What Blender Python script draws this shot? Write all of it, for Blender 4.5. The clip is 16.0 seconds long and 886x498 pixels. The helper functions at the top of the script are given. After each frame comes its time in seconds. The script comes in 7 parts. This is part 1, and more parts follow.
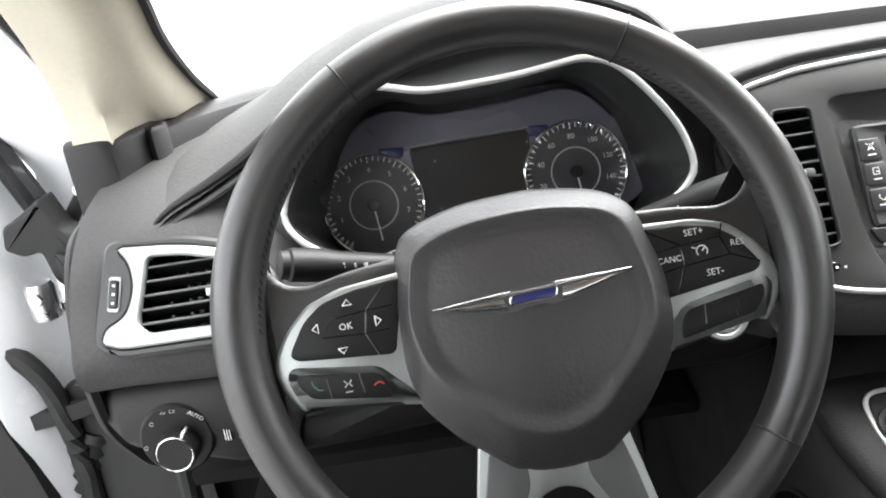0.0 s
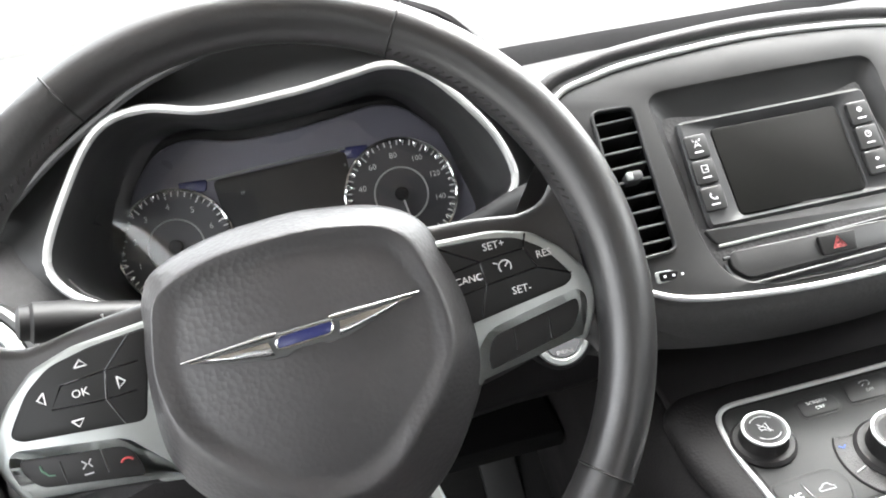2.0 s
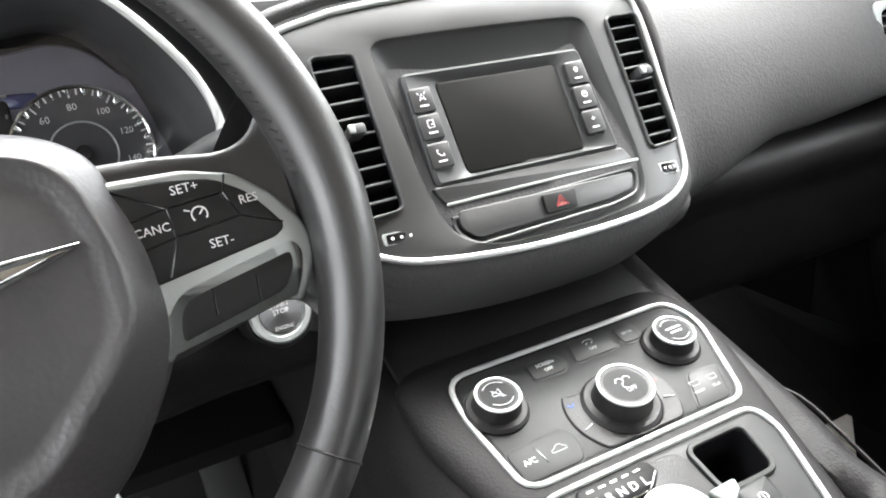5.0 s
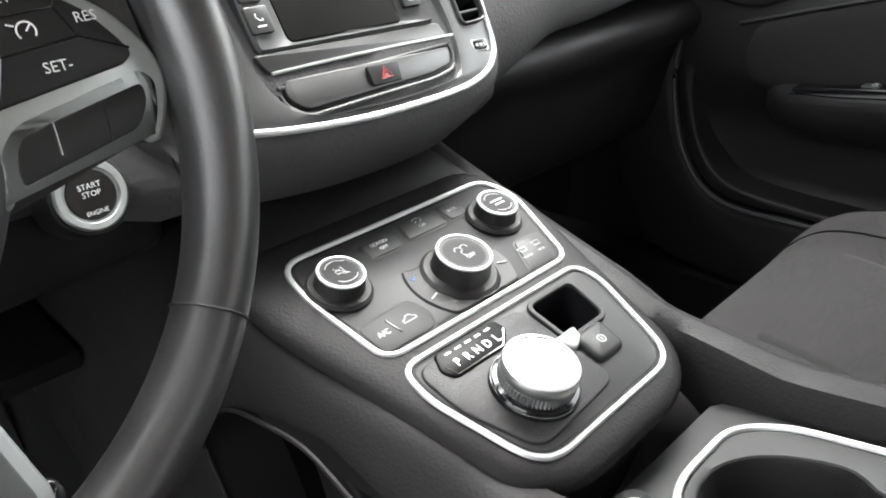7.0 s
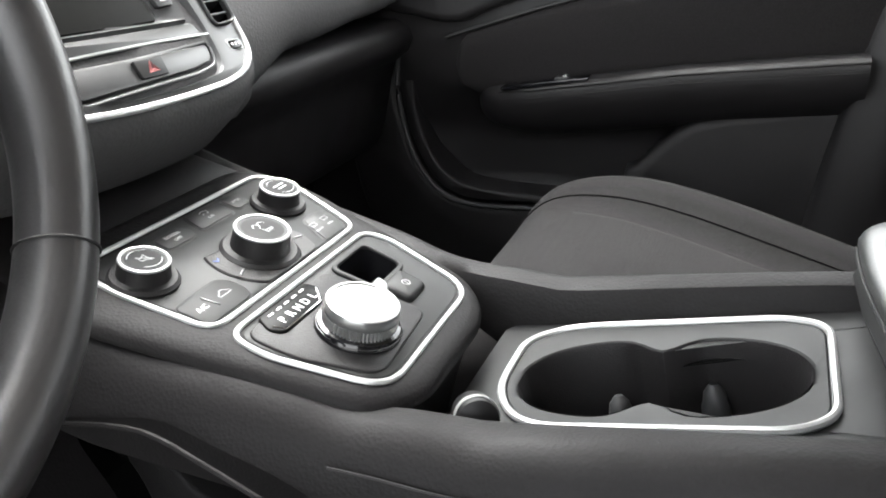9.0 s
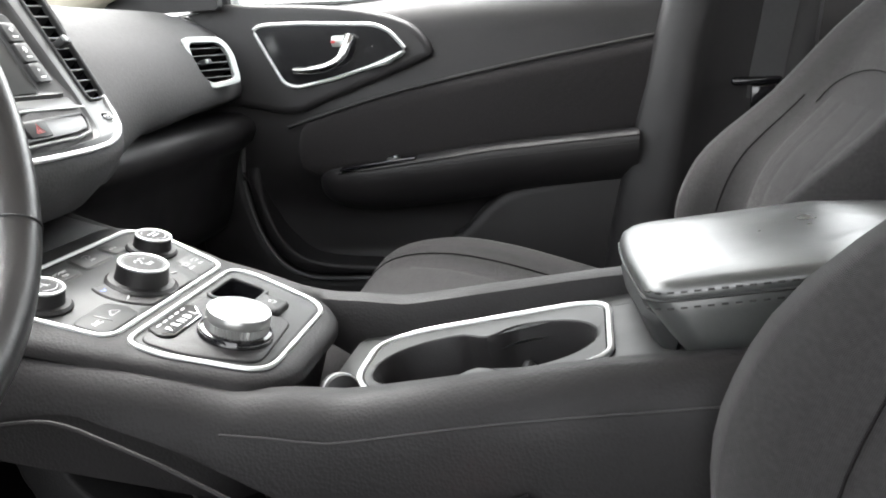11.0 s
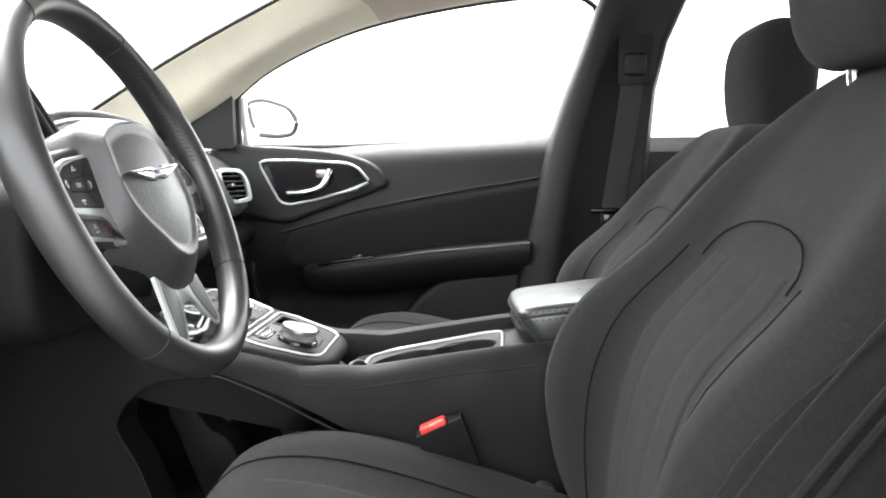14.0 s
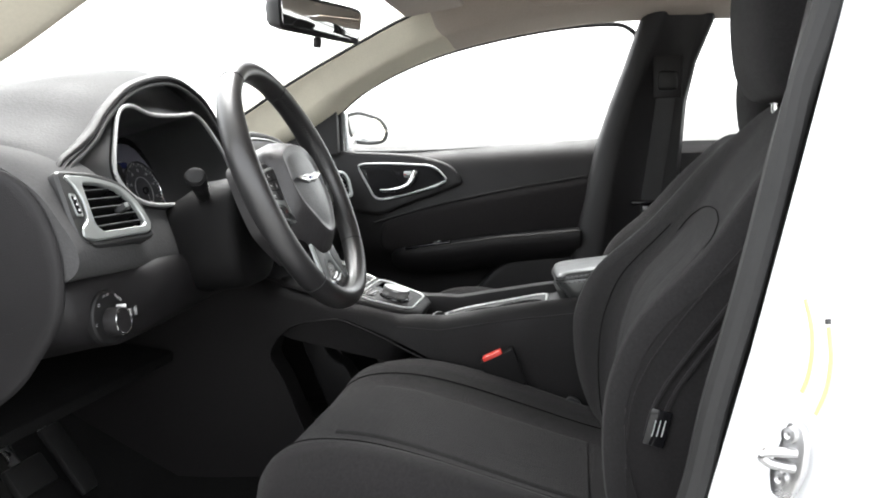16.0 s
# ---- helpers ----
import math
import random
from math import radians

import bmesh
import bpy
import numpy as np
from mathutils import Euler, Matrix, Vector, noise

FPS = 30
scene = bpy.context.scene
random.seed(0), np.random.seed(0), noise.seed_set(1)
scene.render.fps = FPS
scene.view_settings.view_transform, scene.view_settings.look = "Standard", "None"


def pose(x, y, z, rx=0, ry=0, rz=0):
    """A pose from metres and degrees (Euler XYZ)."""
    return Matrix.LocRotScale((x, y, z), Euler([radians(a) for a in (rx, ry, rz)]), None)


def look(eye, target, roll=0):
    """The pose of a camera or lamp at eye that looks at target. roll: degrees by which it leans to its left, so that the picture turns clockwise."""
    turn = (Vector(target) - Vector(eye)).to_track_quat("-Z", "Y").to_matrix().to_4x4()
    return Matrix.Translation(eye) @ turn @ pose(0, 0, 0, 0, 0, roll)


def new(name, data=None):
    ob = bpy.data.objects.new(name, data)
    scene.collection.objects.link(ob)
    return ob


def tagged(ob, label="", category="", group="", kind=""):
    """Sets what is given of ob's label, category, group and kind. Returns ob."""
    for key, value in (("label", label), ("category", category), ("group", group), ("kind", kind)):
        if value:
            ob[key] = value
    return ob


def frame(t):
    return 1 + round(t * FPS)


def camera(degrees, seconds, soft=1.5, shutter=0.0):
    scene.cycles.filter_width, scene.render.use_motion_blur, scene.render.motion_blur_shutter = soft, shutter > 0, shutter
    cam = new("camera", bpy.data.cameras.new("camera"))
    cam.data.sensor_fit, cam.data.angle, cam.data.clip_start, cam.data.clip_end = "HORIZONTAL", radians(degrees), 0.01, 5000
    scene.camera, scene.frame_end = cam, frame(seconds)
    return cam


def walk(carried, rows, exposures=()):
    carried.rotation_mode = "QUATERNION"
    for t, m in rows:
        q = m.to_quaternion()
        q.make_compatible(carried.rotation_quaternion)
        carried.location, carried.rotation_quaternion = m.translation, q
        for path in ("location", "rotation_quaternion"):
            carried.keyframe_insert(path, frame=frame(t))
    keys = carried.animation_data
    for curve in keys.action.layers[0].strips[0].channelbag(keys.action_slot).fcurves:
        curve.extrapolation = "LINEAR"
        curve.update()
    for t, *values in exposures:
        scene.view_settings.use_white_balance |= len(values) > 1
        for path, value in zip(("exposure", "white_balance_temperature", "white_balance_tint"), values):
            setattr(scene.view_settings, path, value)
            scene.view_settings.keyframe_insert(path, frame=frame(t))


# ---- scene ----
cam = camera(58.0, 16.0, soft=1.9)
PATH = [
    (0, (-0.3853, 0.1228, 1.1506), (-0.4375, 2.1458, 0.3924), -9.30),
    (0.5, (-0.3634, 0.1397, 1.1387), (-0.3292, 2.1612, 0.3784), -9.90),
    (1, (-0.3437, 0.1556, 1.1247), (-0.2682, 2.1904, 0.4022), -11.10),
    (1.5, (-0.3272, 0.1736, 1.1128), (-0.1566, 2.2079, 0.4076), -11.20),
    (2, (-0.3119, 0.1842, 1.1052), (-0.0982, 2.2166, 0.4086), -11.20),
    (2.5, (-0.2964, 0.2012, 1.1063), (-0.0245, 2.2315, 0.4227), -10.40),
    (3, (-0.2919, 0.2162, 1.0966), (0.0610, 2.2375, 0.4194), -8.60),
    (3.5, (-0.2842, 0.2247, 1.0923), (0.1936, 2.2212, 0.4194), -7.30),
    (4, (-0.2895, 0.2302, 1.0772), (0.3622, 2.1642, 0.3708), -6.20),
    (4.5, (-0.2873, 0.2324, 1.0664), (0.4918, 2.1047, 0.3233), -6.00),
    (5, (-0.2915, 0.2346, 1.0556), (0.5869, 2.0426, 0.2639), -5.80),
    (5.2, (-0.2937, 0.2336, 1.0512), (0.6145, 2.0173, 0.2391), -5.60),
    (7.3, (-0.3567, 0.2789, 0.9962), (1.1118, 1.5473, 0.0479), -1.80),
    (7.5, (-0.3642, 0.2801, 0.9908), (1.1552, 1.4969, 0.0544), -2.20),
    (8, (-0.3868, 0.2859, 0.9767), (1.2773, 1.3144, 0.0620), -1.80),
    (8.5, (-0.4072, 0.2917, 0.9594), (1.3780, 1.1409, 0.0890), -1.80),
    (9, (-0.4225, 0.2822, 0.9551), (1.4176, 1.0602, 0.1332), -2.90),
    (9.5, (-0.4539, 0.2774, 0.9443), (1.4815, 0.8798, 0.1970), -3.50),
    (10, (-0.4799, 0.2724, 0.9324), (1.5053, 0.7595, 0.2337), -4.20),
    (10.2, (-0.4886, 0.2715, 0.9292), (1.5090, 0.7260, 0.2456), -4.10),
    (12.3, (-0.7446, 0.2090, 0.9260), (1.3661, 0.5232, 0.5868), -0.70),
    (12.5, (-0.7780, 0.2128, 0.9270), (1.3378, 0.5108, 0.6052), -0.50),
    (13, (-0.8899, 0.2375, 0.9400), (1.2399, 0.4660, 0.6624), -0.40),
    (13.5, (-0.9935, 0.2447, 0.9540), (1.1461, 0.4190, 0.7089), -0.40),
    (14, (-1.0725, 0.2331, 0.9648), (1.0668, 0.3923, 0.7143), -0.50),
    (14.5, (-1.1746, 0.2025, 0.9692), (0.9517, 0.4797, 0.7143), -1.60),
    (15, (-1.2732, 0.1869, 0.9746), (0.8406, 0.5497, 0.7164), -1.70),
    (15.5, (-1.3693, 0.1854, 0.9767), (0.7384, 0.5763, 0.7132), -1.40),
    (16, (-1.4528, 0.1695, 0.9821), (0.6600, 0.5366, 0.7251), -1.20),
]
walk(cam, [(t, look(eye, target, roll)) for t, eye, target, roll in PATH], [(0.0, 3.4), (1.5, 3.8), (3.0, 4.02), (5.0, 4.05), (7.5, 3.75), (10.0, 3.8), (12.5, 4.3), (13.5, 3.95), (14.5, 3.5), (15.5, 3.4), (16.0, 2.9)])

# ---- light ----
world = bpy.data.worlds.new("overcast_sky")
scene.world = world
world.use_nodes = True
wn = world.node_tree
wn.nodes.clear()
sky = wn.nodes.new("ShaderNodeTexSky")
sky.sky_type, sky.sun_disc = "NISHITA", False
sky.sun_elevation, sky.sun_rotation, sky.dust_density = radians(64), radians(62), 4.0
soft_sky = wn.nodes.new("ShaderNodeHueSaturation")
soft_sky.inputs["Saturation"].default_value = 0.10
sky_out = wn.nodes.new("ShaderNodeBackground")
sky_out.inputs["Strength"].default_value = 0.15
wout = wn.nodes.new("ShaderNodeOutputWorld")
wn.links.new(sky.outputs[0], soft_sky.inputs["Color"])
wn.links.new(soft_sky.outputs[0], sky_out.inputs["Color"])
wn.links.new(sky_out.outputs[0], wout.inputs["Surface"])
sun = new("sun", bpy.data.lights.new("sun", "SUN"))
sun.data.energy, sun.data.angle, sun.data.color = 0.6, radians(60), (1.0, 0.985, 0.96)
sun.matrix_world = look((2.0, 1.05, 4.6), (0, 0, 0))


# ---- materials ----
def material(name, colour, rough=0.5, metal=0.0, grain=0.0, grain_size=900.0, vary=0.12, coat=0.0, emit=None, rough_vary=0.08, shine=0.5):
    m = bpy.data.materials.new(name)
    m.use_nodes = True
    nt = m.node_tree
    b = nt.nodes["Principled BSDF"]
    b.inputs["Roughness"].default_value, b.inputs["Metallic"].default_value = rough, metal
    b.inputs["Coat Weight"].default_value = coat
    b.inputs["Specular IOR Level"].default_value = shine
    where = nt.nodes.new("ShaderNodeTexCoord")
    broad = nt.nodes.new("ShaderNodeTexNoise")
    broad.inputs["Scale"].default_value, broad.inputs["Detail"].default_value = 14.0, 6.0
    fine = nt.nodes.new("ShaderNodeTexNoise")
    fine.inputs["Scale"].default_value, fine.inputs["Detail"].default_value = 220.0, 3.0
    mixed = nt.nodes.new("ShaderNodeMath")
    mixed.operation = "ADD"
    ramp = nt.nodes.new("ShaderNodeMapRange")
    ramp.inputs["From Min"].default_value, ramp.inputs["From Max"].default_value = 0.6, 1.4
    ramp.inputs["To Min"].default_value, ramp.inputs["To Max"].default_value = 1 - vary, 1 + vary
    tone = nt.nodes.new("ShaderNodeVectorMath")
    tone.operation = "SCALE"
    tone.inputs[0].default_value = colour[:3]
    for n in (broad, fine):
        nt.links.new(where.outputs["Object"], n.inputs["Vector"])
    nt.links.new(broad.outputs["Fac"], mixed.inputs[0])
    nt.links.new(fine.outputs["Fac"], mixed.inputs[1])
    nt.links.new(mixed.outputs[0], ramp.inputs["Value"])
    nt.links.new(ramp.outputs[0], tone.inputs["Scale"])
    nt.links.new(tone.outputs[0], b.inputs["Base Color"])
    gloss = nt.nodes.new("ShaderNodeMapRange")
    gloss.inputs["From Min"].default_value, gloss.inputs["From Max"].default_value = 0.3, 0.7
    gloss.inputs["To Min"].default_value, gloss.inputs["To Max"].default_value = max(rough - rough_vary, 0.02), min(rough + rough_vary, 1)
    nt.links.new(broad.outputs["Fac"], gloss.inputs["Value"])
    nt.links.new(gloss.outputs[0], b.inputs["Roughness"])
    if grain:
        cells = nt.nodes.new("ShaderNodeTexVoronoi")
        cells.inputs["Scale"].default_value = grain_size
        nt.links.new(where.outputs["Object"], cells.inputs["Vector"])
        bump = nt.nodes.new("ShaderNodeBump")
        bump.inputs["Strength"].default_value, bump.inputs["Distance"].default_value = grain, 0.0006
        nt.links.new(cells.outputs["Distance"], bump.inputs["Height"])
        nt.links.new(bump.outputs[0], b.inputs["Normal"])
    if emit:
        b.inputs["Emission Color"].default_value, b.inputs["Emission Strength"].default_value = (*colour[:3], 1), emit
    return m


def cloth_material(name, colour, thread=2600.0, sheen=0.07):
    m = material(name, colour, 0.95, vary=0.18)
    nt = m.node_tree
    b = nt.nodes["Principled BSDF"]
    b.inputs["Sheen Weight"].default_value, b.inputs["Sheen Roughness"].default_value = sheen, 0.6
    b.inputs["Specular IOR Level"].default_value = 0.2
    where = nt.nodes.new("ShaderNodeTexCoord")
    waves = []
    for axis in ("X", "Z"):
        w = nt.nodes.new("ShaderNodeTexWave")
        w.bands_direction = axis
        w.inputs["Scale"].default_value, w.inputs["Distortion"].default_value = thread / 6.0, 1.5
        nt.links.new(where.outputs["Object"], w.inputs["Vector"])
        waves.append(w)
    total = nt.nodes.new("ShaderNodeMath")
    total.operation = "ADD"
    nt.links.new(waves[0].outputs["Fac"], total.inputs[0])
    nt.links.new(waves[1].outputs["Fac"], total.inputs[1])
    bump = nt.nodes.new("ShaderNodeBump")
    bump.inputs["Strength"].default_value, bump.inputs["Distance"].default_value = 0.25, 0.0005
    nt.links.new(total.outputs[0], bump.inputs["Height"])
    nt.links.new(bump.outputs[0], b.inputs["Normal"])
    stretch = nt.nodes.new("ShaderNodeMapping")
    stretch.inputs["Scale"].default_value = (45.0, 420.0, 420.0)
    heather = nt.nodes.new("ShaderNodeTexNoise")
    heather.inputs["Scale"].default_value, heather.inputs["Detail"].default_value = 1.0, 2.0
    span = nt.nodes.new("ShaderNodeMapRange")
    span.inputs["From Min"].default_value, span.inputs["From Max"].default_value = 0.3, 0.7
    span.inputs["To Min"].default_value, span.inputs["To Max"].default_value = 0.80, 1.20
    mixed = nt.nodes.new("ShaderNodeVectorMath")
    mixed.operation = "SCALE"
    old = b.inputs["Base Color"].links[0].from_socket
    nt.links.new(where.outputs["Object"], stretch.inputs["Vector"])
    nt.links.new(stretch.outputs[0], heather.inputs["Vector"])
    nt.links.new(heather.outputs["Fac"], span.inputs["Value"])
    nt.links.new(old, mixed.inputs[0])
    nt.links.new(span.outputs[0], mixed.inputs["Scale"])
    nt.links.new(mixed.outputs[0], b.inputs["Base Color"])
    return m


def pane_material(name, tint, gloss=0.06):
    m = bpy.data.materials.new(name)
    m.use_nodes = True
    nt = m.node_tree
    nt.nodes.clear()
    clear = nt.nodes.new("ShaderNodeBsdfTransparent")
    clear.inputs["Color"].default_value = (*tint, 1)
    shine = nt.nodes.new("ShaderNodeBsdfGlossy")
    shine.inputs["Roughness"].default_value = 0.02
    facing = nt.nodes.new("ShaderNodeLayerWeight")
    facing.inputs["Blend"].default_value = 0.5
    power = nt.nodes.new("ShaderNodeMath")
    power.operation = "POWER"
    power.inputs[1].default_value = 5.0
    fres = nt.nodes.new("ShaderNodeMapRange")
    fres.inputs["To Min"].default_value, fres.inputs["To Max"].default_value = gloss, 0.6
    nt.links.new(facing.outputs["Facing"], power.inputs[0])
    nt.links.new(power.outputs[0], fres.inputs["Value"])
    mix = nt.nodes.new("ShaderNodeMixShader")
    out = nt.nodes.new("ShaderNodeOutputMaterial")
    nt.links.new(fres.outputs[0], mix.inputs[0])
    nt.links.new(clear.outputs[0], mix.inputs[1])
    nt.links.new(shine.outputs[0], mix.inputs[2])
    nt.links.new(mix.outputs[0], out.inputs["Surface"])
    return m


# base colour raised to carry the dash's window sheen; shine is kept low
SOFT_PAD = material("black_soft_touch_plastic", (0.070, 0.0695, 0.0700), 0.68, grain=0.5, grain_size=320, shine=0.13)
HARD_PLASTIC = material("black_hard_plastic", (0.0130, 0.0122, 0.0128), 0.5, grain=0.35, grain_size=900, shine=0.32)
# darker copy of the hard plastic, with the shade low down in its colour
SHADED_PLASTIC = material("black_shaded_plastic", (0.0062, 0.0060, 0.0062), 0.60, grain=0.3, grain_size=600, shine=0.16)
RAIL_VINYL = material("black_console_vinyl", (0.0112, 0.0105, 0.0108), 0.56, grain=0.35, grain_size=420, shine=0.17)
KEY_BLACK = material("black_key_plastic", (0.011, 0.0108, 0.011), 0.48, vary=0.06, shine=0.28)
SMOOTH_PLASTIC = material("satin_black_plastic", (0.024, 0.0245, 0.0245), 0.44, vary=0.06, shine=0.65)
CONSOLE_SATIN = material("satin_console_plastic", (0.017, 0.0175, 0.0175), 0.50, vary=0.06, shine=0.26)
GLOSS_BLACK = material("gloss_black_plastic", (0.008, 0.008, 0.009), 0.12, vary=0.05, rough_vary=0.03)
DARK_DISPLAY = material("unlit_black_display", (0.004, 0.004, 0.004), 0.4, vary=0.03, shine=0.1)
MATT_BLACK = material("matt_black_plastic", (0.008, 0.008, 0.008), 0.6, vary=0.05)
GREY_PLASTIC = material("dark_grey_plastic", (0.045, 0.046, 0.047), 0.45, vary=0.06, shine=0.4)
LEATHER = material("black_leather", (0.021, 0.0203, 0.0208), 0.37, grain=0.10, grain_size=520, shine=0.9)
PAD_LEATHER = material("grained_black_vinyl", (0.031, 0.0292, 0.0308), 0.44, grain=0.36, grain_size=340, shine=0.85)
ARM_LEATHER = material("black_armrest_vinyl", (0.040, 0.042, 0.041), 0.33, grain=0.10, grain_size=520, shine=1.0)
CHROME = material("satin_chrome", (0.78, 0.79, 0.78), 0.16, metal=1.0, vary=0.03, rough_vary=0.05)
SILVER = material("satin_silver_paint", (0.38, 0.40, 0.39), 0.36, metal=0.6, vary=0.04)
PANEL_GREY = material("satin_dark_grey_paint", (0.10, 0.102, 0.102), 0.48, metal=0.15, vary=0.04)
TRIM = material("satin_silver_trim", (0.50, 0.51, 0.505), 0.42, metal=0.55, vary=0.03)
CLOTH = cloth_material("black_seat_cloth", (0.0135, 0.0126, 0.0130), sheen=0.05)
INSERT = cloth_material("charcoal_insert_cloth", (0.0142, 0.0133, 0.0137), thread=1800, sheen=0.05)
DOOR_CLOTH = cloth_material("black_door_cloth", (0.0140, 0.0128, 0.0131), sheen=0.02)
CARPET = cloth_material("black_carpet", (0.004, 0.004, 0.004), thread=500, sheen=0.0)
BEIGE = material("beige_pillar_fabric", (0.62, 0.58, 0.47), 0.85, grain=0.15, grain_size=800, vary=0.06)
# browner than the pillar cloth, and darkened further for the roof's shade
LINER = material("shaded_beige_headliner", (0.44, 0.385, 0.33), 0.9, grain=0.2, grain_size=900, vary=0.06)
WHITE_PAINT = material("white_car_paint", (0.80, 0.81, 0.82), 0.25, coat=0.6, vary=0.02, rough_vary=0.03)
RUBBER = material("black_rubber", (0.012, 0.012, 0.012), 0.65)
BELT = material("black_webbing", (0.030, 0.030, 0.031), 0.7, grain=0.5, grain_size=1500)
DIAL_METAL = material("brushed_dial_metal", (0.36, 0.365, 0.36), 0.34, metal=0.9, vary=0.05)
STEEL = material("bright_steel", (0.6, 0.6, 0.6), 0.3, metal=1.0)
RED = material("red_plastic", (0.75, 0.05, 0.035), 0.4, vary=0.05)
BLUE = material("blue_enamel", (0.028, 0.034, 0.12), 0.2, vary=0.05)
MARK = material("white_print", (0.80, 0.80, 0.80), 0.5, vary=0.03)
DIM_MARK = material("grey_print", (0.42, 0.42, 0.43), 0.5, vary=0.03)
GREEN = material("green_print", (0.10, 0.20, 0.14), 0.5, vary=0.03)
DIM_RED = material("dark_red_print", (0.30, 0.03, 0.03), 0.5, vary=0.03)
# dial and cluster colours lightened to hold lens reflection and offset hood shade
DIAL = material("dark_dial_face", (0.055, 0.055, 0.059), 0.35, vary=0.05)
CLUSTER_FACE = material("blue_grey_cluster_face", (0.19, 0.188, 0.225), 0.35, vary=0.06)
SCREEN = material("dark_display_glass", (0.014, 0.014, 0.013), 0.5, vary=0.04, shine=0.12)
YELLOW = material("yellow_label", (0.72, 0.62, 0.22), 0.6)
PAPER = material("pale_label", (0.75, 0.72, 0.66), 0.6)
GROUND = material("grey_concrete", (0.20, 0.20, 0.195), 0.9, grain=0.2, grain_size=60)
CAP_BLACK = material("matt_black_knob_cap", (0.020, 0.020, 0.0205), 0.62, vary=0.06, shine=0.14)
SEAM = material("black_sewn_seam", (0.0095, 0.009, 0.009), 0.9, shine=0.05)
STITCH = material("grey_thread", (0.034, 0.033, 0.033), 0.85, shine=0.2)
GLASS = pane_material("window_glass", (0.93, 0.95, 0.94))
COVER_GLASS = pane_material("clear_lens", (0.96, 0.96, 0.97))
MIRROR = material("mirror_glass", (0.85, 0.86, 0.86), 0.02, metal=1.0, vary=0.0, rough_vary=0.0)


# ---- building helpers ----
def link(name, bm, mat, parent=None, label="", smooth=True, sharp=35):
    me = bpy.data.meshes.new(name)
    bmesh.ops.recalc_face_normals(bm, faces=bm.faces)
    bm.to_mesh(me)
    bm.free()
    if smooth:
        me.polygons.foreach_set("use_smooth", [True] * len(me.polygons))
        me.set_sharp_from_angle(angle=radians(sharp))
    me.materials.append(mat)
    ob = new(name, me)
    if parent:
        ob.parent = parent
    if label:
        tagged(ob, label)
    return ob


def cut(ob, bm):
    """Takes the closed shape bm out of ob."""
    me = bpy.data.meshes.new("cutter")
    bmesh.ops.recalc_face_normals(bm, faces=bm.faces)
    bm.to_mesh(me)
    bm.free()
    tool = new("cutter", me)
    mod = ob.modifiers.new("opening", "BOOLEAN")
    mod.operation, mod.object, mod.solver = "DIFFERENCE", tool, "EXACT"
    got = bpy.data.meshes.new_from_object(ob.evaluated_get(bpy.context.evaluated_depsgraph_get()))
    ob.modifiers.clear()
    ob.data = got
    bpy.data.objects.remove(tool)
    got.set_sharp_from_angle(angle=radians(40))


def part(name, bm, mat, parent, label="", **k):
    return link(name, bm, mat, parent, label, **k)


def thing(name, label, category, at=(0, 0, 0), group="", kind=""):
    ob = new(name)
    ob.empty_display_size = 0.02
    return tagged(ob, label, category, group, kind)


def plane(origin, normal, up=(0, 0, 1)):
    """Local frame: x to the right, y up, z out of the surface."""
    n = Vector(normal).normalized()
    u = Vector(up).cross(n).normalized()
    v = n.cross(u)
    m = Matrix((u, v, n)).transposed().to_4x4()
    m.translation = origin
    return m


def loft(rings, closed=True, caps=True, looped=False, m=None):
    bm = bmesh.new()
    rows = [[bm.verts.new(m @ Vector(p) if m else Vector(p)) for p in r] for r in rings]
    pairs = list(zip(rows, rows[1:])) + ([(rows[-1], rows[0])] if looped else [])
    for a, b in pairs:
        n = len(a)
        for i in range(n if closed else n - 1):
            j = (i + 1) % n
            bm.faces.new((a[i], a[j], b[j], b[i]))
    if caps and closed and not looped:
        if caps != "end":
            bm.faces.new(rows[0])
        bm.faces.new(rows[-1])
    return bm


def spline(pts, per=6, closed=False):
    p = [Vector(q) for q in pts]
    n, out = len(p), []
    for i in range(n if closed else n - 1):
        if closed:
            a, b, c, d = p[i - 1], p[i], p[(i + 1) % n], p[(i + 2) % n]
        else:
            a, b, c, d = p[max(i - 1, 0)], p[i], p[i + 1], p[min(i + 2, n - 1)]
        for k in range(per):
            t = k / per
            out.append(0.5 * ((2 * b) + (c - a) * t + (2 * a - 5 * b + 4 * c - d) * t * t + (3 * b - a - 3 * c + d) * t ** 3))
    if not closed:
        out.append(p[-1])
    return out


def rounded(pts, r, seg=5):
    """A polygon with its corners rounded; r may be one radius or one for each corner."""
    p, out = [Vector(q[:2]) for q in pts], []
    for i, b in enumerate(p):
        a, c = p[i - 1], p[(i + 1) % len(p)]
        rr = r[i] if isinstance(r, (list, tuple)) else r
        u, w = (a - b), (c - b)
        cut = min(rr, u.length * 0.48, w.length * 0.48)
        s, e = b + u.normalized() * cut, b + w.normalized() * cut
        for k in range(seg + 1):
            t = k / seg
            out.append((1 - t) ** 2 * s + 2 * t * (1 - t) * b + t * t * e)
    return out


def resample(pts, n, closed=True):
    p = [Vector(q) for q in pts] + ([Vector(pts[0])] if closed else [])
    d = [0.0]
    for a, b in zip(p, p[1:]):
        d.append(d[-1] + (b - a).length)
    out, k = [], 0
    for i in range(n):
        t = d[-1] * i / (n if closed else n - 1)
        while k < len(p) - 2 and d[k + 1] < t:
            k += 1
        f = (t - d[k]) / max(d[k + 1] - d[k], 1e-9)
        out.append(p[k].lerp(p[k + 1], min(f, 1)))
    return out


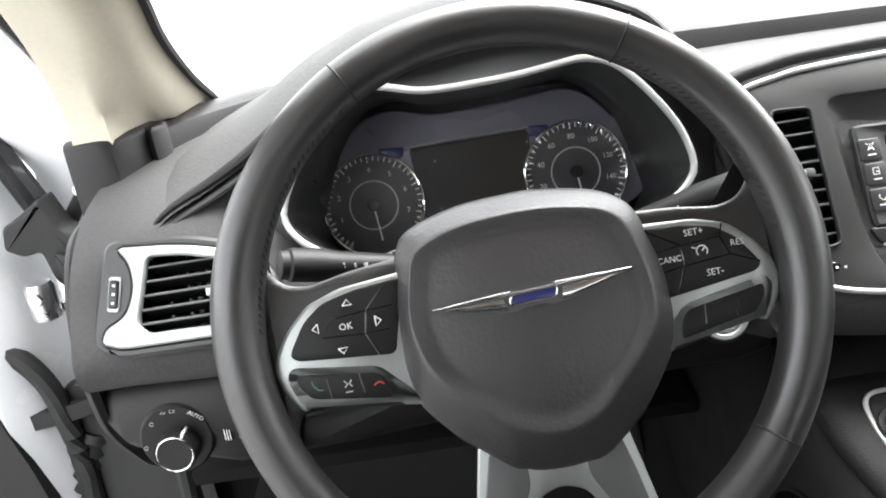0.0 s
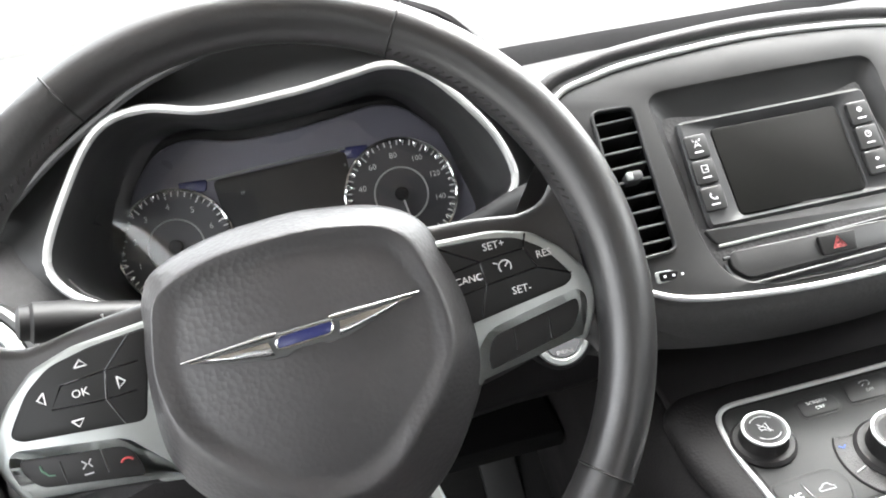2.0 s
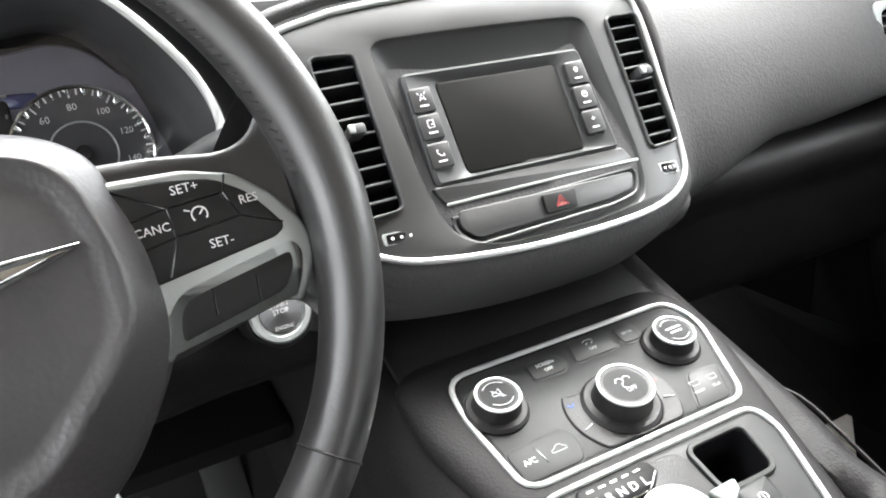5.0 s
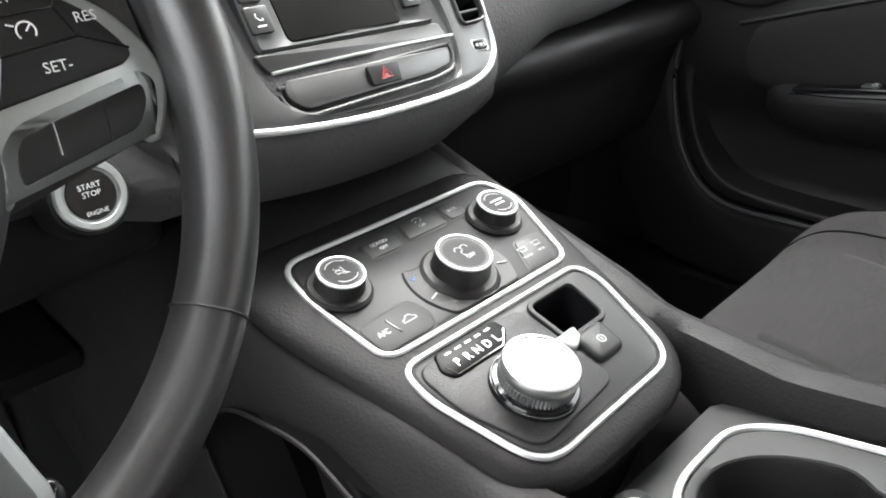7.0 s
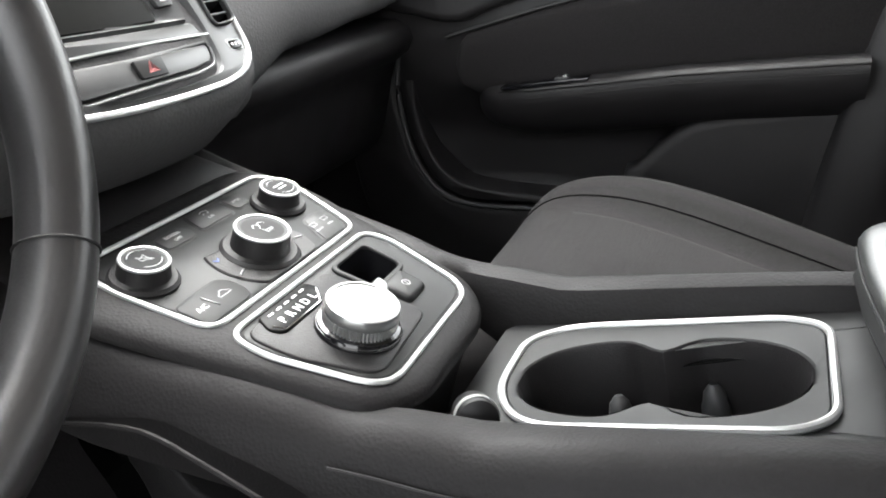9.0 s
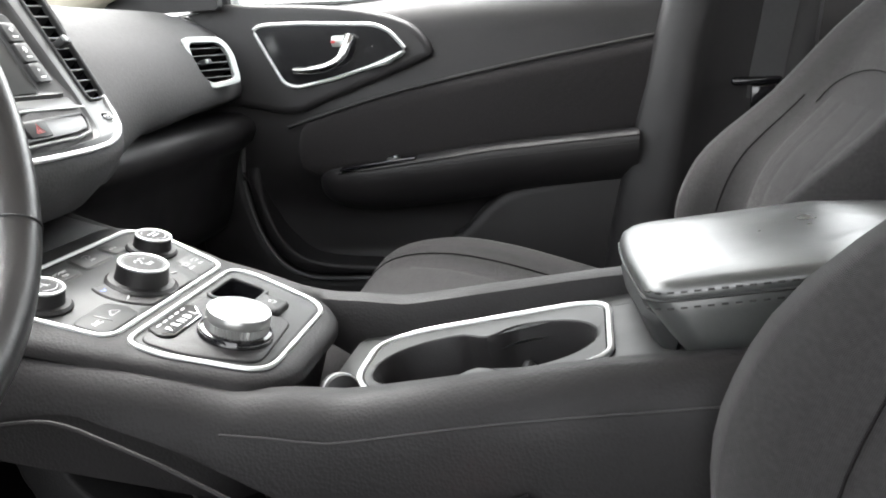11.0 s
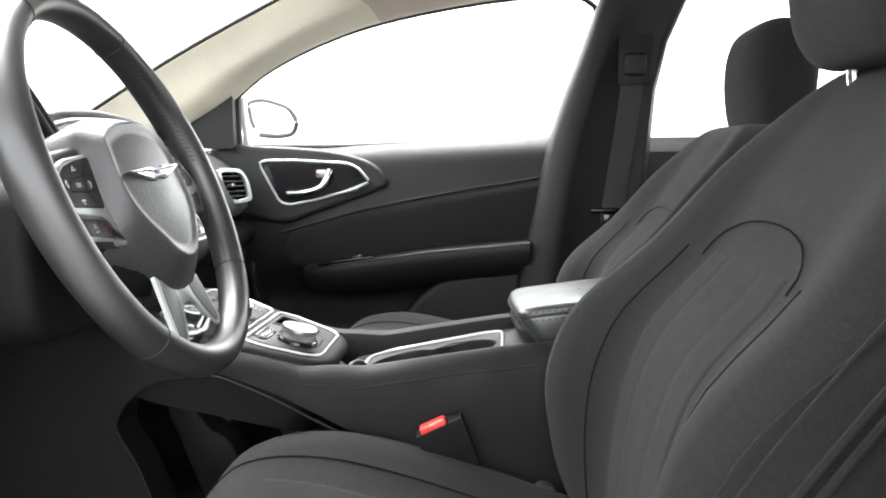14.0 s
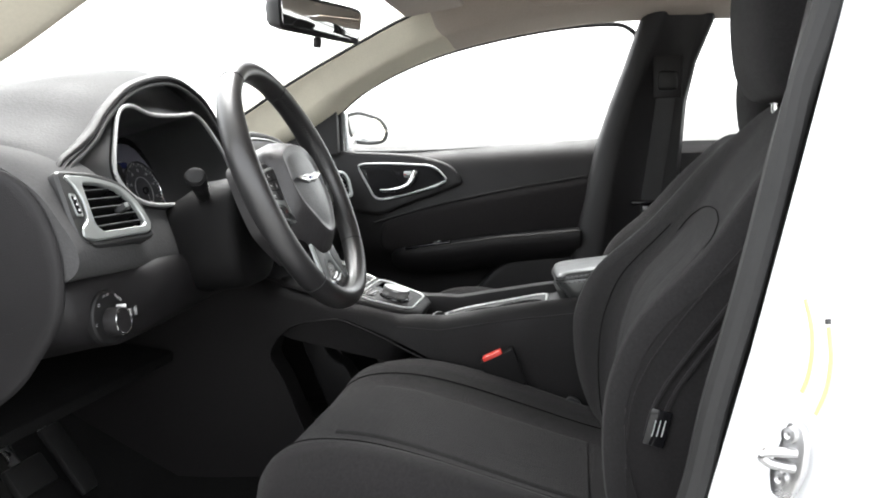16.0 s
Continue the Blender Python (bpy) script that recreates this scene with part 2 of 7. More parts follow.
def inset(pts, d):
    """Moves a closed outline inwards by d (outwards: minus)."""
    p = [Vector(q[:2]) for q in pts]
    area = sum(a.x * b.y - b.x * a.y for a, b in zip(p, p[1:] + p[:1]))
    s = 1 if area > 0 else -1
    out = []
    for i, b in enumerate(p):
        t = (p[(i + 1) % len(p)] - p[i - 1])
        t = t.normalized() if t.length > 1e-9 else Vector((1, 0))
        out.append(b + Vector((-t.y, t.x)) * d * s)
    return out


def flat(pts, z):
    return [Vector((p[0], p[1], z)) for p in pts]


def plate(outline, m, low, high, bevel=0.001):
    return loft([flat(outline, low), flat(outline, high - bevel), flat(inset(outline, bevel * 0.4), high - bevel * 0.35), flat(inset(outline, bevel * 1.2), high)], m=m)


def dish(outline, m, rise, bulge, low=0.0, steps=6):
    """A cushion-like plate: flat outline at low, domed to low + rise + bulge."""
    c = sum((Vector(p[:2]) for p in outline), Vector((0, 0))) / len(outline)
    rings = [flat(outline, low)]
    rings.append(flat(outline, low + rise))
    for k in range(1, steps):
        f = k / steps
        rings.append([Vector((c.x + (p[0] - c.x) * (1 - f), c.y + (p[1] - c.y) * (1 - f), low + rise + bulge * math.sin(f * math.pi / 2))) for p in outline])
    return loft(rings, m=m)


def frame_plate(outer, inner, m, low, high, bevel=0.0008, n=96, slope=0.0):
    a, b = resample(outer, n), resample(inner, n)
    turn = [sum(p.x * q.y - q.x * p.y for p, q in zip(c, c[1:] + c[:1])) for c in (a, b)]
    if turn[0] * turn[1] < 0:
        b = b[::-1]
    start = min(range(n), key=lambda i: (b[i] - a[0]).length)
    b = b[start:] + b[:start]
    rings = [flat(a, low), flat(a, high - bevel), flat(inset(a, bevel), high), flat(inset(b, -bevel), high - slope), flat(b, high - slope - bevel), flat(b, low)]
    return loft(rings, looped=True, m=m)


def tube(pts, r, closed=False, seg=8, squash=1.0, up=(0, 0, 1)):
    p = [Vector(q) for q in pts]
    n, rings = len(p), []
    for i, q in enumerate(p):
        t = (p[(i + 1) % n] - p[i - 1]) if closed else (p[min(i + 1, n - 1)] - p[max(i - 1, 0)])
        t = t.normalized() if t.length > 1e-9 else Vector((0, 1, 0))
        side = t.cross(Vector(up))
        side = side.normalized() if side.length > 1e-6 else Vector((1, 0, 0))
        top = side.cross(t).normalized()
        rr = r[i] if isinstance(r, (list, tuple)) else r
        rings.append([q + (side * math.cos(a) + top * math.sin(a) * squash) * rr for a in [2 * math.pi * k / seg for k in range(seg)]])
    return loft(rings, looped=closed, caps=not closed)


def on(m, pts, z=0.0):
    return [m @ Vector((p[0], p[1], z)) for p in pts]


def lathe(profile, m, seg=32):
    """Turns (radius, height) pairs round the frame's z axis."""
    return loft([[Vector((r * math.cos(a), r * math.sin(a), h)) for a in [2 * math.pi * k / seg for k in range(seg)]] for r, h in profile], m=m)


def block(size, m, bevel=0.003, seg=2):
    bm = bmesh.new()
    bmesh.ops.create_cube(bm, size=1.0)
    bmesh.ops.scale(bm, vec=size, verts=bm.verts)
    if bevel:
        bmesh.ops.bevel(bm, geom=list(bm.edges), offset=bevel, segments=seg, affect="EDGES", profile=0.5)
    bmesh.ops.transform(bm, matrix=m, verts=bm.verts)
    return bm


def join(*many):
    out = bmesh.new()
    for b in many:
        me = bpy.data.meshes.new("joint")
        b.to_mesh(me)
        b.free()
        out.from_mesh(me)
        bpy.data.meshes.remove(me)
    return out


def circle(cx, cy, r, n=40, start=0.0, end=2 * math.pi):
    return [Vector((cx + r * math.cos(start + (end - start) * k / n), cy + r * math.sin(start + (end - start) * k / n))) for k in range(n)]


def arc(cx, cy, r, a0, a1, n=16):
    return [Vector((cx + r * math.cos(radians(a0 + (a1 - a0) * k / n)), cy + r * math.sin(radians(a0 + (a1 - a0) * k / n)))) for k in range(n + 1)]


def lettering(body, size, m, mat, parent, name="lettering", align="CENTER", squeeze=1.0, thick=0.0):
    cu = bpy.data.curves.new("type", "FONT")
    cu.body, cu.size, cu.align_x, cu.align_y, cu.offset = body, size, align, "CENTER", thick
    cu.resolution_u = 2
    tmp = bpy.data.objects.new("type", cu)
    me = bpy.data.meshes.new_from_object(tmp)
    bpy.data.objects.remove(tmp)
    bpy.data.curves.remove(cu)
    me.transform(m @ Matrix.Diagonal((squeeze, 1, 1, 1)))
    me.name = name
    me.materials.append(mat)
    ob = new(name, me)
    ob.parent = parent
    return ob


def at(m, x, y, z=0.0, turn=0.0):
    return m @ pose(x, y, z, 0, 0, turn)


def strokes(lines, m, width, z, high=0.0003):
    """Thin raised marks drawn along polylines on a frame."""
    bms = []
    for line in lines:
        pts = on(m, line, z)
        bms.append(tube(pts, width / 2, seg=4, up=m.to_3x3() @ Vector((0, 0, 1)), squash=0.4))
    return join(*bms)


# ---- setting ----
def sheet(name, pts, mat, label, category):
    bm = bmesh.new()
    bm.faces.new([bm.verts.new(p) for p in pts])
    return tagged(link(name, bm, mat, smooth=False), label, category, kind="structure")


sheet("ground", [(-400, -400, 0), (400, -400, 0), (400, 400, 0), (-400, 400, 0)], GROUND, "grey concrete ground under the parked car", "ground")

# cabin floor with its tunnel, firewall and back wall
floor_rings = []
for y in (-1.2, -0.6, 0.0, 0.5, 0.9, 1.15, 1.32, 1.40):
    lift = 0.0 if y < 1.0 else (y - 1.0) * 0.9
    row = [(-0.80, 0.42), (-0.72, 0.40), (-0.70, 0.30 + lift), (-0.2, 0.30 + lift), (-0.14, 0.42 + lift), (0.14, 0.42 + lift), (0.2, 0.30 + lift), (0.70, 0.30 + lift), (0.72, 0.40), (0.80, 0.42)]
    floor_rings.append([(x, y, z) for x, z in row] + [(0.80, y, 0.22), (-0.80, y, 0.22)])
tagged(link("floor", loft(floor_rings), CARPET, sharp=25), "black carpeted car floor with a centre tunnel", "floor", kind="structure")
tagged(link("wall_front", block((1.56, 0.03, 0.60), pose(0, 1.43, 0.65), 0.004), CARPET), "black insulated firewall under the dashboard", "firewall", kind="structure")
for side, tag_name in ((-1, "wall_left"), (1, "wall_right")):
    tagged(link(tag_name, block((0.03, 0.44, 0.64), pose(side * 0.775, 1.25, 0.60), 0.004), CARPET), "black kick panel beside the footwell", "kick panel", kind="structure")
tagged(link("wall_back", block((1.56, 0.05, 0.75), pose(0, -1.2, 0.62), 0.02), CLOTH), "black cloth partition behind the rear bench", "partition", kind="structure")

# side rails: (y, z) of the window line and of the windscreen line along the pillar
GLASS_LINE = [(1.06, 0.985), (0.93, 1.035), (0.845, 1.085), (0.765, 1.145), (0.66, 1.198), (0.53, 1.243), (0.37, 1.277), (0.21, 1.298), (0.08, 1.306), (-0.16, 1.302), (-0.45, 1.285), (-0.8, 1.21)]
SCREEN_LINE = [(1.36, 0.985), (1.22, 1.02), (1.07, 1.10), (0.94, 1.172), (0.78, 1.25), (0.59, 1.335), (0.45, 1.372), (0.25, 1.385), (0.08, 1.39), (-0.16, 1.388), (-0.45, 1.37), (-0.8, 1.31)]


def rail(side, first=0, last=99):
    """Pillar and roof rail trim on one side: a rounded beam between window and windscreen."""
    g, s = spline([(0.0, *p) for p in GLASS_LINE], 4), spline([(0.0, *p) for p in SCREEN_LINE], 4)
    rings = []
    for i, (a, b) in enumerate(zip(g, s)):
        f = i / (len(g) - 1)
        xg, xs = 0.735 - 0.045 * min(f * 2.2, 1), 0.655 - 0.06 * min(f * 2.2, 1)
        ya, yb = a.y, b.y
        mid = Vector(((xg + xs) / 2 - 0.022, (ya + yb) / 2, (a.z + b.z) / 2 - 0.016))
        ring = [(xg + 0.03, ya, a.z + 0.012), (xg, ya, a.z), (xg - 0.012, ya + 0.006, a.z + 0.004), (mid.x + 0.012, mid.y - (yb - ya) * 0.18, mid.z - 0.006), tuple(mid), (mid.x - 0.008, mid.y + (yb - ya) * 0.2, mid.z + 0.016),
                (xs - 0.008, yb - 0.006, b.z - 0.006), (xs, yb, b.z), (xs + 0.05, yb + 0.02, b.z + 0.03)]
        rings.append([(side * x, y, z) for x, y, z in ring])
    return loft(rings[first:last])


tagged(link("pillar_right", rail(1, 0, 22), BEIGE, sharp=60), "pale beige windscreen pillar trim", "pillar", kind="structure")
tagged(link("roof_rail", rail(1, 21), LINER, sharp=60), "beige cloth roof rail above the passenger door", "roof rail", kind="structure")
LEFT_GLASS = [(-0.689, 0.838, 1.022), (-0.688, 0.836, 1.036), (-0.685, 0.826, 1.062), (-0.678, 0.795, 1.100), (-0.670, 0.757, 1.133), (-0.660, 0.690, 1.185), (-0.655, 0.600, 1.230), (-0.652, 0.490, 1.262), (-0.652, 0.37, 1.285), (-0.655, 0.15, 1.310), (-0.658, -0.16, 1.310), (-0.658, -0.45, 1.293), (-0.658, -0.80, 1.22)]
LEFT_SCREEN = [(-0.662, 1.120, 1.005), (-0.654, 1.090, 1.022), (-0.632, 0.950, 1.062), (-0.614, 0.832, 1.109), (-0.600, 0.765, 1.1475), (-0.586, 0.690, 1.192), (-0.580, 0.600, 1.250), (-0.585, 0.500, 1.310), (-0.595, 0.430, 1.345), (-0.610, 0.20, 1.365), (-0.615, -0.16, 1.368), (-0.615, -0.45, 1.35), (-0.615, -0.80, 1.29)]


def left_rail():
    """The driver's pillar and roof rail trim: two faces that meet in a soft ridge."""
    rings = []
    for a, b in zip(spline(LEFT_GLASS, 4), spline(LEFT_SCREEN, 4)):
        ridge = a.lerp(b, 0.55) + Vector((0.006, -0.016, -0.008))
        rings.append([a + Vector((-0.03, 0.004, 0.012)), a, a + Vector((0.008, -0.003, 0.0)), a.lerp(ridge, 0.5) + Vector((0.0, -0.005, -0.002)), ridge + Vector((-0.006, 0.0, 0.0)), ridge + Vector((0.006, 0.004, 0.002)), ridge.lerp(b, 0.55) + Vector((0.002, -0.004, 0.0)), b, b + Vector((-0.04, 0.02, 0.02))])
    return loft(rings)


tagged(link("pillar_left", left_rail(), BEIGE, sharp=60), "beige trimmed windscreen pillar and roof rail", "pillar", kind="structure")

# headliner
liner = []
for y, z in ((0.60, 1.338), (0.45, 1.372), (0.25, 1.392), (0.0, 1.40), (-0.3, 1.40), (-0.6, 1.375), (-1.2, 1.25)):
    liner.append([(x * 0.60, y + 0.05 * (1 - x * x) * (1 if y > 0.4 else 0), z + 0.035 * (1 - x * x)) for x in [k / 8 - 1 for k in range(17)]] + [(0.62, y, z + 0.06), (-0.62, y, z + 0.06)])
tagged(link("ceiling", loft(liner), LINER, sharp=50), "beige fabric headliner", "headliner", kind="structure")

# windscreen with its black border and rubber edges
ws = []
for y, z in [(p.y, p.z) for p in spline([(0, *p) for p in SCREEN_LINE[:6]], 4)]:
    ws.append([(x * 0.66, y + 0.10 * (1 - x * x) + 0.01, z + 0.01 + 0.02 * (1 - x * x)) for x in [k / 10 - 1 for k in range(21)]])
windscreen = thing("window_1", "clear curved windscreen over the dashboard", "windscreen", kind="structure")
pane = part("pane", loft(ws, closed=False), GLASS, windscreen)
pane.visible_shadow = False
RIGHT_EDGE = [(0.655 - 0.06 * min(i / 20, 1) - 0.006, p.y + 0.002, p.z - 0.002) for i, p in enumerate(spline([(0, *q) for q in SCREEN_LINE[:7]], 4))]
LEFT_EDGE = [tuple(p + Vector((0.004, -0.002, 0.002))) for p in spline(LEFT_SCREEN, 4) if 1.012 < p.z and p.y > 0.45]
for edge in (RIGHT_EDGE, LEFT_EDGE):
    part("edge_seal", tube(edge, 0.0045, seg=6), RUBBER, windscreen)

# ---- dashboard ----
dashboard = thing("dashboard", "black soft-touch car dashboard with silver trim", "dashboard")


def lerp_table(table, x):
    for (x0, a), (x1, b) in zip(table, table[1:]):
        if x <= x1:
            f = min(max((x - x0) / (x1 - x0), 0), 1)
            f = f * f * (3 - 2 * f)
            return [p + (q - p) * f for p, q in zip(a, b)] if isinstance(a, (list, tuple)) else a + (b - a) * f
    return table[-1][1]


# (y, z) points of the pad's section from the windscreen to the underside, at stations across the car
PAD = [
    (-0.702, [(1.25, 0.985), (1.0, 0.995), (0.88, 0.998), (0.79, 0.985), (0.735, 0.955), (0.706, 0.92), (0.686, 0.885), (0.693, 0.862), (0.72, 0.850)]),
    (-0.672, [(1.28, 0.995), (1.02, 1.002), (0.90, 1.005), (0.80, 0.995), (0.748, 0.972), (0.716, 0.930), (0.692, 0.890), (0.695, 0.862), (0.72, 0.850)]),
    (-0.60, [(1.30, 1.0), (1.04, 1.008), (0.92, 1.010), (0.82, 1.003), (0.752, 0.978), (0.721, 0.938), (0.698, 0.892), (0.699, 0.858), (0.72, 0.846)]),
    (-0.48, [(1.32, 1.0), (1.05, 1.012), (0.92, 1.010), (0.84, 0.985), (0.78, 0.95), (0.745, 0.92), (0.726, 0.885), (0.718, 0.845), (0.735, 0.832)]),
    (-0.20, [(1.33, 1.005), (1.06, 1.015), (0.93, 1.005), (0.86, 0.975), (0.81, 0.94), (0.78, 0.905), (0.745, 0.87), (0.725, 0.835), (0.74, 0.822)]),
    (-0.14, [(1.34, 1.005), (1.06, 1.018), (0.94, 1.014), (0.86, 1.0), (0.82, 0.965), (0.78, 0.92), (0.735, 0.875), (0.70, 0.832), (0.715, 0.805)]),
    (0.0, [(1.35, 1.005), (1.06, 1.020), (0.94, 1.017), (0.86, 1.003), (0.82, 0.965), (0.78, 0.92), (0.73, 0.865), (0.69, 0.822), (0.71, 0.795)]),
    (0.16, [(1.34, 1.005), (1.06, 1.018), (0.94, 1.012), (0.855, 0.992), (0.815, 0.955), (0.785, 0.91), (0.745, 0.865), (0.705, 0.828), (0.725, 0.80)]),
    (0.24, [(1.33, 1.003), (1.06, 1.014), (0.94, 1.004), (0.86, 0.978), (0.815, 0.94), (0.79, 0.895), (0.775, 0.85), (0.775, 0.81), (0.80, 0.785)]),
    (0.40, [(1.32, 1.0), (1.05, 1.012), (0.94, 1.000), (0.87, 0.975), (0.825, 0.94), (0.80, 0.90), (0.79, 0.86), (0.797, 0.832), (0.83, 0.818)]),
    (0.60, [(1.29, 0.995), (1.03, 1.006), (0.93, 0.994), (0.865, 0.972), (0.825, 0.945), (0.803, 0.91), (0.79, 0.87), (0.796, 0.845), (0.83, 0.832)]),
    (0.72, [(1.27, 0.985), (1.02, 0.997), (0.94, 0.985), (0.88, 0.965), (0.845, 0.94), (0.825, 0.905), (0.812, 0.87), (0.815, 0.848), (0.84, 0.838)]),
    (0.765, [(1.25, 0.98), (1.02, 0.99), (0.95, 0.98), (0.90, 0.96), (0.875, 0.935), (0.862, 0.905), (0.852, 0.87), (0.855, 0.85), (0.87, 0.84)]),
]


def crest(x, y, z):
    """Lowers the pad behind its crest, so that it meets the windscreen in a shallow hollow."""
    top = 1.000 - 0.012 * max(0, x / 0.7)
    side = min(max((-0.12 - x) / 0.16, 0), 1)
    start, high = 0.84 + 0.16 * side, 0.022 * side
    if y > start and z > 0.9:
        z = min(z, top + high - 0.004 - (0.016 + high) * min((y - start) / (0.30 - 0.16 * side), 1) - (0.010 * math.exp(-((y - 0.885) / 0.03) ** 2) if abs(x) < 0.2 else 0))
    return z


def pad_section(x):
    flat_table = [(a, [c for q in s for c in q]) for a, s in PAD]
    v = lerp_table(flat_table, x)
    return [(v[i], v[i + 1]) for i in range(0, len(v), 2)]


pad_rings = []
for k in range(77):
    x = -0.702 + 1.467 * k / 76
    sec = [(p.y, crest(x, p.y, p.z)) for p in spline([(0, *q) for q in pad_section(x)], 6)]
    pad_rings.append([(x, y, z) for y, z in sec] + [(x, 1.0, 0.80), (x, 1.25, 0.90)])
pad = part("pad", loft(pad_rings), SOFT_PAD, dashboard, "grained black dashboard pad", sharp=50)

# upper ledge that follows the windscreen, behind a groove
LEDGE_PLAN = [(-0.660, 0.885), (-0.650, 0.907), (-0.632, 0.945), (-0.60, 0.980), (-0.567, 1.005), (-0.50, 1.045), (-0.40, 1.090), (-0.20, 1.145), (0.01, 1.16)]
ledge_line = [(p.x, p.y) for p in spline([(x, y, 0) for x, y in LEDGE_PLAN], 5)] + [(x, 1.16 - 0.22 * (abs(x - 0.01) / 0.71) ** 5) for x in [0.01 + 0.73 * k / 24 for k in range(1, 25)]]
ledge = []
for x, y in ledge_line:
    z = 1.006 - 0.024 * max(0, x / 0.7) + lerp_table([(-0.66, 0.024), (-0.50, 0.027), (-0.30, 0.022), (-0.10, 0.004), (0.0, 0.0)], x)
    nx = -0.5 * min(max((-0.45 - x) / 0.15, 0), 1)
    ledge.append([(x + nx * d, y + d, z + h) for d, h in ((-0.004, -0.040), (0.0, -0.014), (0.004, -0.004), (0.012, 0.0), (0.06, -0.001), (0.10, -0.008), (0.12, -0.04))])
part("defroster_ledge", loft(ledge), HARD_PLASTIC, dashboard)

# end caps: the driver's one is laid bare by the open door
CAP_LEFT = rounded([(0.702, 0.855), (0.705, 0.893), (0.721, 0.936), (0.752, 0.972), (0.82, 0.984), (1.0, 0.975), (1.0, 0.70), (0.80, 0.712), (0.759, 0.743), (0.721, 0.794), (0.707, 0.819)], 0.02)
part("end_cap", loft([[(x, y, z) for y, z in inset(CAP_LEFT, e)] for x, e in ((-0.699, 0.003), (-0.7045, 0.0), (-0.7095, 0.002), (-0.7115, 0.006), (-0.712, 0.014))]), HARD_PLASTIC, dashboard, sharp=50)
CAP_RIGHT = rounded([(0.840, 0.86), (0.837, 0.90), (0.847, 0.935), (0.870, 0.965), (0.898, 0.985), (0.965, 0.985), (1.0, 0.975), (1.0, 0.72), (0.965, 0.68), (0.93, 0.72), (0.865, 0.80)], 0.02)
part("end_cap", loft([[(x, y, z) for y, z in inset(CAP_RIGHT, e)] for x, e in ((0.722, 0.006), (0.752, 0.002), (0.760, 0.0), (0.765, 0.006))]), HARD_PLASTIC, dashboard, sharp=50)

# lower dash: driver's switch panel, knee panel, glove box
low = []
for x, y0 in ((-0.711, 0.742), (-0.704, 0.714), (-0.688, 0.703), (-0.60, 0.698), (-0.50, 0.700), (-0.44, 0.706), (-0.30, 0.72), (-0.22, 0.73), (-0.16, 0.73), (-0.13, 0.74)):
    b = lerp_table([(-0.722, 0.826), (-0.712, 0.812), (-0.690, 0.790), (-0.60, 0.764), (-0.44, 0.768), (-0.13, 0.772)], x)
    low.append([(x, y0 + 0.03, 0.858), (x, y0 + 0.008, 0.850), (x, y0, 0.838), (x, y0 - 0.004, max(0.81, b + 0.02)), (x, y0 + 0.002, b + 0.012), (x, y0 + 0.014, b), (x, y0 + 0.05, b - 0.006), (x, y0 + 0.16, b - 0.03), (x, y0 + 0.28, 0.70), (x, 1.1, 0.68), (x, 1.1, 0.84)])
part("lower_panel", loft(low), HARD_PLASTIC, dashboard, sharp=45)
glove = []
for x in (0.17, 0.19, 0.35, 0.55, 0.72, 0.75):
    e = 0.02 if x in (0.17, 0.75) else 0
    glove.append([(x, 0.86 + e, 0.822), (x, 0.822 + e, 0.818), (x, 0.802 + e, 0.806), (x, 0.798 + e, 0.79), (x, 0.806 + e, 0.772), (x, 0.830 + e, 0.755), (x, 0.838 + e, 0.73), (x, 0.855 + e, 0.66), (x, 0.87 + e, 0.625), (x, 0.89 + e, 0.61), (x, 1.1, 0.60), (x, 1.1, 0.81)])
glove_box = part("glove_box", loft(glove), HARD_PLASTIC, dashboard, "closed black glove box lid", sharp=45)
# carpet's near-black here stands in for the shade under the dash
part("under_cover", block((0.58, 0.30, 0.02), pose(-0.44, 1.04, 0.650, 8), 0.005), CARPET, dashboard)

# ---- instrument hood and cluster ----
HOOD = plane((-0.352, 0.77, 1.0), (0, -math.cos(radians(15)), math.sin(radians(15))))
hood_edge = [(-0.292, -0.06), (-0.290, -0.042), (-0.270, -0.022), (-0.230, -0.004), (-0.195, 0.014), (-0.161, 0.038), (-0.12, 0.061), (-0.078, 0.080), (0.0, 0.099), (0.0666, 0.1015), (0.119, 0.084), (0.150, 0.060), (0.195, -0.01), (0.215, -0.06)]
edge = resample(spline([(x, y, 0) for x, y in hood_edge], 6), 60, closed=False)
hood_rings = []
for back, drop, widen, rise in ((-0.016, 0.0, -0.007, 0), (-0.006, 0.0, -0.002, 0), (0.0, 0.0, 0.002, 0), (0.008, 0.0, 0.006, 0), (0.03, 0.0, 0.010, 0.004), (0.07, 0.02, 0.016, 0.004), (0.13, 0.07, 0.02, 0.002), (0.21, 0.18, 0.03, 0), (0.30, 0.38, 0.04, -0.005), (0.38, 0.66, 0.05, -0.012), (0.44, 0.95, 0.06, -0.02)):
    ring = []
    for p in edge:
        h = p.y + 0.066
        left = min(max((-0.02 - p.x) / 0.12, 0), 1)
        up = rise + left * 0.010 * math.sin(min(max(back, 0) / 0.10, 1) * math.pi / 2) * min(h / 0.04, 1)
        q = HOOD @ Vector((p.x * (1 + widen), -0.06 + h * (1 - drop * (1 - 0.3 * left)) + (widen if h > 0.02 else 0) * 0.9 + up, 0))
        ring.append((q.x, q.y + back, q.z - back * 0.02))
    hood_rings.append(ring)
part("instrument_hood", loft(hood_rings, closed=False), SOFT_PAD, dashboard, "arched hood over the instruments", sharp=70)
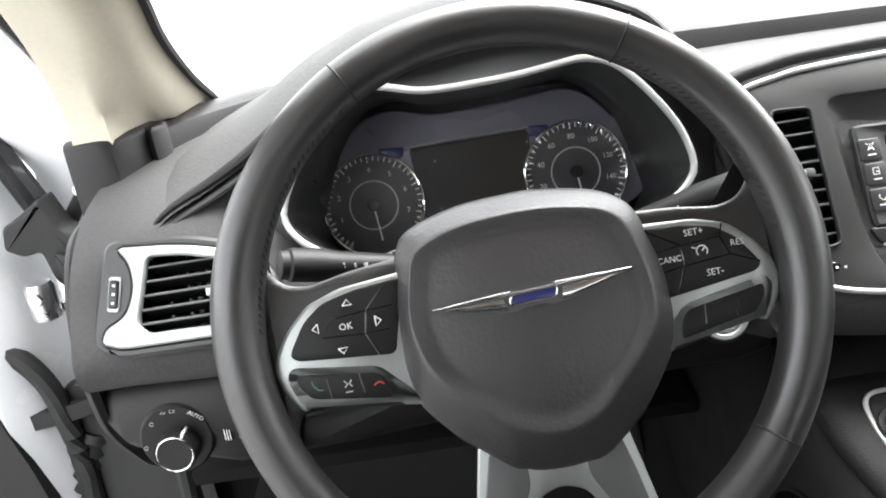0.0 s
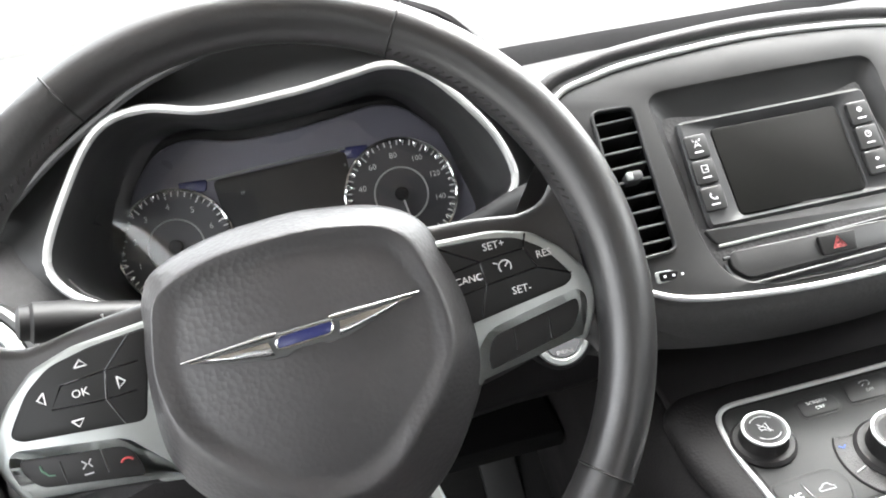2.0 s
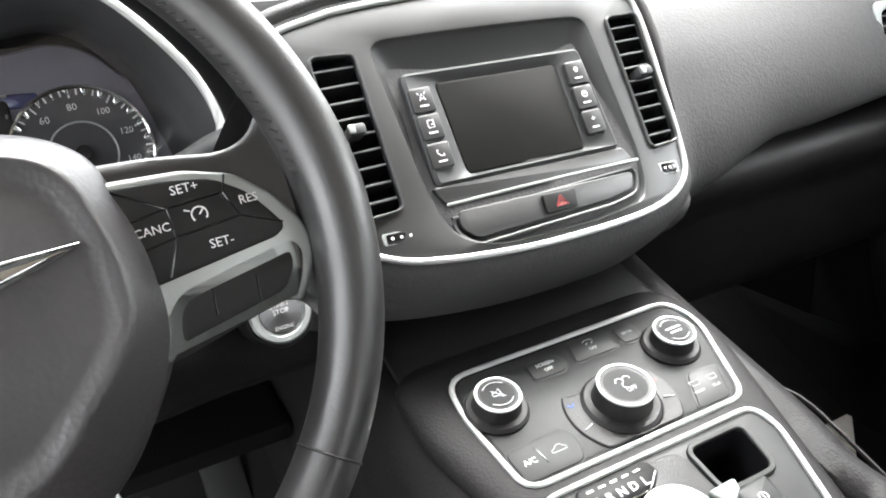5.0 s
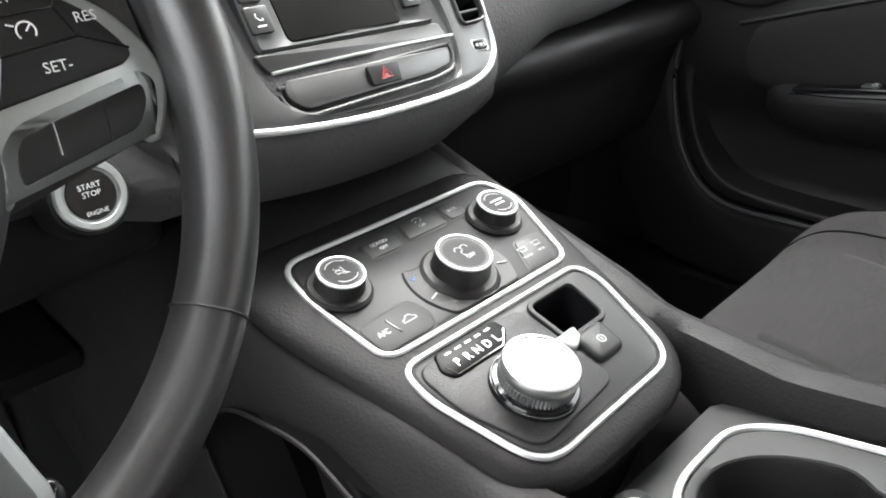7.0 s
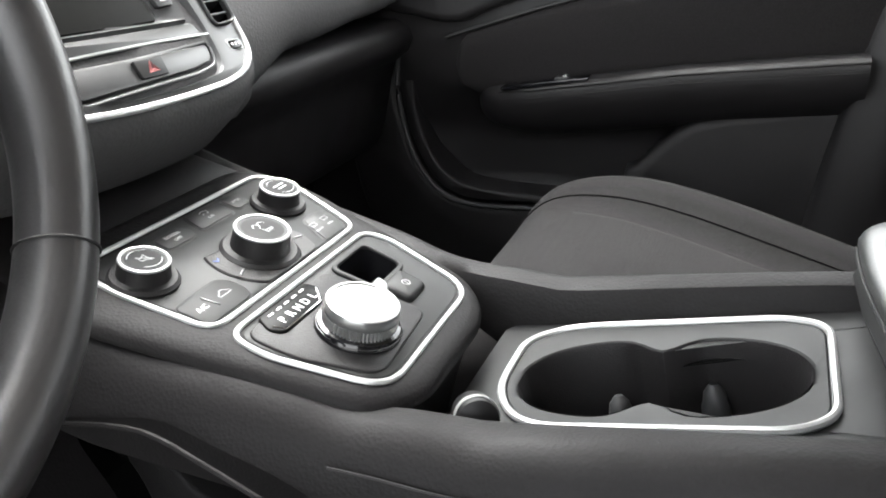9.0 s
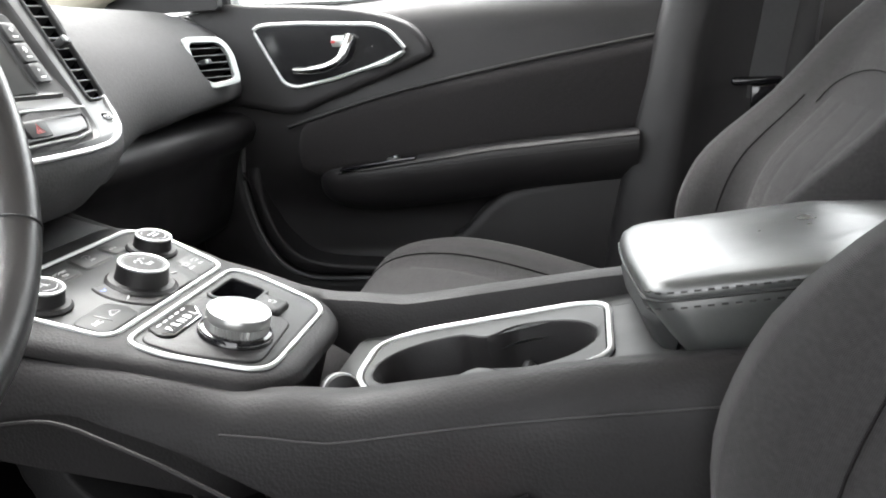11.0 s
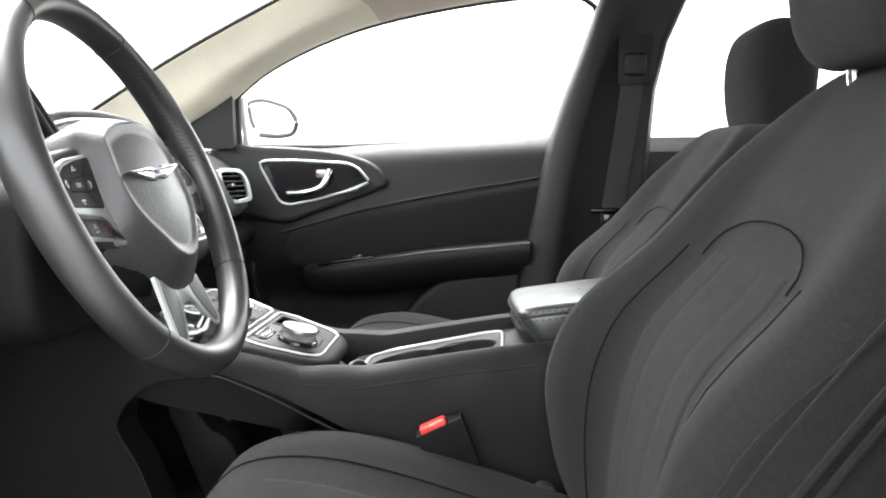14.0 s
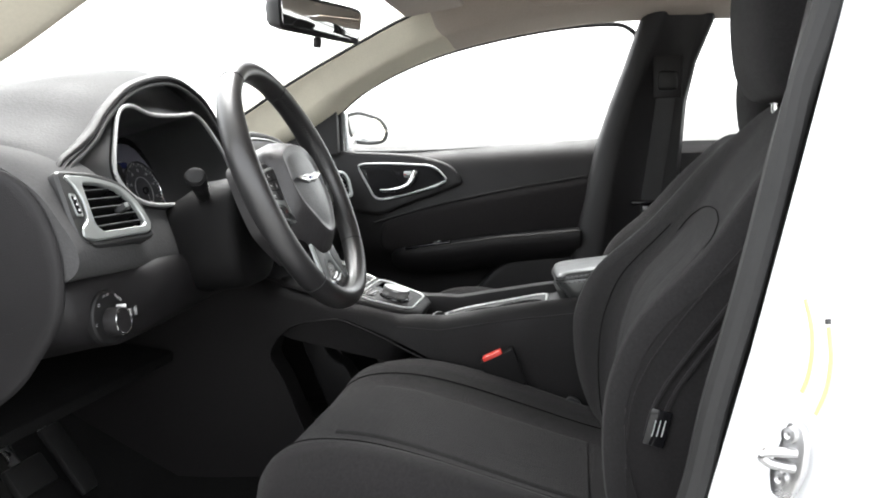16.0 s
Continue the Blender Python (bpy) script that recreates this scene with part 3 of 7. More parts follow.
part("hood_band", tube([HOOD @ Vector((p.x * 1.0, p.y + 0.001, 0.010)) for p in edge[1:-3]], [0.0075 * min(1, 0.25 + k / 12) for k in range(len(edge) - 4)], seg=10, squash=0.7), HARD_PLASTIC, dashboard, "dark rolled band along the hood's edge")
# lighter grey tube paints the highlight along the hood's lip
part("hood_lip_highlight", tube([HOOD @ Vector((p.x * 0.972, p.y - 0.0085, 0.012)) for p in edge[2:-4]], 0.0030, seg=8), GREY_PLASTIC, dashboard)

opening = [(-0.173, -0.036), (-0.164, -0.060), (-0.138, -0.077), (-0.096, -0.086), (0.0, -0.090), (0.1, -0.085), (0.138, -0.075), (0.155, -0.063), (0.162, -0.045), (0.150, -0.009), (0.116, 0.035), (0.088, 0.0485), (0.060, 0.0470), (0.02, 0.0435), (-0.043, 0.0432), (-0.087, 0.0530), (-0.122, 0.0430), (-0.155, 0.0)]
OPEN = resample([(p.x, p.y) for p in spline([(x, y, 0) for x, y in opening], 6, True)], 108)
outer = resample([(p.x, p.y) for p in edge] + [(0.20, -0.10), (0.1, -0.115), (-0.1, -0.115), (-0.26, -0.10)], 108)
first = min(range(108), key=lambda i: (outer[i] - OPEN[0] * 1.4).length)
outer = outer[first:] + outer[:first]
if sum(a.x * b.y - b.x * a.y for a, b in zip(outer, outer[1:])) * sum(a.x * b.y - b.x * a.y for a, b in zip(OPEN, OPEN[1:])) < 0:
    outer = [outer[0]] + outer[:0:-1]
face_rings = []
for f, d in ((0.0, -0.012), (0.15, -0.017), (0.6, -0.012), (0.9, 0.002), (1.0, 0.008)):
    face_rings.append([(a.x + (b.x - a.x) * f, a.y + (b.y - a.y) * f, d) for a, b in zip(outer, inset(OPEN, -0.003))])
part("binnacle_face", loft(face_rings, caps=False, m=HOOD), SMOOTH_PLASTIC, dashboard, sharp=60)
part("cluster_trim", tube(on(HOOD, OPEN, 0.013), 0.0030, True, 8), TRIM, dashboard, "thin satin silver trim round the instruments")

cut(pad, loft([[HOOD @ Vector((p.x * 0.985, p.y * 0.985, 0)) + Vector((0, d, -0.5 * max(d, 0) * (p.y < 0))) for p in OPEN] for d in (-0.12, 0.0, 0.15)]))
cluster = part("instrument_panel", loft([[HOOD @ Vector((p.x * s, p.y * s - 0.012 * t, 0)) + Vector((0, 0.105 * t, -0.012 * t - 0.034 * max(t, 0) * min(max(-p.y / 0.05, 0), 1))) for p in inset(OPEN, 0.002)] for s, t in ((1.0, -0.10), (0.985, 0.2), (0.96, 0.6), (0.93, 0.93), (0.90, 1.0))], caps=False), SMOOTH_PLASTIC, dashboard, "instrument cluster with two round dials")
FACE = plane((-0.352, 0.868, 0.957), (0, -math.cos(radians(17)), math.sin(radians(17))))
part("cluster_face", plate([(p.x * 0.955, p.y * 0.955 + 0.008) for p in OPEN], FACE, -0.012, -0.004, 0.002), CLUSTER_FACE, cluster, "blue-grey instrument face")


def dial(name, cx, cy, r, numbers, needle_turn, parent):
    d = part(name, lathe([(0.002, -0.0035), (r * 0.98, -0.0035), (r * 0.985, -0.001), (r * 0.98, 0.0)], at(FACE, cx, cy), 48), DIAL, parent, "dark round dial with white marks and a chrome ring")
    part("dial_ring", tube(on(FACE, circle(cx, cy, r, 56), 0.0015), 0.0016, True, 6), CHROME, d)
    part("inner_ring", tube(on(FACE, circle(cx, cy, r * 0.48, 40), 0.0005), 0.0008, True, 6), TRIM, d)
    marks = []
    for k in range(41):
        a = radians(232 - 284 * k / 40)
        long = k % 5 == 0
        r0, r1 = r * (0.84 if long else 0.88), r * 0.965
        marks.append([(cx + r0 * math.cos(a), cy + r0 * math.sin(a)), (cx + r1 * math.cos(a), cy + r1 * math.sin(a))])
    part("dial_marks", strokes(marks, FACE, 0.0012, 0.0006), MARK, d)
    combs = []
    for k in range(21):
        a = radians(232 - 284 * k / 20)
        combs.append([(cx + r * f * math.cos(a + da), cy + r * f * math.sin(a + da)) for f, da in ((0.985, -0.055), (0.90, -0.022), (0.90, 0.022), (0.985, 0.055))])
    part("dial_comb", strokes(combs, FACE, 0.0011, 0.0012), CHROME, d)
    for k, body in enumerate(numbers):
        if body:
            a = radians(232 - 284 * k / (len(numbers) - 1))
            lettering(body, 0.0072 if len(body) < 3 else 0.0066, at(FACE, cx + r * 0.7 * math.cos(a), cy + r * 0.7 * math.sin(a), 0.0008), MARK, d, "number")
    a = radians(needle_turn)
    tip = (cx + r * 0.72 * math.cos(a), cy + r * 0.72 * math.sin(a))
    part("needle", strokes([[(cx, cy), tip]], FACE, 0.0016, 0.004), MARK, d)
    part("needle_hub", lathe([(0.001, 0.001), (0.006, 0.001), (0.006, 0.005), (0.005, 0.006), (0.001, 0.006)], at(FACE, cx, cy), 20), GLOSS_BLACK, d)


dial("tachometer", -0.111, -0.0285, 0.0485, ["", "1", "2", "3", "4", "5", "6", "7", ""], -84, cluster)
dial("speedometer", 0.0850, -0.0265, 0.0485, ["", "20", "40", "60", "80", "100", "120", "140", ""], -82, cluster)
part("display", plate(rounded([(-0.062, -0.064), (0.042, -0.064), (0.046, 0.0205), (-0.070, 0.0195)], 0.006), FACE, -0.004, 0.0, 0.001), MATT_BLACK, cluster, "dark unlit trip display")
part("display_edge", tube(on(FACE, [(-0.074, 0.0205), (-0.030, 0.0225), (0.046, 0.0225)], 0.001), 0.0011, seg=6), SILVER, cluster)
for lx in (-0.087, 0.053):
    part("corner_lens", plate(rounded([(lx - 0.010, 0.014), (lx + 0.010, 0.012), (lx + 0.013, 0.022), (lx - 0.012, 0.024)], 0.003), FACE, -0.004, -0.001, 0.0005), BLUE, cluster)
lettering("H", 0.0045, at(FACE, -0.047, 0.004, 0.001), DIM_MARK, cluster, "number")
lettering("C", 0.0045, at(FACE, -0.047, -0.042, 0.001), DIM_MARK, cluster, "number")
lettering("F", 0.0045, at(FACE, 0.043, 0.008, 0.001), DIM_MARK, cluster, "number")
lens_rings = [[HOOD @ Vector((p.x * s, p.y * s - 0.008, 0)) + Vector((0, 0.085 + bulge, 0.0)) for p in inset(OPEN, 0.006)] for s, bulge in ((0.96, 0.0), (0.6, 0.006), (0.2, 0.009), (0.01, 0.009))]
lens = part("cluster_lens", loft(lens_rings, caps=False), COVER_GLASS, cluster, "clear curved plastic lens")
lens.visible_shadow = False
base_rings = []
for z, out in ((1.036, -0.004), (1.034, 0.004), (1.030, 0.0065), (0.985, 0.008), (0.90, 0.010)):
    base_rings.append([(-0.730, 0.850 - out, z), (-0.694, 0.836 - out, z), (-0.686 + out * 0.7, 0.836 - out * 0.7, z), (-0.676 + out, 0.855, z), (-0.667 + out, 0.878, z), (-0.664 + out, 0.905, z), (-0.70, 0.93, z)])
part("pillar_base", loft(base_rings), HARD_PLASTIC, dashboard, "black trim at the foot of the pillar", sharp=50)
post = [(-0.6555, 0.866), (-0.651, 0.870), (-0.647, 0.884), (-0.652, 0.905), (-0.668, 0.905), (-0.666, 0.876)]
part("ledge_end", loft([[(x, y, z) for x, y in inset(post, e)] for z, e in ((0.97, 0.0), (1.031, 0.0), (1.034, 0.002), (1.035, 0.005))]), HARD_PLASTIC, dashboard, sharp=50)


# ---- vents ----
def vent(name, outline_outer, outline_inner, m, slats, parent, label, tilt=0.0, depth=0.05, silver=True, knob=None, vanes=True, n=96):
    v = part(name, frame_plate(outline_outer, outline_inner, m, -0.012, 0.006, 0.0015, n), SILVER if silver else SMOOTH_PLASTIC, parent, label)
    box = resample(outline_inner, 64)
    part("duct", loft([flat(box, 0.0), flat(inset(box, 0.002), -depth)], caps="end", m=m), GLOSS_BLACK, v)
    xs = [p[0] for p in outline_inner]
    ys = [p[1] for p in outline_inner]
    y0, y1 = min(ys), max(ys)
    for k in range(slats):
        y = y0 + (y1 - y0) * (k + 0.75) / (slats + 0.5)
        cut = []
        for a, b in zip(outline_inner, list(outline_inner[1:]) + [outline_inner[0]]):
            if (a[1] - y) * (b[1] - y) < 0:
                cut.append(a[0] + (b[0] - a[0]) * (y - a[1]) / (b[1] - a[1]))
        if len(cut) < 2:
            continue
        xa, xb = min(cut) + 0.0006, max(cut) - 0.0006
        w = xb - xa
        rings = []
        for x in (xa, xb):
            rings.append([(x, y + 0.0016, 0.0), (x, y + 0.0008, 0.0018), (x, y - 0.0006, 0.0018), (x, y - 0.0012, 0.0), (x, y - 0.0045 - tilt, -0.020), (x, y - 0.0030 - tilt, -0.020)])
        slat = part("slat", loft(rings, m=m), KEY_BLACK, v)
        # paler strip stands in for light caught on the slat's front edge
        part("slat_edge_glint", loft([[(x, y + dy, dz) for dy, dz in ((0.0017, 0.0002), (0.0009, 0.0021), (-0.0002, 0.0021), (0.0005, 0.0008))] for x in (xa, xb)], m=m), PANEL_GREY, slat)
    if vanes:
        for k in range(5):
            x = min(xs) + (max(xs) - min(xs)) * (k + 1) / 6
            part("vane", block((0.0015, (y1 - y0) * 0.9, 0.016), at(m, x, (y0 + y1) / 2, -0.034), 0), GLOSS_BLACK, v)
    if knob:
        part("vent_slider", block((0.012, 0.008, 0.018), at(m, knob[0], knob[1], 0.004), 0.0025), GREY_PLASTIC, v)
        part("slider_tip", block((0.005, 0.006, 0.003), at(m, knob[0] - 0.005, knob[1], 0.0135), 0.001), SILVER, v)
    return v


def thumb_wheel(m, x, y, w, h, parent, turn=0.0, upright=True):
    q = at(m, x, y, 0, turn)
    t = part("vent_thumbwheel", frame_plate(rounded([(-w, -h), (w, -h), (w, h), (-w, h)], 0.002), rounded([(-w * 0.8, -h * 0.8), (w * 0.8, -h * 0.8), (w * 0.8, h * 0.8), (-w * 0.8, h * 0.8)], 0.0015), q, -0.002, 0.0015, 0.0004, 40), SILVER, parent)
    part("wheel", block((w * 1.5, h * 1.5, 0.004), q, 0.001), GLOSS_BLACK, t)
    for k in (-1, 0, 1):
        part("dot", block((min(w, h) * 0.42, min(w, h) * 0.42, 0.001), at(q, 0 if upright else k * w * 0.5, k * h * 0.5 if upright else 0, 0.0022), 0), MARK, t)
    return t


# driver's outer vent
LV = plane((-0.60, 0.712, 0.925), (0.0, -1, 0.5))
lv_out = rounded([(-0.060, 0.045), (-0.006, 0.040), (0.036, 0.029), (0.058, 0.004), (0.062, -0.028), (0.050, -0.037), (-0.062, -0.036), (-0.078, -0.030), (-0.074, -0.019), (-0.056, -0.011), (-0.047, 0.012), (-0.050, 0.033)], [0.008, 0.02, 0.02, 0.02, 0.010, 0.008, 0.008, 0.004, 0.006, 0.012, 0.012, 0.008])
lv_in = rounded([(-0.034, 0.034), (-0.006, 0.0315), (0.028, 0.0225), (0.046, 0.002), (0.051, -0.021), (0.044, -0.0275), (-0.040, -0.0265), (-0.047, -0.018), (-0.040, 0.010)], 0.006)
cut(pad, loft([flat(inset(lv_in, -0.002), z) for z in (-0.056, 0.05)], m=LV))
vent("side_vent", lv_out, lv_in, LV, 5, dashboard, "black slatted air vent in a satin silver frame", knob=(0.02, -0.002))
surround = rounded([(-0.068, 0.052), (0.0, 0.047), (0.042, 0.035), (0.066, 0.008), (0.070, -0.030), (0.055, -0.045), (-0.066, -0.044), (-0.087, -0.034), (-0.083, -0.010), (-0.073, 0.030)], 0.014)
part("vent_surround", frame_plate(surround, inset(lv_out, 0.001), LV, -0.020, 0.004, 0.003, 120), SMOOTH_PLASTIC, dashboard)
thumb_wheel(at(LV, 0, 0, 0.0045), -0.0635, 0.008, 0.0048, 0.014, dashboard, -10)

# passenger's outer vent
RV = plane((0.575, 0.797, 0.903), (-0.40, -1, 0.22))
rv_out = rounded([(-0.045, 0.040), (0.030, 0.038), (0.048, 0.015), (0.050, -0.032), (-0.012, -0.038), (-0.036, -0.020)], 0.014)
rv_in = rounded([(-0.036, 0.031), (0.022, 0.030), (0.036, 0.012), (0.038, -0.024), (-0.008, -0.029), (-0.028, -0.014)], 0.010)
cut(pad, loft([flat(inset(rv_in, -0.002), z) for z in (-0.056, 0.05)], m=RV))
vent("side_vent", rv_out, rv_in, RV, 5, dashboard, "black slatted air vent in a satin silver frame", knob=(-0.012, 0.002), n=80)

# driver's switch panel
SW = plane((-0.62, 0.6985, 0.806), (0, -1, 0.10))
switch = part("headlamp_switch", lathe([(0.001, -0.004), (0.031, -0.004), (0.031, 0.003), (0.029, 0.005), (0.022, 0.005), (0.001, 0.004)], at(SW, -0.023, 0.0), 40), KEY_BLACK, dashboard, "round black headlamp switch with a chrome ring")
part("dial_knob", lathe([(0.001, 0.0), (0.0165, 0.0), (0.0165, 0.016), (0.0155, 0.020), (0.014, 0.021), (0.001, 0.0205)], at(SW, -0.021, -0.006), 32), HARD_PLASTIC, switch)
part("knob_ring", tube(on(SW, circle(-0.021, -0.006, 0.0148, 32), 0.0205), 0.0008, True, 6), CHROME, switch)
part("knob_pointer", block((0.0022, 0.010, 0.012), at(SW, -0.013, 0.007, 0.014, -25), 0.0006), MARK, switch)
lettering("AUTO", 0.0050, at(SW, -0.0025, 0.0185, 0.0055, -38), MARK, switch)
for mark in ([circle(-0.0400, 0.0165, 0.0016, 10)], [[(-0.0310, 0.0240), (-0.0285, 0.0262)], [(-0.0285, 0.0235), (-0.0262, 0.0257)]], [arc(-0.0215, 0.0252, 0.0016, 90, 270, 6), [(-0.0205, 0.0262), (-0.0185, 0.0258)], [(-0.0205, 0.0245), (-0.0185, 0.0243)]], [circle(-0.0495, -0.004, 0.0016, 10)]):
    part("lamp_symbol", strokes(mark, SW, 0.0006, 0.0055), DIM_MARK, switch)
dim = part("dimmer_panel", plate(rounded([(0.012, -0.014), (0.044, -0.014), (0.044, 0.016), (0.012, 0.016)], 0.003), SW, -0.006, 0.001, 0.0008), KEY_BLACK, dashboard)
for x in (0.019, 0.031):
    part("dimmer_wheel", block((0.007, 0.021, 0.008), at(SW, x, 0.001, 0.0), 0.0018), GLOSS_BLACK, dim)
    part("rib", strokes([[(x + s * 0.0022, -0.008), (x + s * 0.0022, 0.010)] for s in (-1, 0, 1)], SW, 0.0008, 0.0042), MARK, dim)
part("boot_release", plate(rounded([(0.068, -0.005), (0.083, -0.005), (0.083, 0.008), (0.068, 0.008)], 0.004), SW, -0.008, 0.001, 0.0008), GLOSS_BLACK, dashboard)

# ---- centre stack ----
stack = thing("centre_stack", "black centre stack with a display and silver outline", "centre stack")
ST = plane((0.010, 0.720, 0.905), (0, -math.cos(radians(30)), math.sin(radians(30))))
chrome_line = [(-0.150, 0.112), (-0.120, 0.119), (-0.089, 0.122), (0.003, 0.122), (0.103, 0.114), (0.140, 0.106), (0.154, 0.090), (0.152, 0.025), (0.147, -0.032), (0.135, -0.056), (0.105, -0.070), (0.056, -0.075), (-0.018, -0.074), (-0.083, -0.066), (-0.120, -0.055), (-0.140, -0.035), (-0.152, 0.02), (-0.157, 0.090)]
CL = [(p.x, p.y) for p in spline([(x, y, 0) for x, y in chrome_line], 6, True)]


def stack_height(x, y):
    """The stack bows gently towards the cabin in its middle and at its foot."""
    return 0.012 * (1 - (x / 0.16) ** 2) - 0.004 + 0.004 * max(0, -(y + 0.03) / 0.04)


def bowed(outline, m, low, high, bevel=0.001, base=0.0):
    """A plate that follows the stack's bow."""
    rings = []
    for d, z in ((0, low), (0, high - bevel), (bevel * 0.4, high - bevel * 0.35), (bevel * 1.2, high)):
        rings.append([(p[0], p[1], z + stack_height(p[0], p[1]) + base) for p in (inset(outline, d) if d else outline)])
    return loft(rings, m=m)


body_rings = []
CLR = resample(CL, 144)
for grow, z in ((0.030, -0.07), (0.024, -0.035), (0.016, -0.010), (0.008, -0.002), (0.002, -0.001)):
    body_rings.append([(p[0], p[1], z + stack_height(p[0], p[1])) for p in inset(CLR, -grow)])
shell = part("stack_shell", loft([[ST @ Vector(p) for p in r] for r in body_rings]), SOFT_PAD, stack, "grained black surround", sharp=60)

# rolled edge between the stack and the dashboard, dark in place of the groove's shade
roll = [p for p in inset(CLR, -0.0125)]
top_first = min(range(144), key=lambda i: abs(roll[i].y - 0.02) + (1 if roll[i].x > 0 else 0))
turned = roll[top_first:] + roll[:top_first]
if turned[8].y < turned[0].y:
    turned = [turned[0]] + turned[:0:-1]
upper = []
for p in turned:
    if p.y < 0.0 and len(upper) > 20:
        break
    upper.append(p)
part("edge_shade_roll", tube([ST @ Vector((p.x, p.y, -0.006 + stack_height(p.x, p.y))) for p in upper], [0.0072 * min(1, 0.2 + i / 12, 0.2 + (len(upper) - 1 - i) / 12) for i in range(len(upper))], seg=12), HARD_PLASTIC, stack, "rolled edge, darkened to stand in for the groove's shade")

# the fascia, with a deep window for the display
bez = rounded([(-0.088, 0.094), (0.094, 0.088), (0.100, -0.030), (0.090, -0.064), (0.030, -0.069), (-0.045, -0.066), (-0.072, -0.052), (-0.080, -0.02)], [0.012, 0.012, 0.012, 0.018, 0.02, 0.02, 0.018, 0.03])
N = 144
A, B = resample(CL, N), resample(bez, N)
k0 = min(range(N), key=lambda i: (B[i] - A[0]).length)
B = B[k0:] + B[:k0]
funnel = rounded([(-0.074, 0.070), (0.081, 0.066), (0.089, -0.030), (0.085, -0.058), (0.030, -0.0645), (-0.045, -0.0625), (-0.068, -0.052), (-0.074, -0.02)], [0.004, 0.004, 0.012, 0.014, 0.02, 0.02, 0.014, 0.03])
C = resample(funnel, N)
k1 = min(range(N), key=lambda i: (C[i] - B[0]).length)
C = C[k1:] + C[:k1]
fascia = part("fascia", loft([[(p.x, p.y, z + stack_height(p.x, p.y)) for p in pts] for pts, z in ((A, -0.006), (A, 0.0), (inset(A, 0.004), 0.0015), ([b + (a - b) * 0.1 for a, b in zip(A, B)], 0.003), (inset(B, -0.001), 0.0026), (B, 0.001), ([b.lerp(c, 0.06) for b, c in zip(B, C)], -0.0005), ([b.lerp(c, 0.94) for b, c in zip(B, C)], -0.0085), (C, -0.0095), (C, -0.016), (A, -0.016))], looped=True, m=ST), SMOOTH_PLASTIC, stack, "satin black fascia", sharp=50)
part("outline_trim", tube([ST @ Vector((p[0], p[1], 0.0015 + stack_height(*p))) for p in resample(CL, 150)], 0.0025, True, 8), TRIM, stack, "bright silver outline")
part("display_surround", bowed(inset(bez, 0.002), ST, -0.02, -0.010, 0.001), SMOOTH_PLASTIC, stack)
disp = part("display_unit", frame_plate(rounded([(-0.072, 0.068), (0.079, 0.064), (0.085, -0.020), (-0.072, -0.0165)], 0.005), rounded([(-0.046, 0.057), (0.053, 0.054), (0.055, -0.0125), (-0.0435, -0.0105)], 0.004), ST, -0.014, 0.008, 0.0025, 112, slope=0.003), GREY_PLASTIC, stack, "dark grey display housing")
part("display_glass", plate(rounded([(-0.047, 0.058), (0.054, 0.055), (0.056, -0.0135), (-0.0445, -0.0115)], 0.004), ST, -0.014, 0.0050, 0.0008), SCREEN, disp, "dark unlit touch display")
for x0, ys, icons in ((-0.0625, (0.046, 0.026, 0.005), ("aerial", "card", "phone")), (0.0685, (0.044, 0.024, 0.004), ("cross", "circle", "plus"))):
    for y, icon in zip(ys, icons):
        q = at(ST, x0, y, 0.0085)
        key = part("display_key", plate(rounded([(-0.0085, -0.009), (0.0085, -0.009), (0.0085, 0.009), (-0.0085, 0.009)], 0.002), q, -0.003, 0.0010, 0.0005), SMOOTH_PLASTIC, disp)
        shapes = {"aerial": [[(-0.003, -0.002), (0, 0.005), (0.003, -0.002)], [(-0.002, 0.0), (0.002, 0.0)], [(-0.004, 0.006), (-0.0025, 0.004)], [(0.004, 0.006), (0.0025, 0.004)]],
                  "card": [[(-0.003, -0.002), (0.003, -0.002), (0.003, 0.005), (-0.003, 0.005), (-0.003, -0.002)], [(0.0, 0.001), (0.003, 0.001)]],
                  "phone": [[(-0.003, 0.004), (-0.003, 0.001), (0.0, -0.002), (0.0035, -0.002)], [(-0.003, 0.004), (-0.0015, 0.003)], [(0.0035, -0.002), (0.0025, 0.0)]],
                  "cross": [[(-0.003, 0.002), (0.003, 0.002)], [(0, 0.005), (0, -0.001)], [(-0.002, 0.0), (0.002, 0.004)], [(0.002, 0), (-0.002, 0.004)]],
                  "circle": [circle(0, 0.002, 0.003, 12) + [Vector((0.003, 0.002))], [(0, 0.002), (0.002, 0.004)]],
                  "plus": [[(-0.002, 0.002), (0.002, 0.002)], [(0, 0.004), (0, 0.0)]]}[icon]
        part("symbol", strokes([[(p[0] * 0.75, p[1] * 0.75 + 0.0008) for p in line] for line in shapes], q, 0.0007, 0.0012), MARK, key)
        part("caption", block((0.0065, 0.0011, 0.0004), at(q, 0, -0.0045, 0.0012), 0), MARK, key)
shelf = rounded([(-0.076, -0.016), (0.088, -0.020), (0.094, -0.032), (-0.070, -0.029)], 0.003)
part("ledge", bowed(shelf, ST, -0.012, 0.0015, 0.0010), SMOOTH_PLASTIC, stack)
part("ledge_line", tube([ST @ Vector((x, -0.0305 - 0.002 * (x + 0.07) / 0.16, 0.005 + stack_height(x, 0))) for x in [k / 10 * 0.166 - 0.071 for k in range(11)]], 0.0012, seg=6), SILVER, stack)
lower = rounded([(-0.064, -0.036), (0.088, -0.040), (0.082, -0.053), (0.058, -0.0565), (-0.056, -0.058), (-0.066, -0.048)], 0.005)
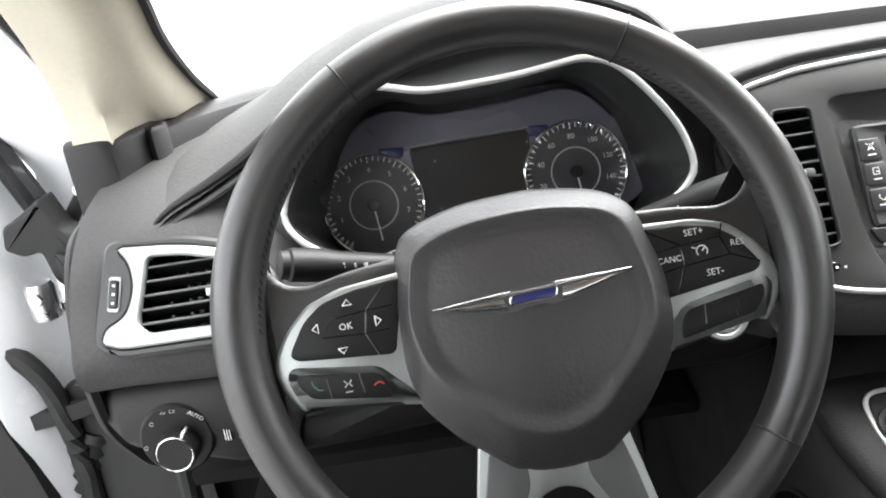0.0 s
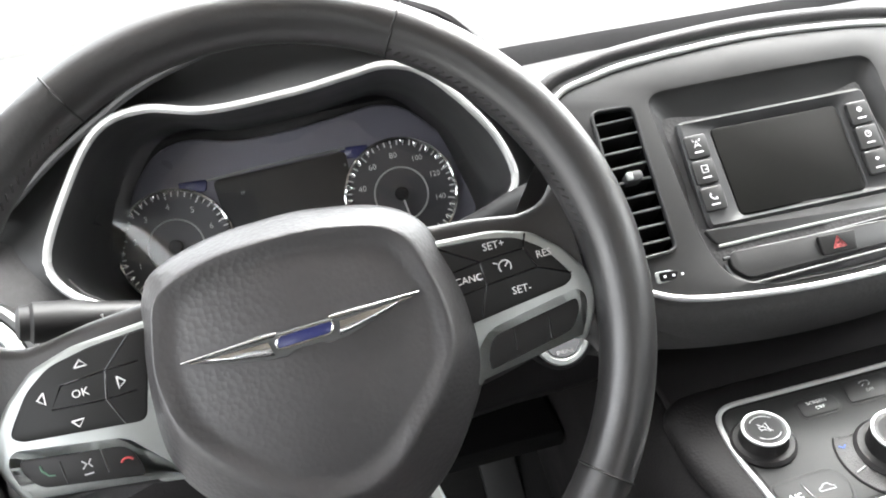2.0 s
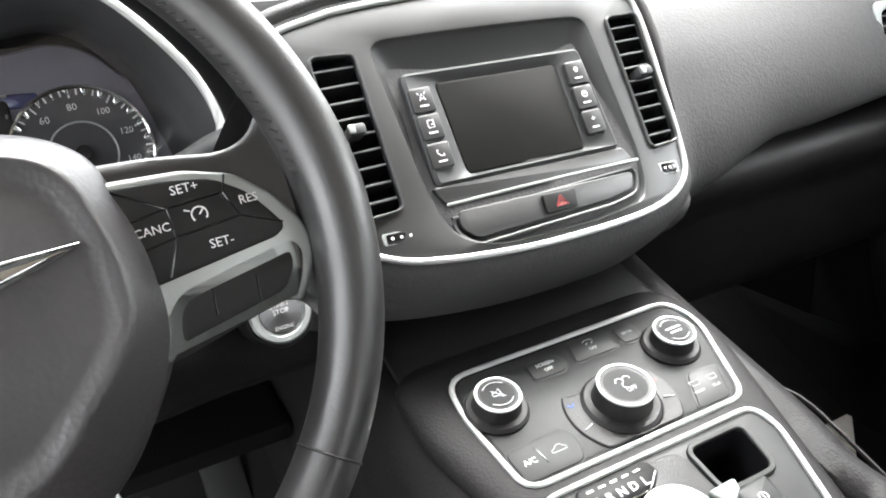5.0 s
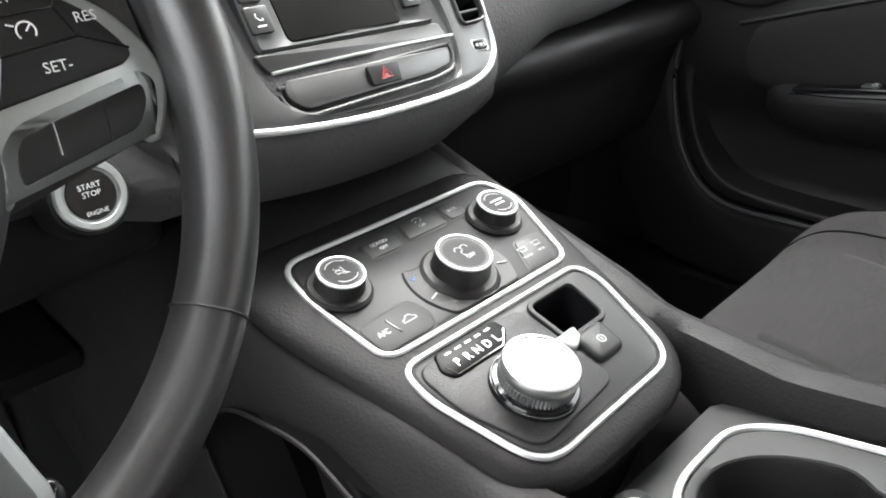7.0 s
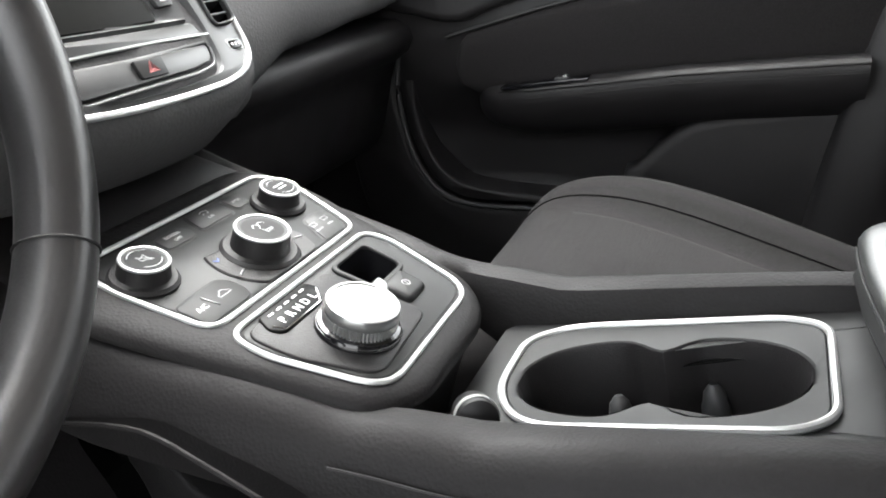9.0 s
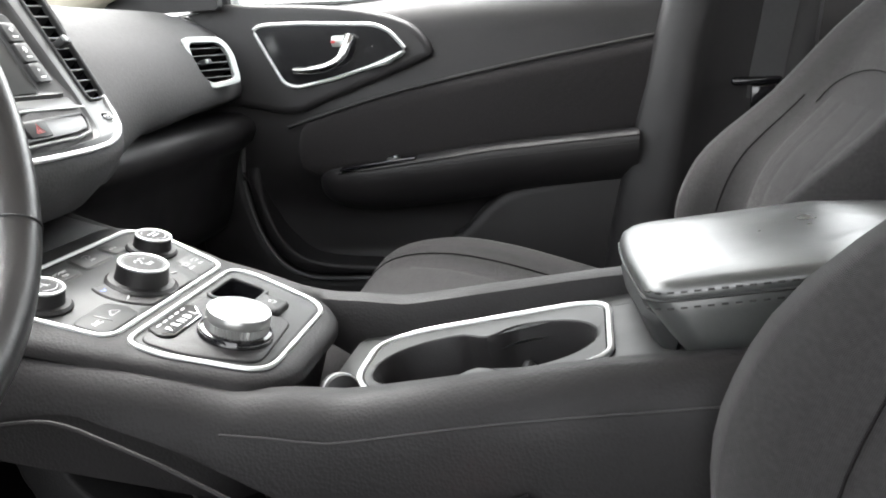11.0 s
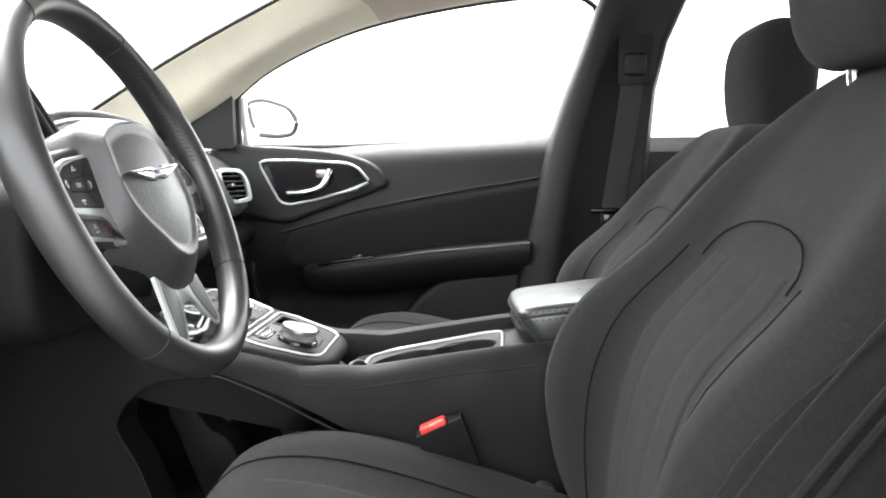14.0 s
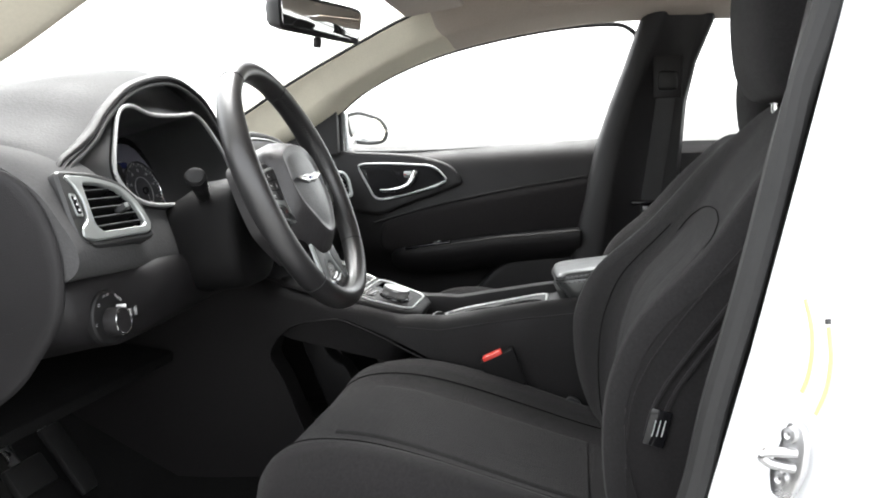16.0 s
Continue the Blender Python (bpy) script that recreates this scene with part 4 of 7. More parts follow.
low_bm = bowed(lower, ST, -0.012, 0.002, 0.0008)
lower_bar = part("lower_bar", low_bm, SMOOTH_PLASTIC, stack, "satin black switch bar")
lower_rim = resample(inset(lower, -0.0045), 80)
part("bar_rim", tube([ST @ Vector((p.x, p.y, 0.0005 + stack_height(p.x, p.y))) for p in lower_rim if p.y < -0.036], 0.0014, False, 8), GREY_PLASTIC, stack)
hz = rounded([(0.002, -0.0405), (0.031, -0.0415), (0.028, -0.0555), (0.001, -0.0550)], 0.002)
hazard = part("hazard_button", bowed(hz, ST, -0.004, 0.0028, 0.0006), KEY_BLACK, stack, "hazard warning button with a red triangle")
part("triangle", strokes([[(0.0105, -0.0515), (0.0205, -0.0515), (0.0155, -0.0435), (0.0105, -0.0515)], [(0.0125, -0.0505), (0.0185, -0.0505), (0.0155, -0.0455), (0.0125, -0.0505)], [(0.014, -0.0495), (0.017, -0.0495), (0.0155, -0.047)]], ST, 0.0008, 0.0032 + stack_height(0.0155, -0.048)), DIM_RED, hazard)
for x0, x1 in ((-0.134, -0.098), (0.113, 0.147)):
    s = 1 if x0 > 0 else -1
    vo = rounded([(x0, -0.027), (x1 - (0.004 if s > 0 else -0.0), -0.026), (x1, 0.090 if s < 0 else 0.086), (x0 + 0.001, 0.092 if s < 0 else 0.086)], 0.007)
    hole = inset(vo, 0.001)
    for solid in (shell, fascia, pad):
        cut(solid, loft([flat(hole, z) for z in (-0.05, 0.05)], m=ST))
    vent("centre_vent", vo, inset(vo, 0.0022), at(ST, 0, 0, 0.001), 9, stack, "tall black slatted centre vent", silver=False, knob=((x0 + x1) / 2, 0.034), depth=0.03, vanes=False)
thumb_wheel(at(ST, 0, 0, 0.004), 0.124, -0.0445, 0.009, 0.0045, stack, -4, upright=False)
thumb_wheel(at(ST, 0, 0, 0.004), -0.108, -0.0425, 0.013, 0.0042, stack, -4, upright=False)


# ---- centre console ----
console = thing("centre_console", "black centre console with cup holders and silver trim", "console")
PA = math.atan(0.28)
PN = Matrix(((1, 0, 0), (0, math.cos(PA), math.sin(PA)), (0, -math.sin(PA), math.cos(PA)))).transposed().to_4x4()
PN.translation = (0.006, 0.593, 0.737)

block_out = rounded([(-0.122, 0.112), (0.122, 0.112), (0.130, 0.055), (0.082, -0.120), (0.045, -0.142), (-0.058, -0.142), (-0.088, -0.124), (-0.124, 0.055)], [0.03, 0.03, 0.03, 0.035, 0.03, 0.03, 0.035, 0.03])
ctl = part("control_block", loft([flat(inset(block_out, d), z) for d, z in ((0.002, -0.10), (0.001, -0.0125), (-0.003, -0.0115), (-0.005, -0.0095), (-0.0045, -0.006), (-0.001, -0.002), (0.006, 0.0002), (0.014, 0.0012))], m=PN), RAIL_VINYL, console, "black grained control block", sharp=60)

ramp = rounded([(-0.118, 0.095), (0.120, 0.095), (0.118, 0.235), (-0.112, 0.235)], 0.012)
part("ramp", plate(ramp, PN, -0.06, -0.0035, 0.003), HARD_PLASTIC, console)

# side walls of the console, front to back: (y, top z, outer half width, inner half width)
for side in (-1, 1):
    rings = []
    near = 0.004 if side < 0 else 0.016
    for y, zt, wo, wi in ((1.25, 0.78, 0.150, 0.108), (0.95, 0.81, 0.150, 0.108), (0.84, 0.81, 0.150, 0.108), (0.76, 0.778, 0.148, 0.108), (0.70, 0.758, 0.147, 0.108), (0.62, 0.735, 0.144, 0.106), (0.555, 0.719, 0.139, 0.098), (0.515, 0.708, 0.133, 0.090), (0.485, 0.704, 0.129, 0.082), (0.455, 0.704, 0.126, 0.078), (0.425, 0.703, 0.124, 0.075), (0.40, 0.704, 0.124, 0.074), (0.30, 0.720, 0.122, 0.074), (0.20, 0.734, 0.120, 0.074), (0.05, 0.745, 0.120, 0.074), (-0.20, 0.75, 0.120, 0.074)):
        c = 0.014
        wi, zt = wi + near * (y < 0.5), zt - (0.004 if y < 0.5 else 0)
        wo = wo + near * 0.6 * (y < 0.5)
        ring = [(wo + 0.012, 0.36), (wo + 0.012, zt - 0.09), (wo + 0.008, zt - 0.055), (wo + 0.0055, zt - 0.036), (wo + 0.002, zt - 0.022), (wo - 0.0035, zt - 0.012), (wo - 0.0105, zt - 0.005), (wo - 0.019, zt - 0.001), ((wo + wi) / 2 - 0.003, zt), (wi + 0.004, zt - 0.0035), (wi - 0.004, zt - 0.016), (wi - 0.006, zt - 0.05), (wi - 0.01, 0.36)]
        rings.append([(c + side * x, y, z) for x, z in ring])
    rings = [list(q) for q in zip(*[spline(col, 3) for col in zip(*rings)])]
    wall = part("side_wall", loft(rings), RAIL_VINYL, console, "black grained console side", sharp=50)
    door_hole = rounded([(0.712, 0.637), (0.700, 0.663), (0.667, 0.688), (0.622, 0.697), (0.585, 0.701), (0.518, 0.674), (0.45, 0.640), (0.40, 0.615), (0.40, 0.46), (0.640, 0.46), (0.690, 0.590), (0.710, 0.622)], [0.012, 0.014, 0.014, 0.02, 0.02, 0.02, 0.02, 0.02, 0.01, 0.01, 0.02, 0.012])
    cut(wall, loft([[(x, y, z) for y, z in door_hole] for x in (0.014 + side * 0.06, 0.014 + side * 0.25)]))
    part("opening_lip", tube([(0.014 + side * 0.157, y, z) for y, z in resample(door_hole, 90)], 0.0017, True, 6), RAIL_VINYL, console)
    seam_line = [(0.014 + side * (wo + 0.0035), y, zt - 0.0205) for y, zt, wo in ((0.485, 0.704, 0.131), (0.455, 0.702, 0.129), (0.425, 0.699, 0.127), (0.40, 0.700, 0.126), (0.30, 0.716, 0.124), (0.15, 0.734, 0.122))]
    part("seam", tube(spline(seam_line, 4), 0.0008, seg=5), MATT_BLACK, console)

part("storage_floor", block((0.22, 0.34, 0.01), pose(0.014, 0.58, 0.462), 0.002), SHADED_PLASTIC, console)
for side in (-1, 1):
    web = [(p.x, p.y) for p in spline([(0.676, 0.700, 0), (0.667, 0.632, 0), (0.656, 0.607, 0), (0.640, 0.560, 0), (0.600, 0.470, 0), (0.540, 0.470, 0), (0.583, 0.590, 0), (0.613, 0.614, 0), (0.630, 0.642, 0), (0.638, 0.700, 0)], 4, True)]
    part("divider", loft([[(0.014 + side * x, y, z) for y, z in inset(web, e)] for x, e in ((0.060, 0.0), (0.101, 0.0), (0.104, 0.0015), (0.105, 0.004))]), SHADED_PLASTIC, console, sharp=50)
# silver outlines on the block
trim1 = rounded([(-0.090, 0.090), (0.112, 0.090), (0.120, 0.060), (0.092, -0.016), (-0.090, -0.016), (-0.096, 0.055)], [0.026, 0.02, 0.03, 0.012, 0.014, 0.03])
trim2 = rounded([(-0.088, -0.026), (0.088, -0.026), (0.092, -0.047), (0.066, -0.125), (-0.074, -0.127), (-0.092, -0.052)], [0.012, 0.014, 0.02, 0.022, 0.022, 0.02])
for t in (trim1, trim2):
    part("panel_trim", tube(on(PN, resample(t, 110), 0.0015), 0.0021, True, 8), TRIM, console, "bright silver outline")
faces_made = []
for t in (trim1, trim2):
    faces_made.append(part("panel_face", plate(inset(t, 0.004), PN, -0.004, 0.0017, 0.0008), CONSOLE_SATIN, console))


def knob(name, x, y, r, h, label, big=False):
    q = at(PN, x, y, 0.002)
    k = part(name, lathe([(0.001, 0.0), (r * 1.42, 0.0), (r * 1.42, 0.0015), (r * 1.30, 0.0035), (r * 1.12, 0.0035), (r * 1.06, 0.004), (r * 1.04, h * 0.35), (r, h * 0.9), (r * 0.98, h)], q, 40), HARD_PLASTIC, console, label)
    part("knob_ring", tube(on(q, circle(0, 0, r * 0.95, 40), h), 0.0012, True, 8), TRIM, k)
    part("knob_cap", lathe([(0.001, h - 0.004), (r * 0.92, h - 0.004), (r * 0.92, h - 0.0005), (r * 0.5, h + 0.0008), (0.001, h + 0.0010)], q, 36), CAP_BLACK, k)
    return k, at(q, 0, 0, h + 0.0012)


vol, q = knob("volume_knob", -0.0725, 0.050, 0.0160, 0.0145, "black volume knob with a chrome rim")
part("symbol", strokes([arc(0, 0, 0.0105, 40, 140), arc(0, 0, 0.0105, 220, 320), [(-0.004, -0.0015), (-0.004, 0.0015), (-0.001, 0.0015), (0.002, 0.004), (0.002, -0.004), (-0.001, -0.0015), (-0.004, -0.0015)], [(-0.004, 0.004), (0.004, -0.004)]], q, 0.0006, 0), DIM_MARK, vol)
tun, q = knob("tuning_knob", 0.080, 0.0475, 0.0158, 0.0145, "black tuning knob with a chrome rim")
part("symbol", strokes([arc(0, 0, 0.0105, 40, 140), arc(0, 0, 0.0105, 220, 320)], q, 0.0006, 0), DIM_MARK, tun)
part("caption", join(block((0.013, 0.0014, 0.0003), at(q, 0, 0.002), 0), block((0.010, 0.0014, 0.0003), at(q, 0, -0.002), 0)), DIM_MARK, tun)
fan, q = knob("fan_knob", 0.008, 0.0165, 0.0200, 0.018, "large black fan knob with a chrome rim")
part("symbol", strokes([arc(-0.003, 0.003, 0.003, 0, 180), arc(0.003, 0.003, 0.003, 0, 180), arc(0.0, -0.001, 0.003, 90, 270)], q, 0.0006, 0), DIM_MARK, fan)
lettering("OFF", 0.0048, at(q, 0.001, -0.0055), DIM_MARK, fan)


def key(name, pts, label="", r=0.004, mat=CONSOLE_SATIN, high=0.0030):
    k = part(name, plate(rounded(pts, r), PN, -0.002, high, 0.0007), mat, console, label)
    part("gap", plate(inset(rounded(pts, r), -0.0016), PN, -0.002, 0.0021, 0.0002), MATT_BLACK, k)
    return k


k = key("screen_off_key", [(-0.034, 0.0605), (-0.006, 0.0605), (-0.002, 0.069), (-0.006, 0.0775), (-0.032, 0.0775)], "flat black key lettered in white")
lettering("SCREEN", 0.0044, at(PN, -0.018, 0.0718, 0.0032), MARK, k)
lettering("OFF", 0.0044, at(PN, -0.018, 0.0662, 0.0032), MARK, k)
k = key("traction_key", [(0.004, 0.0625), (0.044, 0.0625), (0.044, 0.0835), (0.009, 0.0835)], "flat black traction control key")
part("symbol", strokes([[(0.020, 0.0775), (0.0225, 0.0792), (0.0265, 0.0792), (0.029, 0.0775)], [(0.021, 0.0745), (0.023, 0.0762)], [(0.026, 0.0745), (0.028, 0.0762)]], PN, 0.0006, 0.0034), DIM_MARK, k)
lettering("OFF", 0.0040, at(PN, 0.0245, 0.070, 0.0032), DIM_MARK, k)
k = key("back_key", [(0.0495, 0.0635), (0.066, 0.0635), (0.069, 0.073), (0.066, 0.082), (0.0495, 0.082)], "flat black key")
lettering("BACK", 0.0038, at(PN, 0.0585, 0.0728, 0.0032), DIM_MARK, k)
k = key("ac_key", [(-0.0875, -0.0125), (-0.044, -0.0125), (-0.038, 0.002), (-0.043, 0.0165), (-0.0885, 0.0145)], "black air conditioning key pair", 0.006)
lettering("A/C", 0.0060, at(PN, -0.077, 0.0015, 0.0032), MARK, k)
part("symbol", strokes([[(-0.060, 0.0005), (-0.060, 0.0025), (-0.0575, 0.0035), (-0.0555, 0.0055), (-0.0525, 0.0055), (-0.0505, 0.003), (-0.049, 0.0025), (-0.049, 0.0005), (-0.060, 0.0005)]], PN, 0.0007, 0.0034), DIM_MARK, k)
part("divider", block((0.0012, 0.014, 0.0012), at(PN, -0.0675, 0.003, 0.0030, 8), 0.0003), GLOSS_BLACK, k)
k = key("defrost_key", [(0.054, -0.0125), (0.083, -0.0125), (0.097, 0.016), (0.069, 0.018)], "black demister key pair", 0.005)
for dx, tag in ((0.067, "FRONT"), (0.083, "REAR")):
    part("symbol", strokes([[(dx - 0.003, 0.0055), (dx - 0.004, 0.0095), (dx + 0.004, 0.0095), (dx + 0.003, 0.0055), (dx - 0.003, 0.0055)]], PN, 0.0006, 0.0034), DIM_MARK, k)
    lettering(tag, 0.0030, at(PN, dx - 0.002, 0.0, 0.0032), DIM_MARK, k)
ring_out = arc(0.008, 0.0155, 0.042, 35, -215, 30)
part("temperature_ring", frame_plate(rounded([(p.x, max(p.y, -0.0125)) for p in ring_out] + [(-0.020, 0.036), (0.032, 0.036)], 0.002), circle(0.008, 0.0155, 0.0275, 48), PN, -0.001, 0.0032, 0.001, 96), HARD_PLASTIC, console, "black temperature rocker round the fan knob")
part("arrow", strokes([[(-0.028, 0.030), (-0.0255, 0.0275), (-0.023, 0.030)]], PN, 0.001, 0.0036), material("blue_print", (0.12, 0.2, 0.6), 0.5), console)
part("arrow", strokes([[(0.038, 0.022), (0.041, 0.025), (0.044, 0.022)]], PN, 0.001, 0.0036), DIM_RED, console)
for x, y, a in ((-0.026, 0.008, 20), (0.0415, 0.006, -20)):
    part("divider", block((0.008, 0.0010, 0.0012), at(PN, x, y, 0.0036, a), 0.0003), DIM_MARK, console)

# gear selector
sel = part("selector_plate", plate(rounded([(-0.084, -0.033), (0.014, -0.033), (0.016, -0.112), (-0.066, -0.118), (-0.084, -0.070)], 0.012), PN, -0.002, 0.0034, 0.001), HARD_PLASTIC, console)
lit = part("gear_display", plate(rounded([(-0.066, -0.0305), (-0.012, -0.0305), (-0.009, -0.041), (-0.022, -0.0525), (-0.068, -0.0525), (-0.073, -0.044)], 0.004), PN, 0.0, 0.0050, 0.0012), DARK_DISPLAY, console, "black gear display lettered in white")
for i, c in enumerate("PRNDL"):
    lettering(c, 0.0088, at(PN, -0.0585 + 0.0090 * i, -0.0445, 0.0053), MARK, lit, "gear_letter", squeeze=0.95, thick=0.0001)
    part("gear_bar", block((0.005, 0.0013, 0.0003), at(PN, -0.0585 + 0.0090 * i, -0.0355, 0.0052), 0), MARK, lit)
part("underline", strokes([[(-0.068, -0.0435), (-0.065, -0.0512), (-0.024, -0.0512), (-0.012, -0.0410)]], PN, 0.0009, 0.0052), CHROME, lit)
SH = at(PN, -0.033, -0.0845, 0.003) @ Matrix.Diagonal((0.92, 0.92, 1.0, 1))
shifter = part("shift_dial", lathe([(0.001, 0.0), (0.031, 0.0), (0.031, 0.002), (0.029, 0.005), (0.026, 0.006), (0.0255, 0.007)], SH, 48), GLOSS_BLACK, console, "rotary shift dial in knurled silver")
grooved = []
for h, r in ((0.004, 0.0250), (0.0061, 0.0254), (0.0125, 0.0254)):
    grooved.append([Vector(((r + (0.0010 if (k % 2 and 0.006 < h) else 0)) * math.cos(math.pi * k / 60), (r + (0.0010 if (k % 2 and 0.006 < h) else 0)) * math.sin(math.pi * k / 60), h)) for k in range(120)])
part("base_ring", tube(on(SH, circle(0, 0, 0.0292, 48), 0.0028), 0.0011, True, 6), DIAL_METAL, shifter)
part("knurled_side", loft(grooved, m=SH), DIAL_METAL, shifter, sharp=20)
part("dial_top", lathe([(0.001, 0.0125), (0.0255, 0.0125), (0.0262, 0.0135), (0.0262, 0.0192), (0.0254, 0.0204), (0.0232, 0.0207), (0.0224, 0.0199), (0.001, 0.0196)], SH, 56), DIAL_METAL, shifter)
well_cut = rounded([(0.021, -0.037), (0.066, -0.037), (0.060, -0.071), (0.020, -0.071)], 0.006)
for solid in [ctl] + faces_made:
    cut(solid, loft([flat(inset(well_cut, -0.0005), z) for z in (-0.035, 0.02)], m=PN))
well_out = rounded([(0.021, -0.037), (0.066, -0.037), (0.060, -0.071), (0.020, -0.071)], 0.006)
part("key_bin", frame_plate(inset(well_out, -0.004), well_out, PN, -0.001, 0.0042, 0.0008, 64), CONSOLE_SATIN, console)
part("bin_pocket", loft([flat(well_out, 0.002), flat(inset(well_out, 0.004), -0.034)], caps="end", m=PN), GLOSS_BLACK, console)
pb = part("parking_brake", plate(rounded([(0.020, -0.0745), (0.050, -0.0735), (0.046, -0.099), (0.018, -0.099)], 0.006), PN, 0.0, 0.0065, 0.003), CONSOLE_SATIN, console, "black parking brake switch with a silver edge")
part("silver_edge", plate(rounded([(0.006, -0.068), (0.030, -0.067), (0.026, -0.078), (0.012, -0.083)], 0.004), PN, 0.0, 0.0062, 0.002), SILVER, pb)
part("symbol", strokes([circle(0.034, -0.087, 0.003, 14) + [Vector((0.037, -0.087))], [(0.034, -0.0855), (0.034, -0.0885)]], PN, 0.0006, 0.0068), MARK, pb)

# cup holder tray
TA = math.atan(-0.20)
TR = Matrix(((1, 0, 0), (0, math.cos(TA), math.sin(TA)), (0, -math.sin(TA), math.cos(TA)))).transposed().to_4x4()
TR.translation = (0.020, 0.33, 0.687)


def bottle_outline(grow=0.0):
    """The figure-of-eight opening of the two cup holders."""
    pts = []
    for k in range(72):
        a = 2 * math.pi * k / 72
        y = 0.089 * math.cos(a)
        half = 0.047 - 0.017 * math.exp(-(y / 0.016) ** 2)
        edge_f = math.sqrt(max(0, 1 - (abs(y) / 0.0895) ** 3.2))
        pts.append(Vector((half * edge_f * (1 if math.sin(a) >= 0 else -1), y)))
    return inset(pts, -grow)


tray_out = [(-0.074, -0.46), (0.082, -0.46), (0.082, 0.125), (-0.082, 0.125)]
part("tray", frame_plate(rounded(tray_out, 0.01), bottle_outline(), TR, -0.012, 0.0, 0.001, 144), CONSOLE_SATIN, console, "satin black tray round the cup holders")
cup = part("cup_holder", loft([flat(bottle_outline(), 0.0005), flat(inset(bottle_outline(), 0.0015), -0.004), flat(inset(bottle_outline(), 0.004), -0.05), flat(inset(bottle_outline(), 0.006), -0.075)], caps="end", m=TR), HARD_PLASTIC, console, "double cup holder with dark wells")
for x, y in ((0.024, 0.033), (0.038, -0.027)):
    part("grip_tab", tube([TR @ Vector((x, y, -0.075)), TR @ Vector((x, y, -0.045)), TR @ Vector((x + 0.001, y, -0.034)), TR @ Vector((x + 0.002, y, -0.029))], [0.010, 0.0095, 0.007, 0.003], seg=14), GREY_PLASTIC, cup, "grey rubber grip tab")
ct = rounded([(-0.060, 0.072), (-0.020, 0.100), (0.052, 0.100), (0.070, 0.070), (0.070, -0.074), (0.056, -0.100), (-0.048, -0.100), (-0.062, -0.080)], [0.03, 0.03, 0.02, 0.02, 0.03, 0.02, 0.02, 0.02])
part("cup_trim", tube(on(TR, resample(ct, 110), 0.0022), 0.0026, True, 8), TRIM, console, "bright silver outline round the cup holders")
part("cup_rim", frame_plate(inset(ct, 0.003), bottle_outline(0.001), TR, -0.002, 0.002, 0.001, 144, slope=0.001), CONSOLE_SATIN, console)
CAP = plane((-0.052, 0.423, 0.684), (-0.80, -0.50, 0.30)) @ Matrix.Diagonal((0.72, 0.72, 0.9, 1))
socket = part("power_socket", lathe([(0.001, -0.016), (0.0175, -0.016), (0.0185, -0.012), (0.0185, 0.004), (0.017, 0.008), (0.012, 0.0095), (0.001, 0.010)], CAP, 32), KEY_BLACK, console, "flip-up black socket cap with a silver ring")
part("silver_ring", lathe([(0.0165, -0.002), (0.0192, -0.002), (0.0195, 0.0005), (0.0192, 0.003), (0.0165, 0.003)], CAP, 32), TRIM, socket)
part("cap_hinge", block((0.030, 0.020, 0.012), pose(-0.046, 0.428, 0.672), 0.003), KEY_BLACK, socket)

# armrest
armrest = thing("armrest", "black padded armrest lid with grey stitching", "armrest")
AX0, AX1, AY0, AY1 = -0.060, 0.124, -0.15, 0.224


def lid_ring(d, z, back):
    """The lid seen from above at one height: d inwards from its seam, its nose drawn back."""
    pts = [(AX0, AY0), (AX1, AY0), (AX1, AY1 - 0.002), (0.06, AY1), (0.0, AY1 - 0.005), (AX0, AY1 - 0.013)]
    ring = inset(resample(rounded(pts, [0.02, 0.02, 0.026, 0.03, 0.03, 0.016]), 96), d)
    return [(p.x, p.y - back * min(max((p.y - 0.05) / 0.15, 0), 1), z + 0.13 * min(max(0.215 - p.y, 0), 0.14)) for p in ring]


lid = [lid_ring(d, z, b) for d, z, b in ((0.010, 0.708, 0.036), (0.004, 0.7105, 0.033), (0.001, 0.716, 0.029), (0.0, 0.730, 0.018), (0.0, 0.746, 0.006), (0.0004, 0.7535, 0.001), (0.0012, 0.7555, 0.0), (0.0002, 0.7575, 0.0), (0.0015, 0.7625, 0.001), (0.005, 0.7655, 0.002), (0.012, 0.7672, 0.003))]
for f, rise in ((0.75, 0.0012), (0.45, 0.0020), (0.12, 0.0022)):
    lid.append([(0.032 + (x - 0.032) * f, 0.03 + (y - 0.03) * f, 0.7672 + 0.13 * min(max(0.215 - (0.03 + (y - 0.03) * f), 0), 0.14) + rise) for x, y, z in lid_ring(0.012, 0.7672, 0.003)])
part("lid", loft(lid), ARM_LEATHER, armrest, sharp=70)
seam = [p for p in lid_ring(-0.0004, 0.7555, 0.0) if p[0] < 0.10 and (p[0] < -0.02 or p[1] > 0.1)]
k0 = max(range(len(seam)), key=lambda i: (Vector(seam[i]) - Vector(seam[i - 1])).length)
seam = seam[k0:] + seam[:k0]
part("seam", tube(seam, 0.0010, seg=6), MATT_BLACK, armrest)
for z, d in ((0.7608, -0.0002), (0.7500, 0.0)):
    dense = resample([(p[0], p[1]) for p in lid_ring(d, z, 0.0)], 260)
    sewn = [tube([(a.x, a.y, z + 0.13 * min(max(0.215 - a.y, 0), 0.14)), (b.x, b.y, z + 0.13 * min(max(0.215 - b.y, 0), 0.14))], 0.0007, seg=4) for a, b in zip(dense[::2], dense[1::2]) if a.x < -0.045 and a.y > 0.0]
    tagged(part("stitching", join(*sewn), STITCH, armrest), kind="stuff")
part("bin", block((0.168, 0.32, 0.10), pose(0.032, 0.005, 0.670), 0.015), HARD_PLASTIC, armrest)
